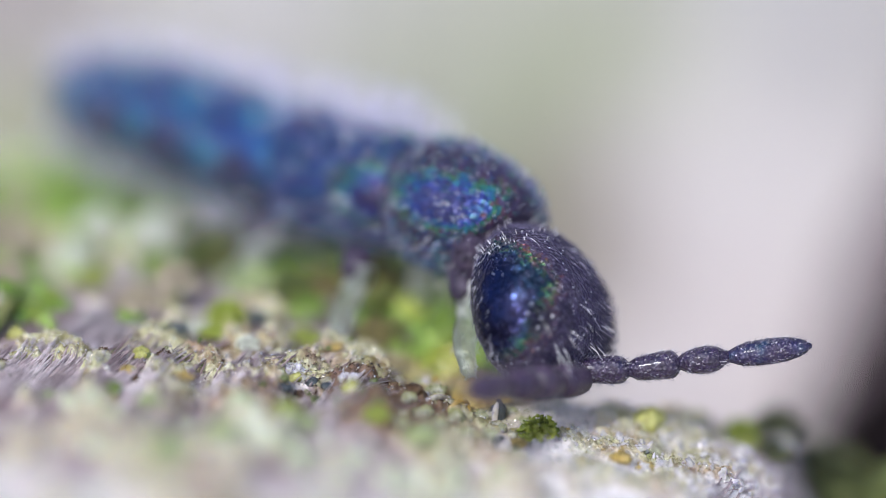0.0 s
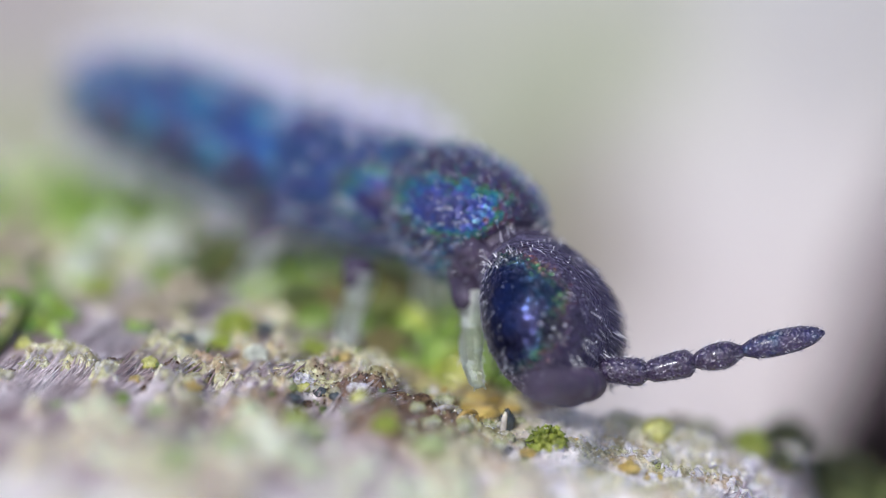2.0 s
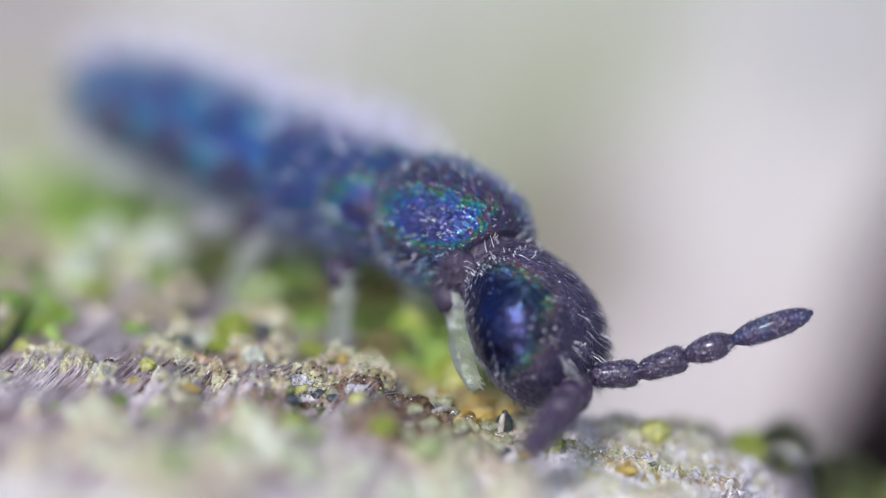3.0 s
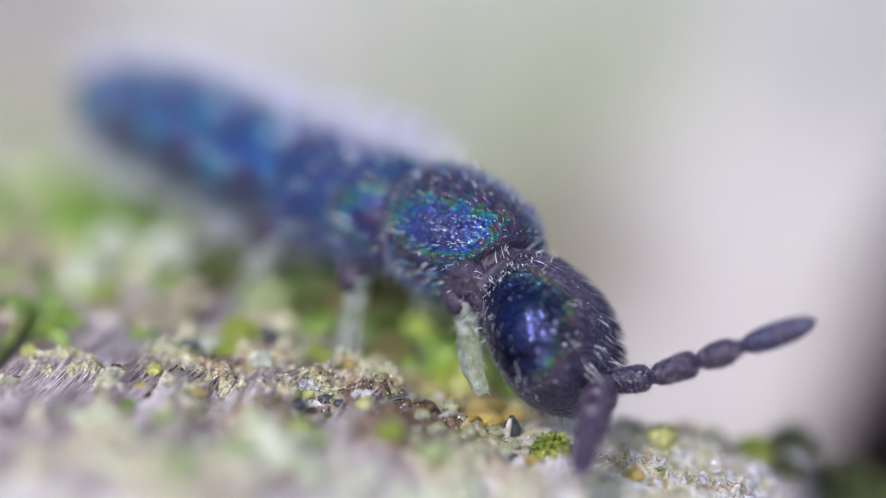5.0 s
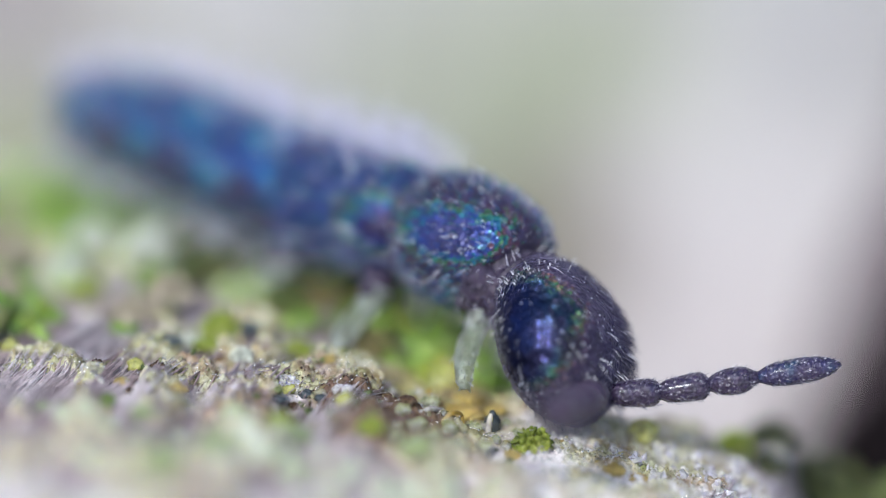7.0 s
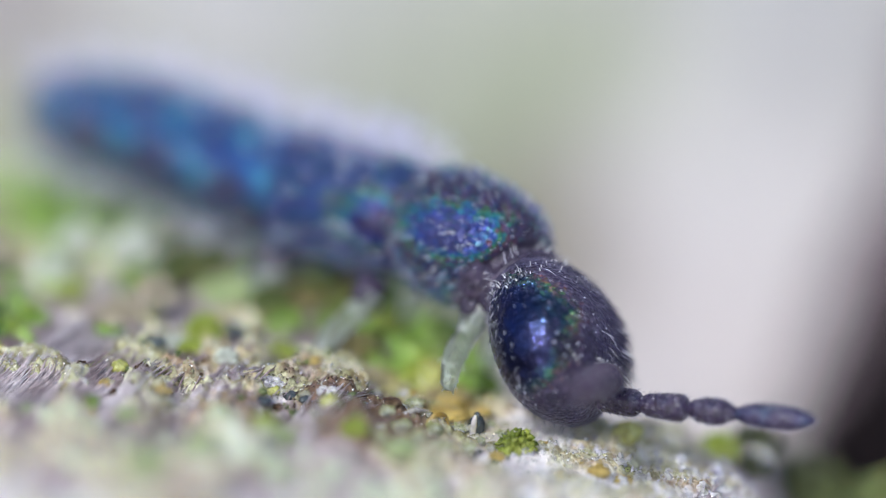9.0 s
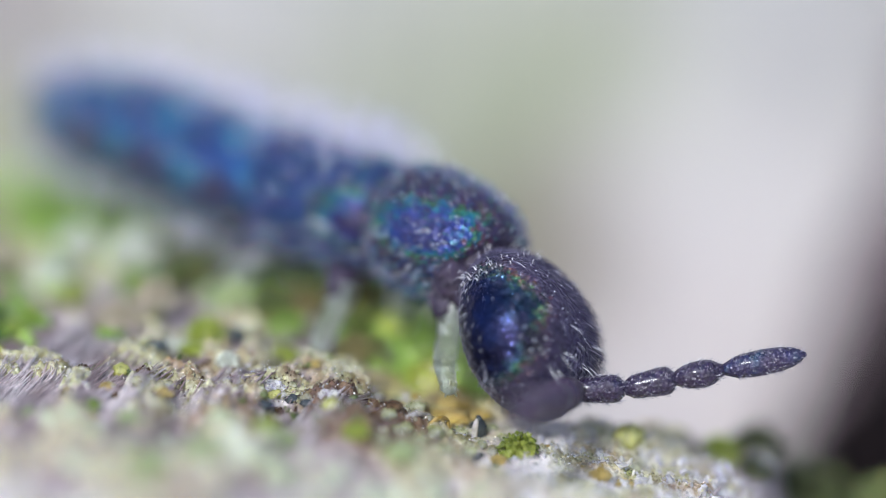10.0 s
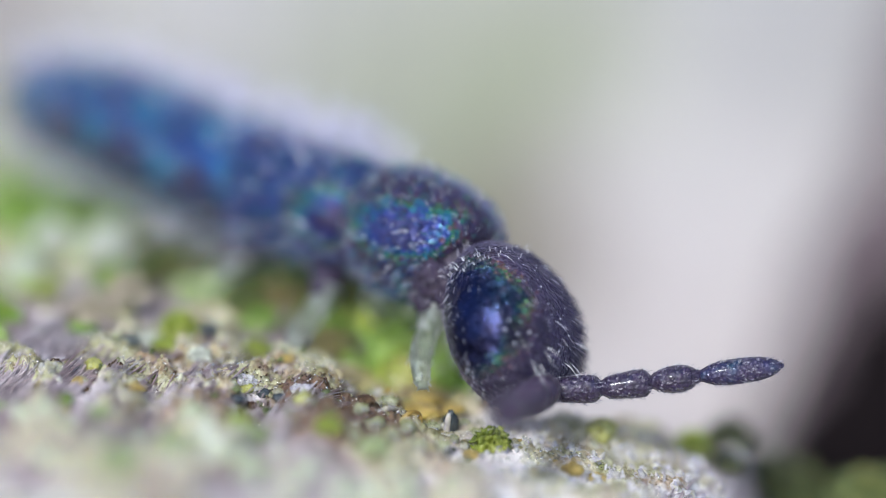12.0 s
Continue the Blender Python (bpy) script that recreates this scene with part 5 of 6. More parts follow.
        (7.7, mm(0.1572, -0.1798, -0.2310, -36.59, 51.38, -54.10)),
        (9.3, mm(0.1251, -0.1812, -0.2346, -43.02, 54.51, -63.07)),
        (9.5, mm(0.1197, -0.1738, -0.2146, -47.33, 55.87, -68.62)),
        (10, mm(0.1309, -0.1849, -0.2155, -38.09, 53.55, -59.91)),
        (10.5, mm(0.1391, -0.1850, -0.2159, -37.76, 53.44, -59.56)),
        (11, mm(0.1379, -0.1565, -0.2252, -40.90, 54.15, -61.84)),
        (11.5, mm(0.1382, -0.1759, -0.2202, -42.96, 55.03, -65.03)),
        (12, mm(0.1341, -0.1833, -0.2111, -46.73, 55.94, -68.97))])
    walk(abdomen[0], [
        (0, mm(-0.1377, 0.1339, -0.0651, 0.00, -0.00, 0.00)),
        (0.5, mm(-0.1398, 0.1335, -0.0663, -0.00, -0.18, 0.07)),
        (1, mm(-0.1404, 0.1341, -0.0646, -0.00, 0.06, -0.02)),
        (1.5, mm(-0.1402, 0.1336, -0.0660, -0.00, -0.15, 0.05)),
        (2, mm(-0.1346, 0.1344, -0.0638, -0.00, 0.18, -0.06)),
        (2.5, mm(-0.1289, 0.1388, -0.0576, -0.00, 1.20, -0.44)),
        (4.5, mm(-0.1329, 0.1399, -0.0662, -0.00, 0.11, -0.04)),
        (5, mm(-0.1307, 0.1415, -0.0618, -0.00, 0.75, -0.27)),
        (5.5, mm(-0.1347, 0.1433, -0.0569, -0.01, 1.51, -0.55)),
        (6, mm(-0.1388, 0.1425, -0.0533, -0.01, 1.91, -0.69)),
        (6.5, mm(-0.1404, 0.1424, -0.0506, -0.02, 2.24, -0.82)),
        (7, mm(-0.1411, 0.1403, -0.0534, -0.01, 1.78, -0.65)),
        (7.5, mm(-0.1385, 0.1408, -0.0521, -0.01, 1.98, -0.72)),
        (7.7, mm(-0.1386, 0.1382, -0.0562, -0.01, 1.34, -0.49)),
        (9.3, mm(-0.1502, 0.1379, -0.0542, -0.01, 1.49, -0.54)),
        (9.5, mm(-0.1402, 0.1392, -0.0505, -0.01, 2.09, -0.76)),
        (10, mm(-0.1391, 0.1363, -0.0586, -0.00, 0.94, -0.34)),
        (10.5, mm(-0.1378, 0.1362, -0.0590, -0.00, 0.88, -0.32)),
        (11, mm(-0.1441, 0.1364, -0.0582, -0.00, 0.98, -0.36)),
        (11.5, mm(-0.1415, 0.1379, -0.0541, -0.01, 1.58, -0.57)),
        (12, mm(-0.1403, 0.1401, -0.0482, -0.02, 2.42, -0.88))])
    walk(abdomen[1], [
        (0, mm(-0.2436, 0.2330, -0.0740, 0.00, -0.00, 0.00)),
        (0.5, mm(-0.2477, 0.2322, -0.0762, -0.00, -0.26, 0.10)),
        (1, mm(-0.2483, 0.2333, -0.0732, -0.00, 0.08, -0.03)),
        (1.5, mm(-0.2483, 0.2324, -0.0757, -0.00, -0.21, 0.08)),
        (2, mm(-0.2378, 0.2338, -0.0718, -0.00, 0.26, -0.09)),
        (2.5, mm(-0.2257, 0.2427, -0.0613, -0.01, 1.75, -0.64)),
        (4.5, mm(-0.2348, 0.2471, -0.0773, -0.00, 0.17, -0.06)),
        (5, mm(-0.2297, 0.2499, -0.0696, -0.00, 1.10, -0.40)),
        (5.5, mm(-0.2353, 0.2530, -0.0610, -0.02, 2.21, -0.80)),
        (6, mm(-0.2418, 0.2504, -0.0542, -0.02, 2.78, -1.01)),
        (6.5, mm(-0.2439, 0.2497, -0.0492, -0.03, 3.27, -1.19)),
        (7, mm(-0.2460, 0.2454, -0.0539, -0.02, 2.59, -0.94)),
        (7.5, mm(-0.2411, 0.2462, -0.0516, -0.03, 2.89, -1.05)),
        (7.7, mm(-0.2425, 0.2411, -0.0586, -0.01, 1.95, -0.71)),
        (9.3, mm(-0.2627, 0.2400, -0.0548, -0.01, 2.16, -0.79)),
        (9.5, mm(-0.2438, 0.2423, -0.0484, -0.03, 3.05, -1.11)),
        (10, mm(-0.2441, 0.2371, -0.0626, -0.01, 1.37, -0.50)),
        (10.5, mm(-0.2420, 0.2369, -0.0633, -0.01, 1.29, -0.47)),
        (11, mm(-0.2529, 0.2374, -0.0619, -0.01, 1.42, -0.52)),
        (11.5, mm(-0.2471, 0.2400, -0.0547, -0.02, 2.30, -0.84)),
        (12, mm(-0.2433, 0.2437, -0.0445, -0.04, 3.53, -1.29))])
    walk(abdomen[2], [
        (0, mm(-0.3907, 0.3621, -0.0778, 0.00, -0.00, 0.00)),
        (0.5, mm(-0.3976, 0.3608, -0.0814, -0.00, -0.35, 0.13)),
        (1, mm(-0.3981, 0.3626, -0.0765, -0.00, 0.11, -0.04)),
        (1.5, mm(-0.3985, 0.3611, -0.0806, -0.00, -0.28, 0.10)),
        (2, mm(-0.3811, 0.3634, -0.0743, -0.00, 0.34, -0.12)),
        (2.5, mm(-0.3598, 0.3776, -0.0575, -0.02, 2.30, -0.84)),
        (4.5, mm(-0.3765, 0.3845, -0.0830, -0.00, 0.22, -0.08)),
        (5, mm(-0.3672, 0.3889, -0.0707, -0.01, 1.44, -0.53)),
        (5.5, mm(-0.3746, 0.3940, -0.0570, -0.03, 2.90, -1.06)),
        (6, mm(-0.3843, 0.3898, -0.0461, -0.04, 3.65, -1.33)),
        (6.5, mm(-0.3871, 0.3886, -0.0383, -0.06, 4.29, -1.56)),
        (7, mm(-0.3913, 0.3819, -0.0457, -0.04, 3.40, -1.24)),
        (7.5, mm(-0.3831, 0.3832, -0.0421, -0.05, 3.80, -1.39)),
        (7.7, mm(-0.3865, 0.3751, -0.0532, -0.02, 2.56, -0.93)),
        (9.3, mm(-0.4185, 0.3732, -0.0472, -0.03, 2.84, -1.04)),
        (9.5, mm(-0.3871, 0.3770, -0.0370, -0.05, 4.01, -1.46)),
        (10, mm(-0.3898, 0.3687, -0.0596, -0.01, 1.80, -0.65)),
        (10.5, mm(-0.3866, 0.3683, -0.0607, -0.01, 1.69, -0.62)),
        (11, mm(-0.4038, 0.3692, -0.0584, -0.01, 1.87, -0.68)),
        (11.5, mm(-0.3935, 0.3733, -0.0470, -0.03, 3.02, -1.10)),
        (12, mm(-0.3858, 0.3792, -0.0308, -0.07, 4.64, -1.69))])
    walk(abdomen[3], [
        (0, mm(-0.5469, 0.5021, -0.0750, 0.00, -0.00, 0.00)),
        (0.5, mm(-0.5569, 0.5003, -0.0800, -0.00, -0.43, 0.16)),
        (1, mm(-0.5572, 0.5027, -0.0732, -0.00, 0.13, -0.05)),
        (1.5, mm(-0.5581, 0.5007, -0.0789, -0.00, -0.34, 0.13)),
        (2, mm(-0.5332, 0.5039, -0.0702, -0.00, 0.42, -0.15)),
        (2.5, mm(-0.5019, 0.5235, -0.0466, -0.03, 2.85, -1.04)),
        (4.5, mm(-0.5268, 0.5327, -0.0821, -0.00, 0.27, -0.10)),
        (5, mm(-0.5128, 0.5390, -0.0649, -0.01, 1.79, -0.65)),
        (5.5, mm(-0.5219, 0.5460, -0.0457, -0.04, 3.59, -1.31)),
        (6, mm(-0.5349, 0.5404, -0.0307, -0.07, 4.52, -1.65)),
        (6.5, mm(-0.5382, 0.5388, -0.0198, -0.09, 5.32, -1.94)),
        (7, mm(-0.5448, 0.5295, -0.0301, -0.06, 4.22, -1.54)),
        (7.5, mm(-0.5331, 0.5313, -0.0251, -0.07, 4.71, -1.72)),
        (7.7, mm(-0.5389, 0.5201, -0.0407, -0.03, 3.17, -1.15)),
        (9.3, mm(-0.5834, 0.5176, -0.0323, -0.04, 3.52, -1.28)),
        (9.5, mm(-0.5386, 0.5228, -0.0181, -0.08, 4.97, -1.81)),
        (10, mm(-0.5441, 0.5114, -0.0495, -0.02, 2.22, -0.81)),
        (10.5, mm(-0.5397, 0.5108, -0.0511, -0.01, 2.10, -0.76)),
        (11, mm(-0.5636, 0.5119, -0.0480, -0.02, 2.32, -0.84)),
        (11.5, mm(-0.5482, 0.5178, -0.0319, -0.04, 3.74, -1.36)),
        (12, mm(-0.5361, 0.5260, -0.0094, -0.11, 5.75, -2.10))])
    walk(abdomen[4], [
        (0, mm(-0.7131, 0.6667, -0.0651, 0.00, -0.00, 0.00)),
        (0.5, mm(-0.7265, 0.6643, -0.0715, -0.00, -0.51, 0.19)),
        (1, mm(-0.7265, 0.6675, -0.0627, -0.00, 0.16, -0.06)),
        (1.5, mm(-0.7280, 0.6649, -0.0701, -0.00, -0.41, 0.15)),
        (2, mm(-0.6950, 0.6690, -0.0587, -0.00, 0.50, -0.18)),
        (2.5, mm(-0.6524, 0.6944, -0.0280, -0.04, 3.40, -1.24)),
        (4.5, mm(-0.6868, 0.7062, -0.0741, -0.00, 0.32, -0.12)),
        (5, mm(-0.6674, 0.7143, -0.0517, -0.01, 2.13, -0.78)),
        (5.5, mm(-0.6778, 0.7234, -0.0268, -0.06, 4.28, -1.56)),
        (6, mm(-0.6940, 0.7162, -0.0073, -0.09, 5.39, -1.97)),
        (6.5, mm(-0.6977, 0.7143, 0.0069, -0.13, 6.34, -2.32)),
        (7, mm(-0.7071, 0.7022, -0.0066, -0.08, 5.03, -1.84)),
        (7.5, mm(-0.6915, 0.7046, -0.0001, -0.10, 5.61, -2.05)),
        (7.7, mm(-0.7002, 0.6901, -0.0203, -0.05, 3.78, -1.38)),
        (9.3, mm(-0.7580, 0.6869, -0.0094, -0.06, 4.20, -1.53)),
        (9.5, mm(-0.6984, 0.6936, 0.0090, -0.11, 5.92, -2.16)),
        (10, mm(-0.7078, 0.6788, -0.0318, -0.02, 2.65, -0.97)),
        (10.5, mm(-0.7022, 0.6781, -0.0338, -0.02, 2.50, -0.91)),
        (11, mm(-0.7332, 0.6795, -0.0298, -0.02, 2.76, -1.01)),
        (11.5, mm(-0.7120, 0.6871, -0.0090, -0.06, 4.46, -1.63)),
        (12, mm(-0.6946, 0.6977, 0.0202, -0.15, 6.86, -2.51))])
    walk(abdomen[5], [
        (0, mm(-0.8458, 0.7676, -0.0703, 0.00, -0.00, 0.00)),
        (0.5, mm(-0.8617, 0.7648, -0.0780, -0.00, -0.52, 0.19)),
        (1, mm(-0.8617, 0.7687, -0.0675, -0.00, 0.16, -0.06)),
        (1.5, mm(-0.8634, 0.7655, -0.0762, -0.00, -0.41, 0.15)),
        (2, mm(-0.8243, 0.7704, -0.0628, -0.00, 0.50, -0.18)),
        (2.5, mm(-0.7738, 0.8010, -0.0265, -0.04, 3.43, -1.25)),
        (4.5, mm(-0.8146, 0.8159, -0.0815, -0.00, 0.33, -0.12)),
        (5, mm(-0.7916, 0.8256, -0.0550, -0.01, 2.16, -0.79)),
        (5.5, mm(-0.8040, 0.8363, -0.0254, -0.06, 4.33, -1.58)),
        (6, mm(-0.8232, 0.8274, -0.0021, -0.09, 5.45, -1.99)),
        (6.5, mm(-0.8276, 0.8248, 0.0148, -0.13, 6.40, -2.34)),
        (7, mm(-0.8388, 0.8103, -0.0011, -0.08, 5.08, -1.85)),
        (7.5, mm(-0.8203, 0.8131, 0.0066, -0.10, 5.67, -2.07)),
        (7.7, mm(-0.8306, 0.7957, -0.0173, -0.05, 3.82, -1.39)),
        (9.3, mm(-0.8991, 0.7917, -0.0043, -0.06, 4.24, -1.55)),
        (9.5, mm(-0.8285, 0.7996, 0.0175, -0.11, 5.98, -2.19)),
        (10, mm(-0.8395, 0.7820, -0.0309, -0.02, 2.68, -0.98)),
        (10.5, mm(-0.8329, 0.7811, -0.0333, -0.02, 2.53, -0.92)),
        (11, mm(-0.8696, 0.7829, -0.0285, -0.02, 2.79, -1.02)),
        (11.5, mm(-0.8445, 0.7919, -0.0038, -0.06, 4.50, -1.64)),
        (12, mm(-0.8240, 0.8045, 0.0309, -0.15, 6.93, -2.53))])
    walk(antenna_far[0], [
        (0, mm(0.2440, -0.2963, -0.3171, -20.00, -0.00, 0.00)),
        (0.5, mm(0.2510, -0.2939, -0.3105, -20.01, 1.65, -0.60)),
        (1, mm(0.2501, -0.2974, -0.3202, -20.06, 4.40, -1.61)),
        (1.5, mm(0.2348, -0.3083, -0.3207, -20.00, 0.65, -0.24)),
        (2, mm(0.2840, -0.3010, -0.3008, -20.06, 4.16, -1.52)),
        (2.5, mm(0.2934, -0.2810, -0.3042, -20.00, 0.87, -0.32)),
        (4.5, mm(0.3073, -0.2401, -0.3089, -19.09, -13.52, -13.84)),
        (5, mm(0.3083, -0.2372, -0.3007, -19.01, -13.44, -17.14)),
        (5.5, mm(0.2692, -0.2532, -0.3447, -20.37, -10.23, -17.90)),
        (5.6, mm(0.2795, -0.2549, -0.3376, -18.91, -6.31, -25.30)),
        (5.7, mm(0.2803, -0.2600, -0.3400, -15.95, -3.60, -42.31)),
        (5.8, mm(0.2634, -0.2523, -0.3072, -16.66, -3.90, -26.32)),
        (5.9, mm(0.3245, -0.2483, -0.2845, -16.82, -6.28, -32.70)),
        (6, mm(0.3176, -0.2618, -0.3098, -15.65, -6.58, -47.96)),
        (6.1, mm(0.3193, -0.2603, -0.3002, -17.47, 3.72, -29.85)),
        (6.2, mm(0.3122, -0.2673, -0.3135, -17.88, -2.12, -21.40)),
        (6.3, mm(0.3069, -0.2709, -0.3175, -18.40, -6.57, -16.44)),
        (6.5, mm(0.2854, -0.2758, -0.3192, -20.24, -6.06, -8.70)),
        (7, mm(0.2810, -0.2870, -0.3208, -20.00, 1.06, -0.39)),
        (7.5, mm(0.3156, -0.2879, -0.3231, -19.84, -9.36, -23.78)),
        (7.7, mm(0.3113, -0.2888, -0.2964, -18.95, -6.71, -21.47)),
        (9.3, mm(0.2419, -0.3028, -0.3348, -20.12, 3.49, -19.53)),
        (9.5, mm(0.2383, -0.3001, -0.3275, -20.07, 4.63, -1.69)),
        (10, mm(0.2703, -0.3029, -0.3060, -20.00, -0.46, 0.17)),
        (10.5, mm(0.2778, -0.3029, -0.3058, -20.02, -2.39, 0.87)),
        (11, mm(0.2715, -0.2765, -0.3210, -20.00, -0.30, 0.11)),
        (11.5, mm(0.2692, -0.2968, -0.3183, -20.04, 3.37, -1.23)),
        (12, mm(0.2510, -0.3084, -0.3210, -20.01, 2.15, -0.78))])
    walk(antenna_far[1], [
        (0, mm(0.0800, -0.0000, -0.0000, 0.00, -7.54, -0.00)),
        (0.5, mm(0.0738, 0.0000, 0.0000, 0.00, -9.48, 0.00)),
        (1, mm(0.0689, 0.0000, 0.0000, 0.00, -14.77, -0.00)),
        (1.5, mm(0.0750, 0.0000, -0.0000, 0.00, -7.59, 0.00)),
        (2, mm(0.0728, 0.0000, -0.0000, -0.00, -17.53, 0.00)),
        (2.5, mm(0.0750, 0.0000, -0.0000, 0.00, -17.08, 0.00)),
        (4.5, mm(0.0789, 0.0000, -0.0000, -0.01, -8.96, -0.05)),
        (5, mm(0.0803, -0.0000, -0.0000, -0.08, -11.28, -0.69)),
        (5.5, mm(0.0804, 0.0000, -0.0000, -0.01, -4.02, -0.06)),
        (5.6, mm(0.0804, 0.0000, -0.0000, -0.01, -4.02, -0.06)),
        (5.7, mm(0.0804, 0.0000, -0.0000, -0.01, -4.02, -0.06)),
        (5.8, mm(0.0884, 0.0000, -0.0000, 0.79, 5.03, -7.16)),
        (5.9, mm(0.0884, 0.0000, -0.0000, 0.79, 5.03, -7.16)),
        (6, mm(0.0884, 0.0000, -0.0000, 0.79, 5.03, -7.16)),
        (6.1, mm(0.0828, 0.0000, -0.0000, -0.05, -9.39, -0.49)),
        (6.2, mm(0.0828, 0.0000, -0.0000, -0.05, -9.39, -0.49)),
        (6.3, mm(0.0828, 0.0000, -0.0000, -0.05, -9.39, -0.49)),
        (6.5, mm(0.0828, 0.0000, -0.0000, -0.05, -9.39, -0.49)),
        (7, mm(0.0751, -0.0000, 0.0000, -0.00, -6.84, -0.00)),
        (7.5, mm(0.0857, 0.0000, -0.0000, -0.15, -6.11, -2.01)),
        (7.7, mm(0.0768, 0.0000, -0.0000, 0.00, -4.76, 1.15)),
        (9.3, mm(0.0749, -0.0000, 0.0000, -0.16, -2.29, 1.42)),
        (9.5, mm(0.0775, 0.0000, -0.0000, 0.00, -6.28, -0.00)),
        (10, mm(0.0813, -0.0000, -0.0000, -0.00, -8.98, 0.00)),
        (10.5, mm(0.0802, 0.0000, -0.0000, 0.00, -7.18, 0.00)),
        (11, mm(0.0751, 0.0000, -0.0000, -0.00, -1.47, -0.00)),
        (11.5, mm(0.0788, 0.0000, 0.0000, 0.00, -9.69, 0.00)),
        (12, mm(0.0776, -0.0000, -0.0000, 0.00, -5.36, -0.00))])
    walk(antenna_far[2], [
        (0, mm(0.1891, -0.0000, 0.0144, 0.00, -7.54, -0.00)),
        (0.5, mm(0.1823, 0.0000, 0.0181, 0.00, -9.48, 0.00)),
        (1, mm(0.1752, -0.0000, 0.0280, 0.00, -14.77, -0.00)),
        (1.5, mm(0.1841, 0.0000, 0.0145, 0.00, -7.59, 0.00)),
        (2, mm(0.1777, 0.0000, 0.0331, -0.00, -17.53, 0.00)),
        (2.5, mm(0.1802, 0.0000, 0.0323, 0.00, -17.08, 0.00)),
        (4.5, mm(0.1876, -0.0001, 0.0171, -0.01, -8.96, -0.05)),
        (5, mm(0.1882, -0.0013, 0.0215, -0.08, -11.28, -0.69)),
        (5.5, mm(0.1901, -0.0001, 0.0077, -0.01, -4.02, -0.06)),
        (5.6, mm(0.1901, -0.0001, 0.0077, -0.01, -4.02, -0.06)),
        (5.7, mm(0.1901, -0.0001, 0.0077, -0.01, -4.02, -0.06)),
        (5.8, mm(0.1971, -0.0136, -0.0097, 0.79, 5.03, -7.16)),
        (5.9, mm(0.1971, -0.0136, -0.0097, 0.79, 5.03, -7.16)),
        (6, mm(0.1971, -0.0136, -0.0097, 0.79, 5.03, -7.16)),
        (6.1, mm(0.1913, -0.0009, 0.0180, -0.05, -9.39, -0.49)),
        (6.2, mm(0.1913, -0.0009, 0.0180, -0.05, -9.39, -0.49)),
        (6.3, mm(0.1913, -0.0009, 0.0180, -0.05, -9.39, -0.49)),
        (6.5, mm(0.1913, -0.0009, 0.0180, -0.05, -9.39, -0.49)),
        (7, mm(0.1843, -0.0000, 0.0131, -0.00, -6.84, -0.00)),
        (7.5, mm(0.1950, -0.0038, 0.0117, -0.15, -6.11, -2.01)),
        (7.7, mm(0.1864, 0.0022, 0.0091, 0.00, -4.76, 1.15)),
        (9.3, mm(0.1847, 0.0027, 0.0044, -0.16, -2.29, 1.42)),
        (9.5, mm(0.1869, 0.0000, 0.0120, 0.00, -6.28, -0.00)),
        (10, mm(0.1900, 0.0000, 0.0172, -0.00, -8.98, 0.00)),
        (10.5, mm(0.1893, 0.0000, 0.0137, 0.00, -7.18, 0.00)),
        (11, mm(0.1851, -0.0000, 0.0028, -0.00, -1.47, -0.00)),
        (11.5, mm(0.1872, -0.0000, 0.0185, 0.00, -9.69, 0.00)),
        (12, mm(0.1871, -0.0000, 0.0103, 0.00, -5.36, -0.00))])
    walk(antenna_far[3], [
        (0, mm(0.3006, -0.0000, 0.0292, 0.00, -7.54, -0.00)),
        (0.5, mm(0.2933, 0.0000, 0.0366, 0.00, -9.48, 0.00)),
        (1, mm(0.2840, -0.0000, 0.0567, 0.00, -14.77, -0.00)),
        (1.5, mm(0.2956, 0.0000, 0.0294, 0.00, -7.59, 0.00)),
        (2, mm(0.2849, 0.0000, 0.0670, -0.00, -17.53, 0.00)),
        (2.5, mm(0.2877, 0.0000, 0.0653, 0.00, -17.08, 0.00)),
        (4.5, mm(0.2987, -0.0002, 0.0346, -0.01, -8.96, -0.05)),
        (5, mm(0.2985, -0.0026, 0.0435, -0.08, -11.28, -0.69)),
        (5.5, mm(0.3023, -0.0002, 0.0156, -0.01, -4.02, -0.06)),
        (5.6, mm(0.3023, -0.0002, 0.0156, -0.01, -4.02, -0.06)),
        (5.7, mm(0.3023, -0.0002, 0.0156, -0.01, -4.02, -0.06)),
        (5.8, mm(0.3083, -0.0276, -0.0195, 0.79, 5.03, -7.16)),
        (5.9, mm(0.3083, -0.0276, -0.0195, 0.79, 5.03, -7.16)),
        (6, mm(0.3083, -0.0276, -0.0195, 0.79, 5.03, -7.16)),
        (6.1, mm(0.3023, -0.0019, 0.0363, -0.05, -9.39, -0.49)),
        (6.2, mm(0.3023, -0.0019, 0.0363, -0.05, -9.39, -0.49)),
        (6.3, mm(0.3023, -0.0019, 0.0363, -0.05, -9.39, -0.49)),
        (6.5, mm(0.3023, -0.0019, 0.0363, -0.05, -9.39, -0.49)),
        (7, mm(0.2960, -0.0000, 0.0265, -0.00, -6.84, -0.00)),
        (7.5, mm(0.3068, -0.0078, 0.0237, -0.15, -6.11, -2.01)),
        (7.7, mm(0.2985, 0.0044, 0.0185, 0.00, -4.76, 1.15)),
        (9.3, mm(0.2971, 0.0055, 0.0089, -0.16, -2.29, 1.42)),
        (9.5, mm(0.2987, 0.0000, 0.0244, 0.00, -6.28, -0.00)),
        (10, mm(0.3011, 0.0000, 0.0347, -0.00, -8.98, 0.00)),
        (10.5, mm(0.3009, 0.0000, 0.0278, 0.00, -7.18, 0.00)),
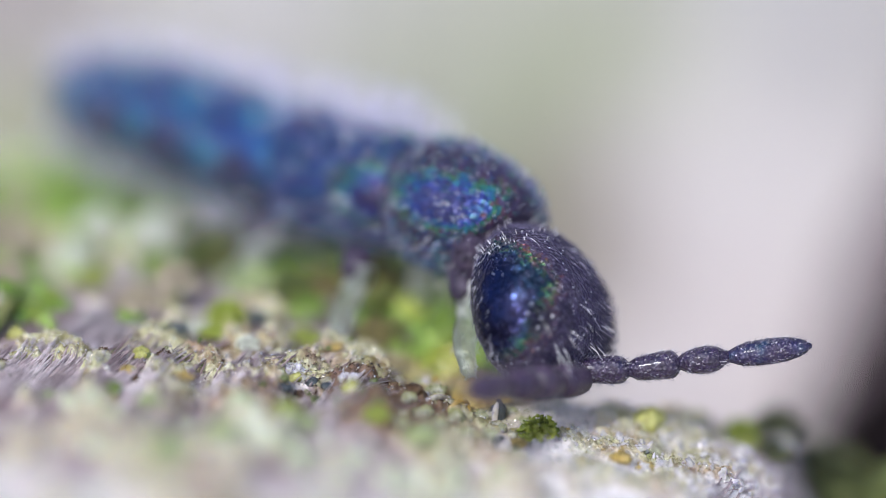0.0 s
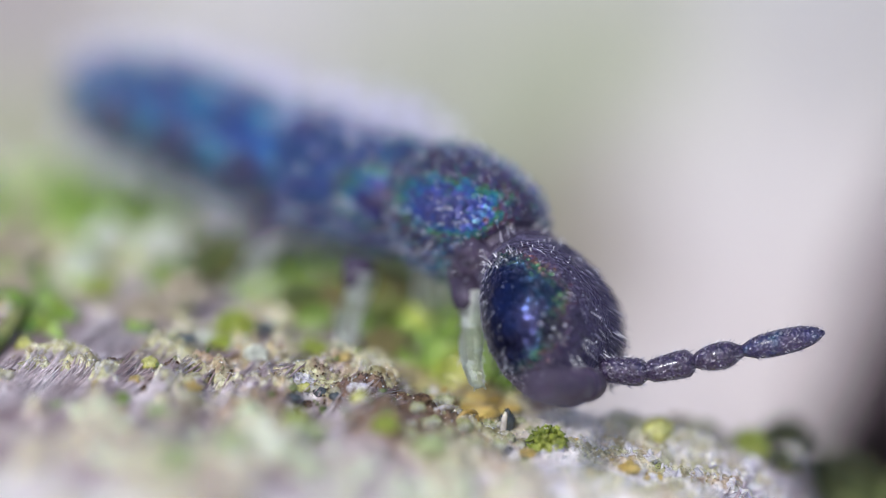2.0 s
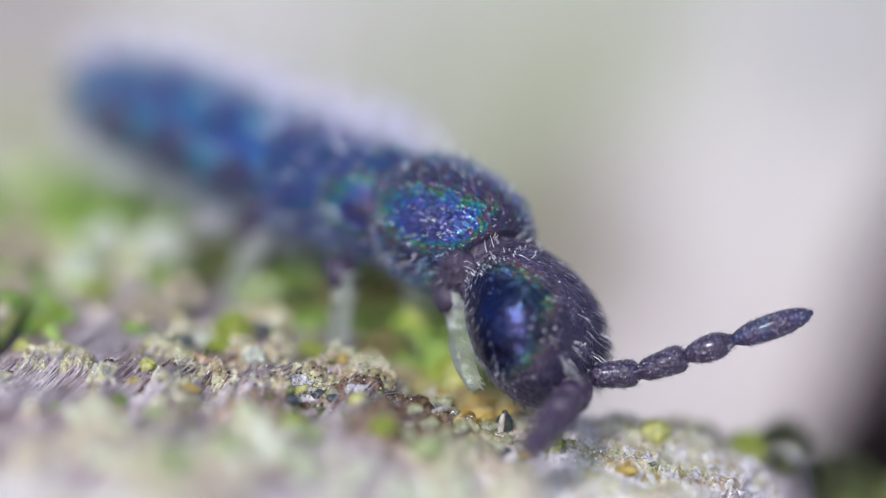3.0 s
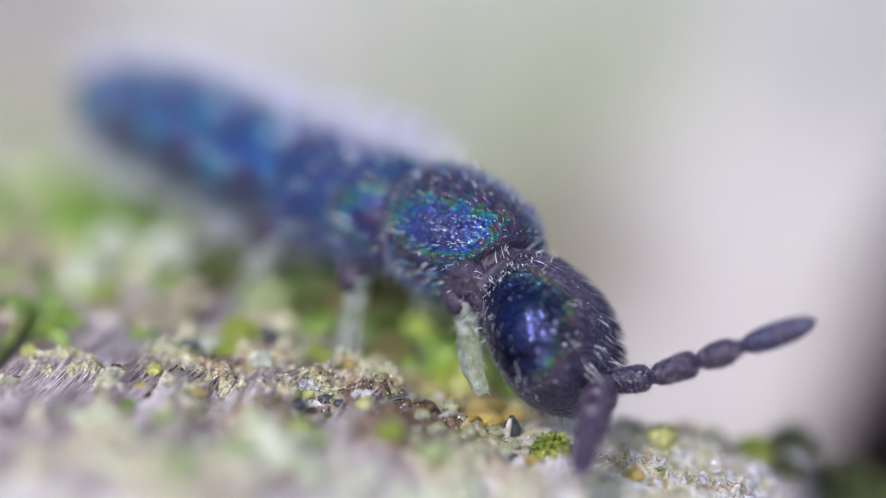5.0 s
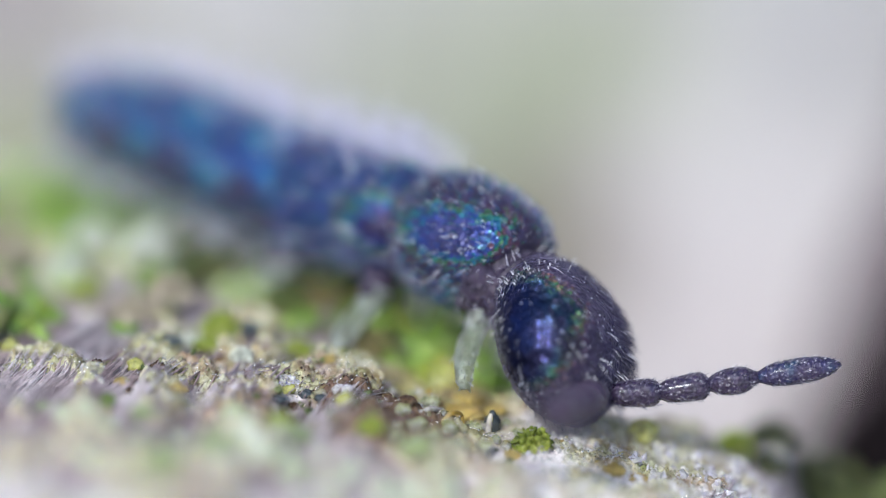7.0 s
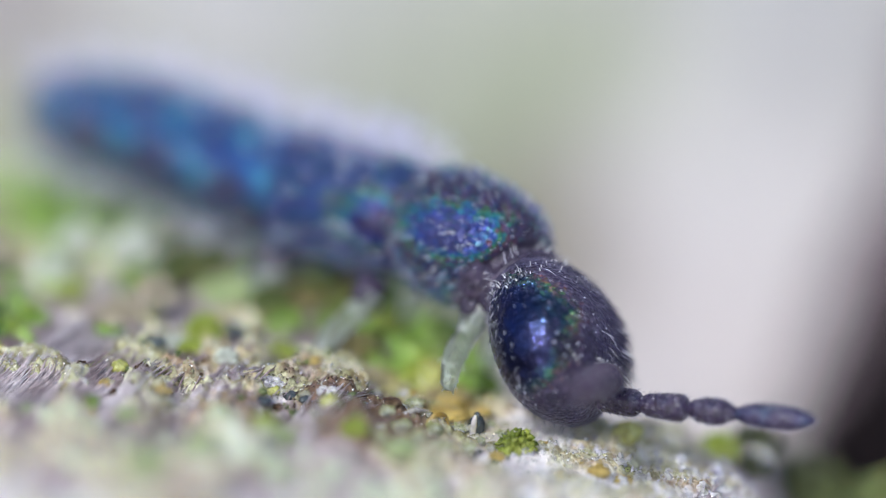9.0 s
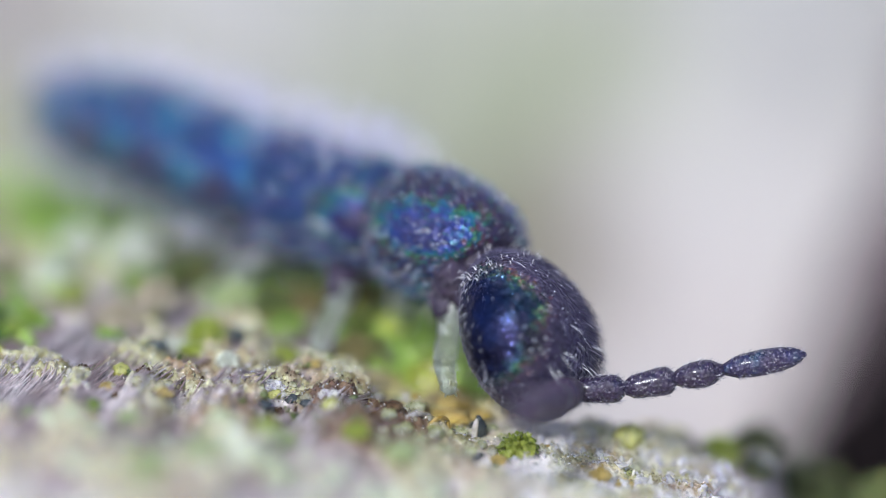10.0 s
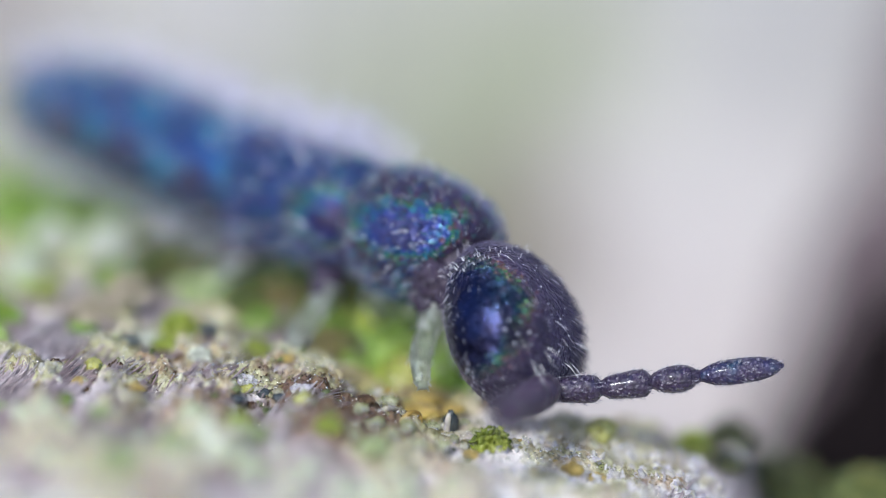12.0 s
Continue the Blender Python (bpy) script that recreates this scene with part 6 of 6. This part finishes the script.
        (11, mm(0.2975, 0.0000, 0.0057, -0.00, -1.47, -0.00)),
        (11.5, mm(0.2981, 0.0000, 0.0375, 0.00, -9.69, 0.00)),
        (12, mm(0.2991, -0.0000, 0.0208, 0.00, -5.36, -0.00))])
    walk(antenna_near[0], [
        (0, mm(0.2088, -0.3224, -0.3302, 10.01, -15.02, -120.53)),
        (0.5, mm(0.2122, -0.3221, -0.3295, 8.66, -16.63, -115.59)),
        (1, mm(0.1992, -0.3256, -0.3390, 7.38, -17.09, -116.56)),
        (1.5, mm(0.1945, -0.3324, -0.3285, 9.42, -15.06, -120.56)),
        (2, mm(0.2379, -0.3306, -0.3236, 5.87, -18.00, -105.92)),
        (2.5, mm(0.2326, -0.3131, -0.3339, 4.15, -11.09, -104.78)),
        (4.5, mm(0.2672, -0.2659, -0.3213, 3.87, 2.56, -95.56)),
        (5, mm(0.2742, -0.2625, -0.3120, 2.85, 2.46, -95.98)),
        (5.5, mm(0.2277, -0.2756, -0.3479, -1.35, -1.19, -97.47)),
        (5.7, mm(0.2322, -0.2811, -0.3396, -1.05, -0.65, -97.41)),
        (5.8, mm(0.2247, -0.2767, -0.3157, 3.04, 1.64, -104.56)),
        (5.9, mm(0.2655, -0.2745, -0.2980, 3.71, 7.81, -101.59)),
        (6, mm(0.2718, -0.2893, -0.3270, 3.13, 8.00, -106.84)),
        (6.1, mm(0.2713, -0.2894, -0.3214, 3.48, -3.54, -100.23)),
        (6.2, mm(0.2639, -0.2904, -0.3184, 3.20, -9.32, -96.70)),
        (6.3, mm(0.2517, -0.2896, -0.3104, 0.78, -14.68, -99.95)),
        (6.5, mm(0.2357, -0.2904, -0.3008, 1.34, -16.78, -101.32)),
        (7, mm(0.2120, -0.3058, -0.3139, 0.60, -16.16, -100.57)),
        (7.5, mm(0.2864, -0.3081, -0.3203, -1.63, -16.94, -96.05)),
        (7.7, mm(0.2821, -0.3129, -0.3043, 1.51, -17.37, -97.43)),
        (9.3, mm(0.2321, -0.3050, -0.2825, -0.81, -17.62, -97.55)),
        (9.5, mm(0.1948, -0.3167, -0.3147, -0.41, -17.22, -103.00)),
        (10, mm(0.2263, -0.3235, -0.3040, 3.08, -15.00, -102.69)),
        (10.5, mm(0.2301, -0.3235, -0.3039, 3.30, -14.21, -102.64)),
        (11, mm(0.2152, -0.2938, -0.3103, 2.53, -15.82, -102.00)),
        (11.5, mm(0.2230, -0.3139, -0.3070, 1.22, -16.07, -101.32)),
        (12, mm(0.2072, -0.3261, -0.3111, 0.10, -14.13, -102.22))])
    walk(antenna_near[1], [
        (0, mm(0.0775, 0.0000, -0.0000, 0.00, 0.00, -0.00)),
        (0.5, mm(0.0775, 0.0000, -0.0000, 0.00, -0.00, 0.00)),
        (1, mm(0.0775, 0.0000, -0.0000, 0.00, -0.00, 0.00)),
        (1.5, mm(0.0775, 0.0000, -0.0000, 0.00, -0.00, 0.00)),
        (2, mm(0.0775, 0.0000, 0.0000, -0.00, -0.00, -0.00)),
        (2.5, mm(0.0775, 0.0000, -0.0000, 0.00, -0.00, 0.00)),
        (4.5, mm(0.0775, 0.0000, -0.0000, -0.00, -0.00, -0.00)),
        (5, mm(0.0775, -0.0000, 0.0000, -0.00, -0.00, 0.00)),
        (5.5, mm(0.0775, 0.0000, 0.0000, 0.00, -0.00, -0.00)),
        (5.7, mm(0.0775, 0.0000, 0.0000, 0.00, -0.00, -0.00)),
        (5.8, mm(0.0775, 0.0000, 0.0000, -0.00, -0.00, 0.00)),
        (5.9, mm(0.0775, 0.0000, 0.0000, -0.00, -0.00, 0.00)),
        (6, mm(0.0775, 0.0000, 0.0000, -0.00, -0.00, 0.00)),
        (6.1, mm(0.0775, 0.0000, 0.0000, -0.00, -0.00, 0.00)),
        (6.2, mm(0.0775, 0.0000, 0.0000, -0.00, -0.00, 0.00)),
        (6.3, mm(0.0775, -0.0000, -0.0000, -0.00, 0.00, 0.00)),
        (6.5, mm(0.0775, -0.0000, -0.0000, -0.00, 0.00, 0.00)),
        (7, mm(0.0775, 0.0000, 0.0000, 0.00, -0.00, 0.00)),
        (7.5, mm(0.0775, 0.0000, -0.0000, 0.00, -0.00, 0.00)),
        (7.7, mm(0.0775, 0.0000, 0.0000, 0.00, -0.00, -0.00)),
        (9.3, mm(0.0775, 0.0000, 0.0000, 0.00, -0.00, 0.00)),
        (9.5, mm(0.0775, 0.0000, -0.0000, 0.00, 0.00, -0.00)),
        (10, mm(0.0775, 0.0000, -0.0000, 0.00, -0.00, 0.00)),
        (10.5, mm(0.0775, 0.0000, -0.0000, -0.00, 0.00, 0.00)),
        (11, mm(0.0775, -0.0000, 0.0000, 0.00, 0.00, 0.00)),
        (11.5, mm(0.0775, -0.0000, -0.0000, 0.00, -0.00, -0.00)),
        (12, mm(0.0775, -0.0000, 0.0000, 0.00, -0.00, -0.00))])
    walk(antenna_near[2], [
        (0, mm(0.1875, -0.0000, 0.0000, 0.00, 0.00, -0.00)),
        (0.5, mm(0.1875, 0.0000, 0.0000, 0.00, -0.00, 0.00)),
        (1, mm(0.1875, 0.0000, -0.0000, 0.00, -0.00, 0.00)),
        (1.5, mm(0.1875, -0.0000, 0.0000, 0.00, -0.00, 0.00)),
        (2, mm(0.1875, 0.0000, -0.0000, -0.00, -0.00, -0.00)),
        (2.5, mm(0.1875, 0.0000, -0.0000, 0.00, -0.00, 0.00)),
        (4.5, mm(0.1875, 0.0000, 0.0000, -0.00, -0.00, -0.00)),
        (5, mm(0.1875, 0.0000, 0.0000, -0.00, -0.00, 0.00)),
        (5.5, mm(0.1875, 0.0000, 0.0000, 0.00, -0.00, -0.00)),
        (5.7, mm(0.1875, 0.0000, 0.0000, 0.00, -0.00, -0.00)),
        (5.8, mm(0.1875, -0.0000, -0.0000, -0.00, -0.00, 0.00)),
        (5.9, mm(0.1875, -0.0000, -0.0000, -0.00, -0.00, 0.00)),
        (6, mm(0.1875, -0.0000, -0.0000, -0.00, -0.00, 0.00)),
        (6.1, mm(0.1875, -0.0000, -0.0000, -0.00, -0.00, 0.00)),
        (6.2, mm(0.1875, -0.0000, -0.0000, -0.00, -0.00, 0.00)),
        (6.3, mm(0.1875, 0.0000, -0.0000, -0.00, 0.00, 0.00)),
        (6.5, mm(0.1875, 0.0000, -0.0000, -0.00, 0.00, 0.00)),
        (7, mm(0.1875, 0.0000, 0.0000, 0.00, -0.00, 0.00)),
        (7.5, mm(0.1875, -0.0000, 0.0000, 0.00, -0.00, 0.00)),
        (7.7, mm(0.1875, 0.0000, -0.0000, 0.00, -0.00, -0.00)),
        (9.3, mm(0.1875, 0.0000, 0.0000, 0.00, -0.00, 0.00)),
        (9.5, mm(0.1875, 0.0000, -0.0000, 0.00, 0.00, -0.00)),
        (10, mm(0.1875, 0.0000, 0.0000, 0.00, -0.00, 0.00)),
        (10.5, mm(0.1875, -0.0000, 0.0000, -0.00, 0.00, 0.00)),
        (11, mm(0.1875, -0.0000, 0.0000, 0.00, 0.00, 0.00)),
        (11.5, mm(0.1875, 0.0000, 0.0000, 0.00, -0.00, -0.00)),
        (12, mm(0.1875, 0.0000, 0.0000, 0.00, -0.00, -0.00))])
    walk(antenna_near[3], [
        (0, mm(0.3000, -0.0000, -0.0000, 0.00, 0.00, -0.00)),
        (0.5, mm(0.3000, 0.0000, -0.0000, 0.00, -0.00, 0.00)),
        (1, mm(0.3000, 0.0000, 0.0000, 0.00, -0.00, 0.00)),
        (1.5, mm(0.3000, 0.0000, 0.0000, 0.00, -0.00, 0.00)),
        (2, mm(0.3000, 0.0000, -0.0000, -0.00, -0.00, -0.00)),
        (2.5, mm(0.3000, 0.0000, 0.0000, 0.00, -0.00, 0.00)),
        (4.5, mm(0.3000, 0.0000, 0.0000, -0.00, -0.00, -0.00)),
        (5, mm(0.3000, 0.0000, 0.0000, -0.00, -0.00, 0.00)),
        (5.5, mm(0.3000, 0.0000, 0.0000, 0.00, -0.00, -0.00)),
        (5.7, mm(0.3000, 0.0000, 0.0000, 0.00, -0.00, -0.00)),
        (5.8, mm(0.3000, -0.0000, 0.0000, -0.00, -0.00, 0.00)),
        (5.9, mm(0.3000, -0.0000, 0.0000, -0.00, -0.00, 0.00)),
        (6, mm(0.3000, -0.0000, 0.0000, -0.00, -0.00, 0.00)),
        (6.1, mm(0.3000, -0.0000, 0.0000, -0.00, -0.00, 0.00)),
        (6.2, mm(0.3000, -0.0000, 0.0000, -0.00, -0.00, 0.00)),
        (6.3, mm(0.3000, 0.0000, -0.0000, -0.00, 0.00, 0.00)),
        (6.5, mm(0.3000, 0.0000, -0.0000, -0.00, 0.00, 0.00)),
        (7, mm(0.3000, 0.0000, 0.0000, 0.00, -0.00, 0.00)),
        (7.5, mm(0.3000, -0.0000, 0.0000, 0.00, -0.00, 0.00)),
        (7.7, mm(0.3000, -0.0000, 0.0000, 0.00, -0.00, -0.00)),
        (9.3, mm(0.3000, 0.0000, 0.0000, 0.00, -0.00, 0.00)),
        (9.5, mm(0.3000, 0.0000, -0.0000, 0.00, 0.00, -0.00)),
        (10, mm(0.3000, 0.0000, 0.0000, 0.00, -0.00, 0.00)),
        (10.5, mm(0.3000, 0.0000, -0.0000, -0.00, 0.00, 0.00)),
        (11, mm(0.3000, -0.0000, -0.0000, 0.00, 0.00, 0.00)),
        (11.5, mm(0.3000, 0.0000, -0.0000, 0.00, -0.00, -0.00)),
        (12, mm(0.3000, 0.0000, -0.0000, 0.00, -0.00, -0.00))])
    walk(legs[0], [
        (0, mm(-0.0236, -0.2738, -0.3428, -5.45, -43.74, 95.21)),
        (0.5, mm(-0.0277, -0.2738, -0.3429, -3.95, -43.81, 93.78)),
        (1, mm(-0.0443, -0.2751, -0.3466, 2.08, -44.28, 88.01)),
        (1.5, mm(-0.0379, -0.2752, -0.3467, -0.23, -44.32, 90.22)),
        (2, mm(-0.0069, -0.2777, -0.3535, -11.06, -44.57, 100.69)),
        (2.5, mm(0.0166, -0.2548, -0.3491, -20.96, -46.58, 110.84)),
        (4.5, mm(0.0143, -0.2130, -0.3512, -25.95, -55.09, 117.16)),
        (5, mm(0.0149, -0.2106, -0.3446, -26.79, -54.43, 118.00)),
        (5.5, mm(-0.0316, -0.2158, -0.3589, -3.61, -58.59, 93.77)),
        (6, mm(-0.0332, -0.2264, -0.3297, -2.58, -51.08, 92.59)),
        (6.5, mm(-0.0589, -0.2296, -0.3093, 9.94, -45.58, 80.33)),
        (7, mm(-0.0705, -0.2397, -0.3077, 14.54, -42.46, 76.13)),
        (7.5, mm(-0.0536, -0.2422, -0.3145, 6.80, -44.13, 83.47)),
        (7.7, mm(-0.0476, -0.2538, -0.3172, 3.85, -42.44, 86.37)),
        (9.3, mm(-0.1041, -0.2616, -0.3093, 25.26, -36.87, 66.59)),
        (9.5, mm(-0.0772, -0.2640, -0.3159, 15.22, -39.41, 75.88)),
        (10, mm(-0.0324, -0.2665, -0.3230, -2.42, -41.28, 92.26)),
        (10.5, mm(-0.0261, -0.2669, -0.3240, -4.84, -41.35, 94.53)),
        (11, mm(-0.0637, -0.2652, -0.3193, 9.92, -40.41, 80.78)),
        (11.5, mm(-0.0628, -0.2620, -0.3106, 9.90, -39.10, 80.91)),
        (12, mm(-0.0618, -0.2623, -0.3113, 9.47, -39.24, 81.30))])
    walk(legs[1], [
        (0, mm(-0.3173, -0.0767, -0.3569, 16.69, -51.52, 73.00)),
        (0.5, mm(-0.3216, -0.0770, -0.3579, 18.40, -51.33, 71.24)),
        (1, mm(-0.3363, -0.0753, -0.3531, 24.54, -49.66, 64.99)),
        (1.5, mm(-0.3309, -0.0769, -0.3575, 22.13, -50.59, 67.41)),
        (2, mm(-0.3010, -0.0815, -0.3700, 9.24, -53.49, 80.54)),
        (2.5, mm(-0.2762, -0.0561, -0.3587, -1.96, -57.98, 92.04)),
        (4.5, mm(-0.2809, -0.0188, -0.3734, 0.88, -70.00, 89.06)),
        (5, mm(-0.2793, -0.0145, -0.3616, -0.44, -70.00, 90.47)),
        (5.5, mm(-0.3209, -0.0120, -0.3546, 32.98, -65.94, 54.60)),
        (6, mm(-0.3236, -0.0241, -0.3292, 30.21, -58.30, 57.92)),
        (6.5, mm(-0.3498, -0.0281, -0.3111, 41.22, -48.57, 46.55)),
        (7, mm(-0.3609, -0.0373, -0.3072, 42.63, -43.83, 45.72)),
        (7.5, mm(-0.3432, -0.0386, -0.3108, 35.69, -47.47, 53.12)),
        (7.7, mm(-0.3403, -0.0549, -0.3263, 30.30, -48.02, 59.03)),
        (9.3, mm(-0.3940, -0.0586, -0.3071, 46.94, -35.76, 42.43)),
        (9.5, mm(-0.3652, -0.0583, -0.3065, 39.36, -39.44, 50.67)),
        (10, mm(-0.3247, -0.0672, -0.3309, 21.57, -48.02, 68.33)),
        (10.5, mm(-0.3187, -0.0680, -0.3331, 18.78, -48.79, 71.12)),
        (11, mm(-0.3558, -0.0654, -0.3258, 34.02, -44.01, 55.67)),
        (11.5, mm(-0.3536, -0.0603, -0.3118, 34.88, -41.93, 55.17)),
        (12, mm(-0.3508, -0.0580, -0.3056, 34.63, -41.14, 55.64))])
    walk(legs[2], [
        (0, mm(-0.5773, 0.1949, -0.3710, 37.39, -49.12, 50.91)),
        (0.5, mm(-0.5818, 0.1942, -0.3727, 38.45, -48.77, 49.74)),
        (1, mm(-0.5941, 0.1987, -0.3606, 42.66, -45.78, 45.31)),
        (1.5, mm(-0.5899, 0.1957, -0.3686, 40.89, -47.31, 47.14)),
        (2, mm(-0.5617, 0.1893, -0.3863, 31.49, -52.38, 57.09)),
        (2.5, mm(-0.5349, 0.2169, -0.3689, 27.33, -57.82, 61.11)),
        (4.5, mm(-0.5431, 0.2501, -0.3947, 41.38, -66.47, 45.35)),
        (5, mm(-0.5401, 0.2561, -0.3783, 42.75, -66.24, 43.83)),
        (5.5, mm(-0.5750, 0.2655, -0.3524, 57.52, -56.35, 26.31)),
        (6, mm(-0.5790, 0.2522, -0.3305, 53.41, -49.58, 31.46)),
        (6.5, mm(-0.6060, 0.2474, -0.3143, 57.15, -39.97, 27.31)),
        (7, mm(-0.6163, 0.2389, -0.3085, 56.88, -36.03, 28.38)),
        (7.5, mm(-0.5975, 0.2386, -0.3092, 53.75, -39.33, 32.28)),
        (7.7, mm(-0.5988, 0.2182, -0.3361, 48.45, -42.88, 38.67)),
        (9.3, mm(-0.6488, 0.2182, -0.3068, 57.40, -29.75, 29.21)),
        (9.5, mm(-0.6174, 0.2208, -0.2999, 53.94, -32.12, 33.87)),
        (10, mm(-0.5829, 0.2063, -0.3397, 42.04, -44.34, 46.32)),
        (10.5, mm(-0.5773, 0.2051, -0.3428, 40.18, -45.57, 48.30)),
        (11, mm(-0.6135, 0.2086, -0.3331, 49.52, -39.13, 38.10)),
        (11.5, mm(-0.6096, 0.2154, -0.3146, 50.86, -36.25, 37.03)),
        (12, mm(-0.6044, 0.2199, -0.3022, 51.37, -34.42, 36.87))])
    walk(legs[3], [
        (0, mm(0.0662, 0.0290, -0.4174, -7.65, -77.86, 98.07)),
        (0.5, mm(0.0620, 0.0291, -0.4172, -2.61, -77.97, 92.75)),
        (1, mm(0.0464, 0.0268, -0.4234, 15.01, -77.28, 74.15)),
        (1.5, mm(0.0523, 0.0272, -0.4223, 8.63, -77.64, 80.89)),
        (2, mm(0.0826, 0.0254, -0.4273, -23.72, -76.36, 115.11)),
        (2.5, mm(0.1069, 0.0475, -0.4251, -57.09, -76.15, 150.59)),
        (4.5, mm(0.1030, 0.0907, -0.4233, -106.50, -77.97, -158.89)),
        (5, mm(0.1043, 0.0925, -0.4183, -107.63, -77.21, -157.44)),
        (5.5, mm(0.0603, 0.0849, -0.4392, -177.45, -87.33, -92.50)),
        (6, mm(0.0582, 0.0747, -0.4088, 112.23, -89.51, -22.40)),
        (6.5, mm(0.0323, 0.0718, -0.3876, 82.26, -81.36, 4.69)),
        (7, mm(0.0209, 0.0614, -0.3868, 68.19, -77.26, 17.95)),
        (7.5, mm(0.0381, 0.0586, -0.3946, 52.49, -81.97, 35.46)),
        (7.7, mm(0.0427, 0.0484, -0.3933, 32.23, -80.67, 56.30)),
        (9.3, mm(-0.0125, 0.0393, -0.3890, 58.97, -66.34, 25.63)),
        (9.5, mm(0.0151, 0.0361, -0.3978, 46.46, -73.01, 40.30)),
        (10, mm(0.0581, 0.0355, -0.3994, 2.34, -78.74, 87.54)),
        (10.5, mm(0.0643, 0.0353, -0.4000, -6.25, -78.65, 96.58)),
        (11, mm(0.0270, 0.0367, -0.3962, 38.91, -75.36, 48.65)),
        (11.5, mm(0.0284, 0.0393, -0.3891, 39.65, -75.66, 47.90)),
        (12, mm(0.0302, 0.0382, -0.3920, 37.37, -75.98, 50.36))])
    walk(legs[4], [
        (0, mm(-0.1165, 0.2136, -0.3779, -51.11, -79.44, 143.64)),
        (0.5, mm(-0.1210, 0.2135, -0.3783, -45.80, -80.60, 137.88)),
        (1, mm(-0.1335, 0.2131, -0.3793, -22.52, -83.01, 113.35)),
        (1.5, mm(-0.1291, 0.2126, -0.3808, -31.39, -82.24, 122.63)),
        (2, mm(-0.1009, 0.2095, -0.3894, -57.19, -75.42, 150.85)),
        (2.5, mm(-0.0741, 0.2331, -0.3828, -83.18, -68.66, -179.21)),
        (4.5, mm(-0.0825, 0.2735, -0.3889, -115.69, -68.04, -145.10)),
        (5, mm(-0.0794, 0.2765, -0.3806, -114.99, -65.87, -144.60)),
        (5.5, mm(-0.1152, 0.2736, -0.3884, -143.08, -74.60, -122.55)),
        (6, mm(-0.1189, 0.2626, -0.3604, -138.85, -75.83, -126.87)),
        (6.5, mm(-0.1457, 0.2592, -0.3406, 170.64, -78.22, -81.53)),
        (7, mm(-0.1562, 0.2493, -0.3383, 136.88, -80.09, -49.78)),
        (7.5, mm(-0.1376, 0.2472, -0.3442, -164.16, -83.40, -105.09)),
        (7.7, mm(-0.1381, 0.2342, -0.3507, -118.24, -88.33, -151.22)),
        (9.3, mm(-0.1889, 0.2276, -0.3395, 77.77, -69.90, 5.54)),
        (9.5, mm(-0.1583, 0.2260, -0.3440, 67.10, -82.47, 20.54)),
        (10, mm(-0.1222, 0.2215, -0.3562, -58.88, -81.38, 151.29)),
        (10.5, mm(-0.1166, 0.2211, -0.3575, -63.03, -79.45, 156.09)),
        (11, mm(-0.1528, 0.2231, -0.3520, 49.22, -84.20, 39.32)),
        (11.5, mm(-0.1493, 0.2268, -0.3417, 53.71, -85.93, 35.16)),
        (12, mm(-0.1448, 0.2273, -0.3404, 31.78, -87.45, 57.76))])
    walk(legs[5], [
        (0, mm(-0.3704, 0.4556, -0.3857, 0.33, -80.31, 89.66)),
        (0.5, mm(-0.3751, 0.4552, -0.3868, 9.36, -80.10, 80.19)),
        (1, mm(-0.3852, 0.4574, -0.3806, 28.23, -79.28, 60.35)),
        (1.5, mm(-0.3821, 0.4556, -0.3857, 21.79, -79.50, 67.13)),
        (2, mm(-0.3555, 0.4506, -0.3992, -22.76, -78.53, 113.96)),
        (2.5, mm(-0.3268, 0.4765, -0.3867, -75.57, -75.17, 170.44)),
        (4.5, mm(-0.3385, 0.5129, -0.4037, -127.98, -76.79, -137.45)),
        (5, mm(-0.3340, 0.5175, -0.3909, -127.14, -73.81, -136.98)),
        (5.5, mm(-0.3635, 0.5214, -0.3803, -168.61, -76.57, -100.13)),
        (6, mm(-0.3684, 0.5091, -0.3556, -175.65, -79.36, -93.98)),
        (6.5, mm(-0.3960, 0.5049, -0.3378, 123.46, -74.13, -39.39)),
        (7, mm(-0.4057, 0.4958, -0.3335, 101.38, -71.65, -18.75)),
        (7.5, mm(-0.3861, 0.4947, -0.3366, 121.18, -80.56, -34.48)),
        (7.7, mm(-0.3906, 0.4777, -0.3542, 70.42, -80.95, 16.68)),
        (9.3, mm(-0.4378, 0.4747, -0.3332, 73.02, -58.81, 7.66)),
        (9.5, mm(-0.4047, 0.4753, -0.3315, 70.80, -72.24, 13.80)),
        (10, mm(-0.3744, 0.4654, -0.3587, 12.39, -82.23, 77.11)),
        (10.5, mm(-0.3691, 0.4645, -0.3610, -3.26, -82.20, 93.39)),
        (11, mm(-0.4046, 0.4674, -0.3532, 60.33, -74.00, 25.50)),
        (11.5, mm(-0.3994, 0.4728, -0.3384, 65.14, -75.16, 20.62)),
        (12, mm(-0.3926, 0.4754, -0.3311, 65.94, -77.82, 20.46))])


motions()
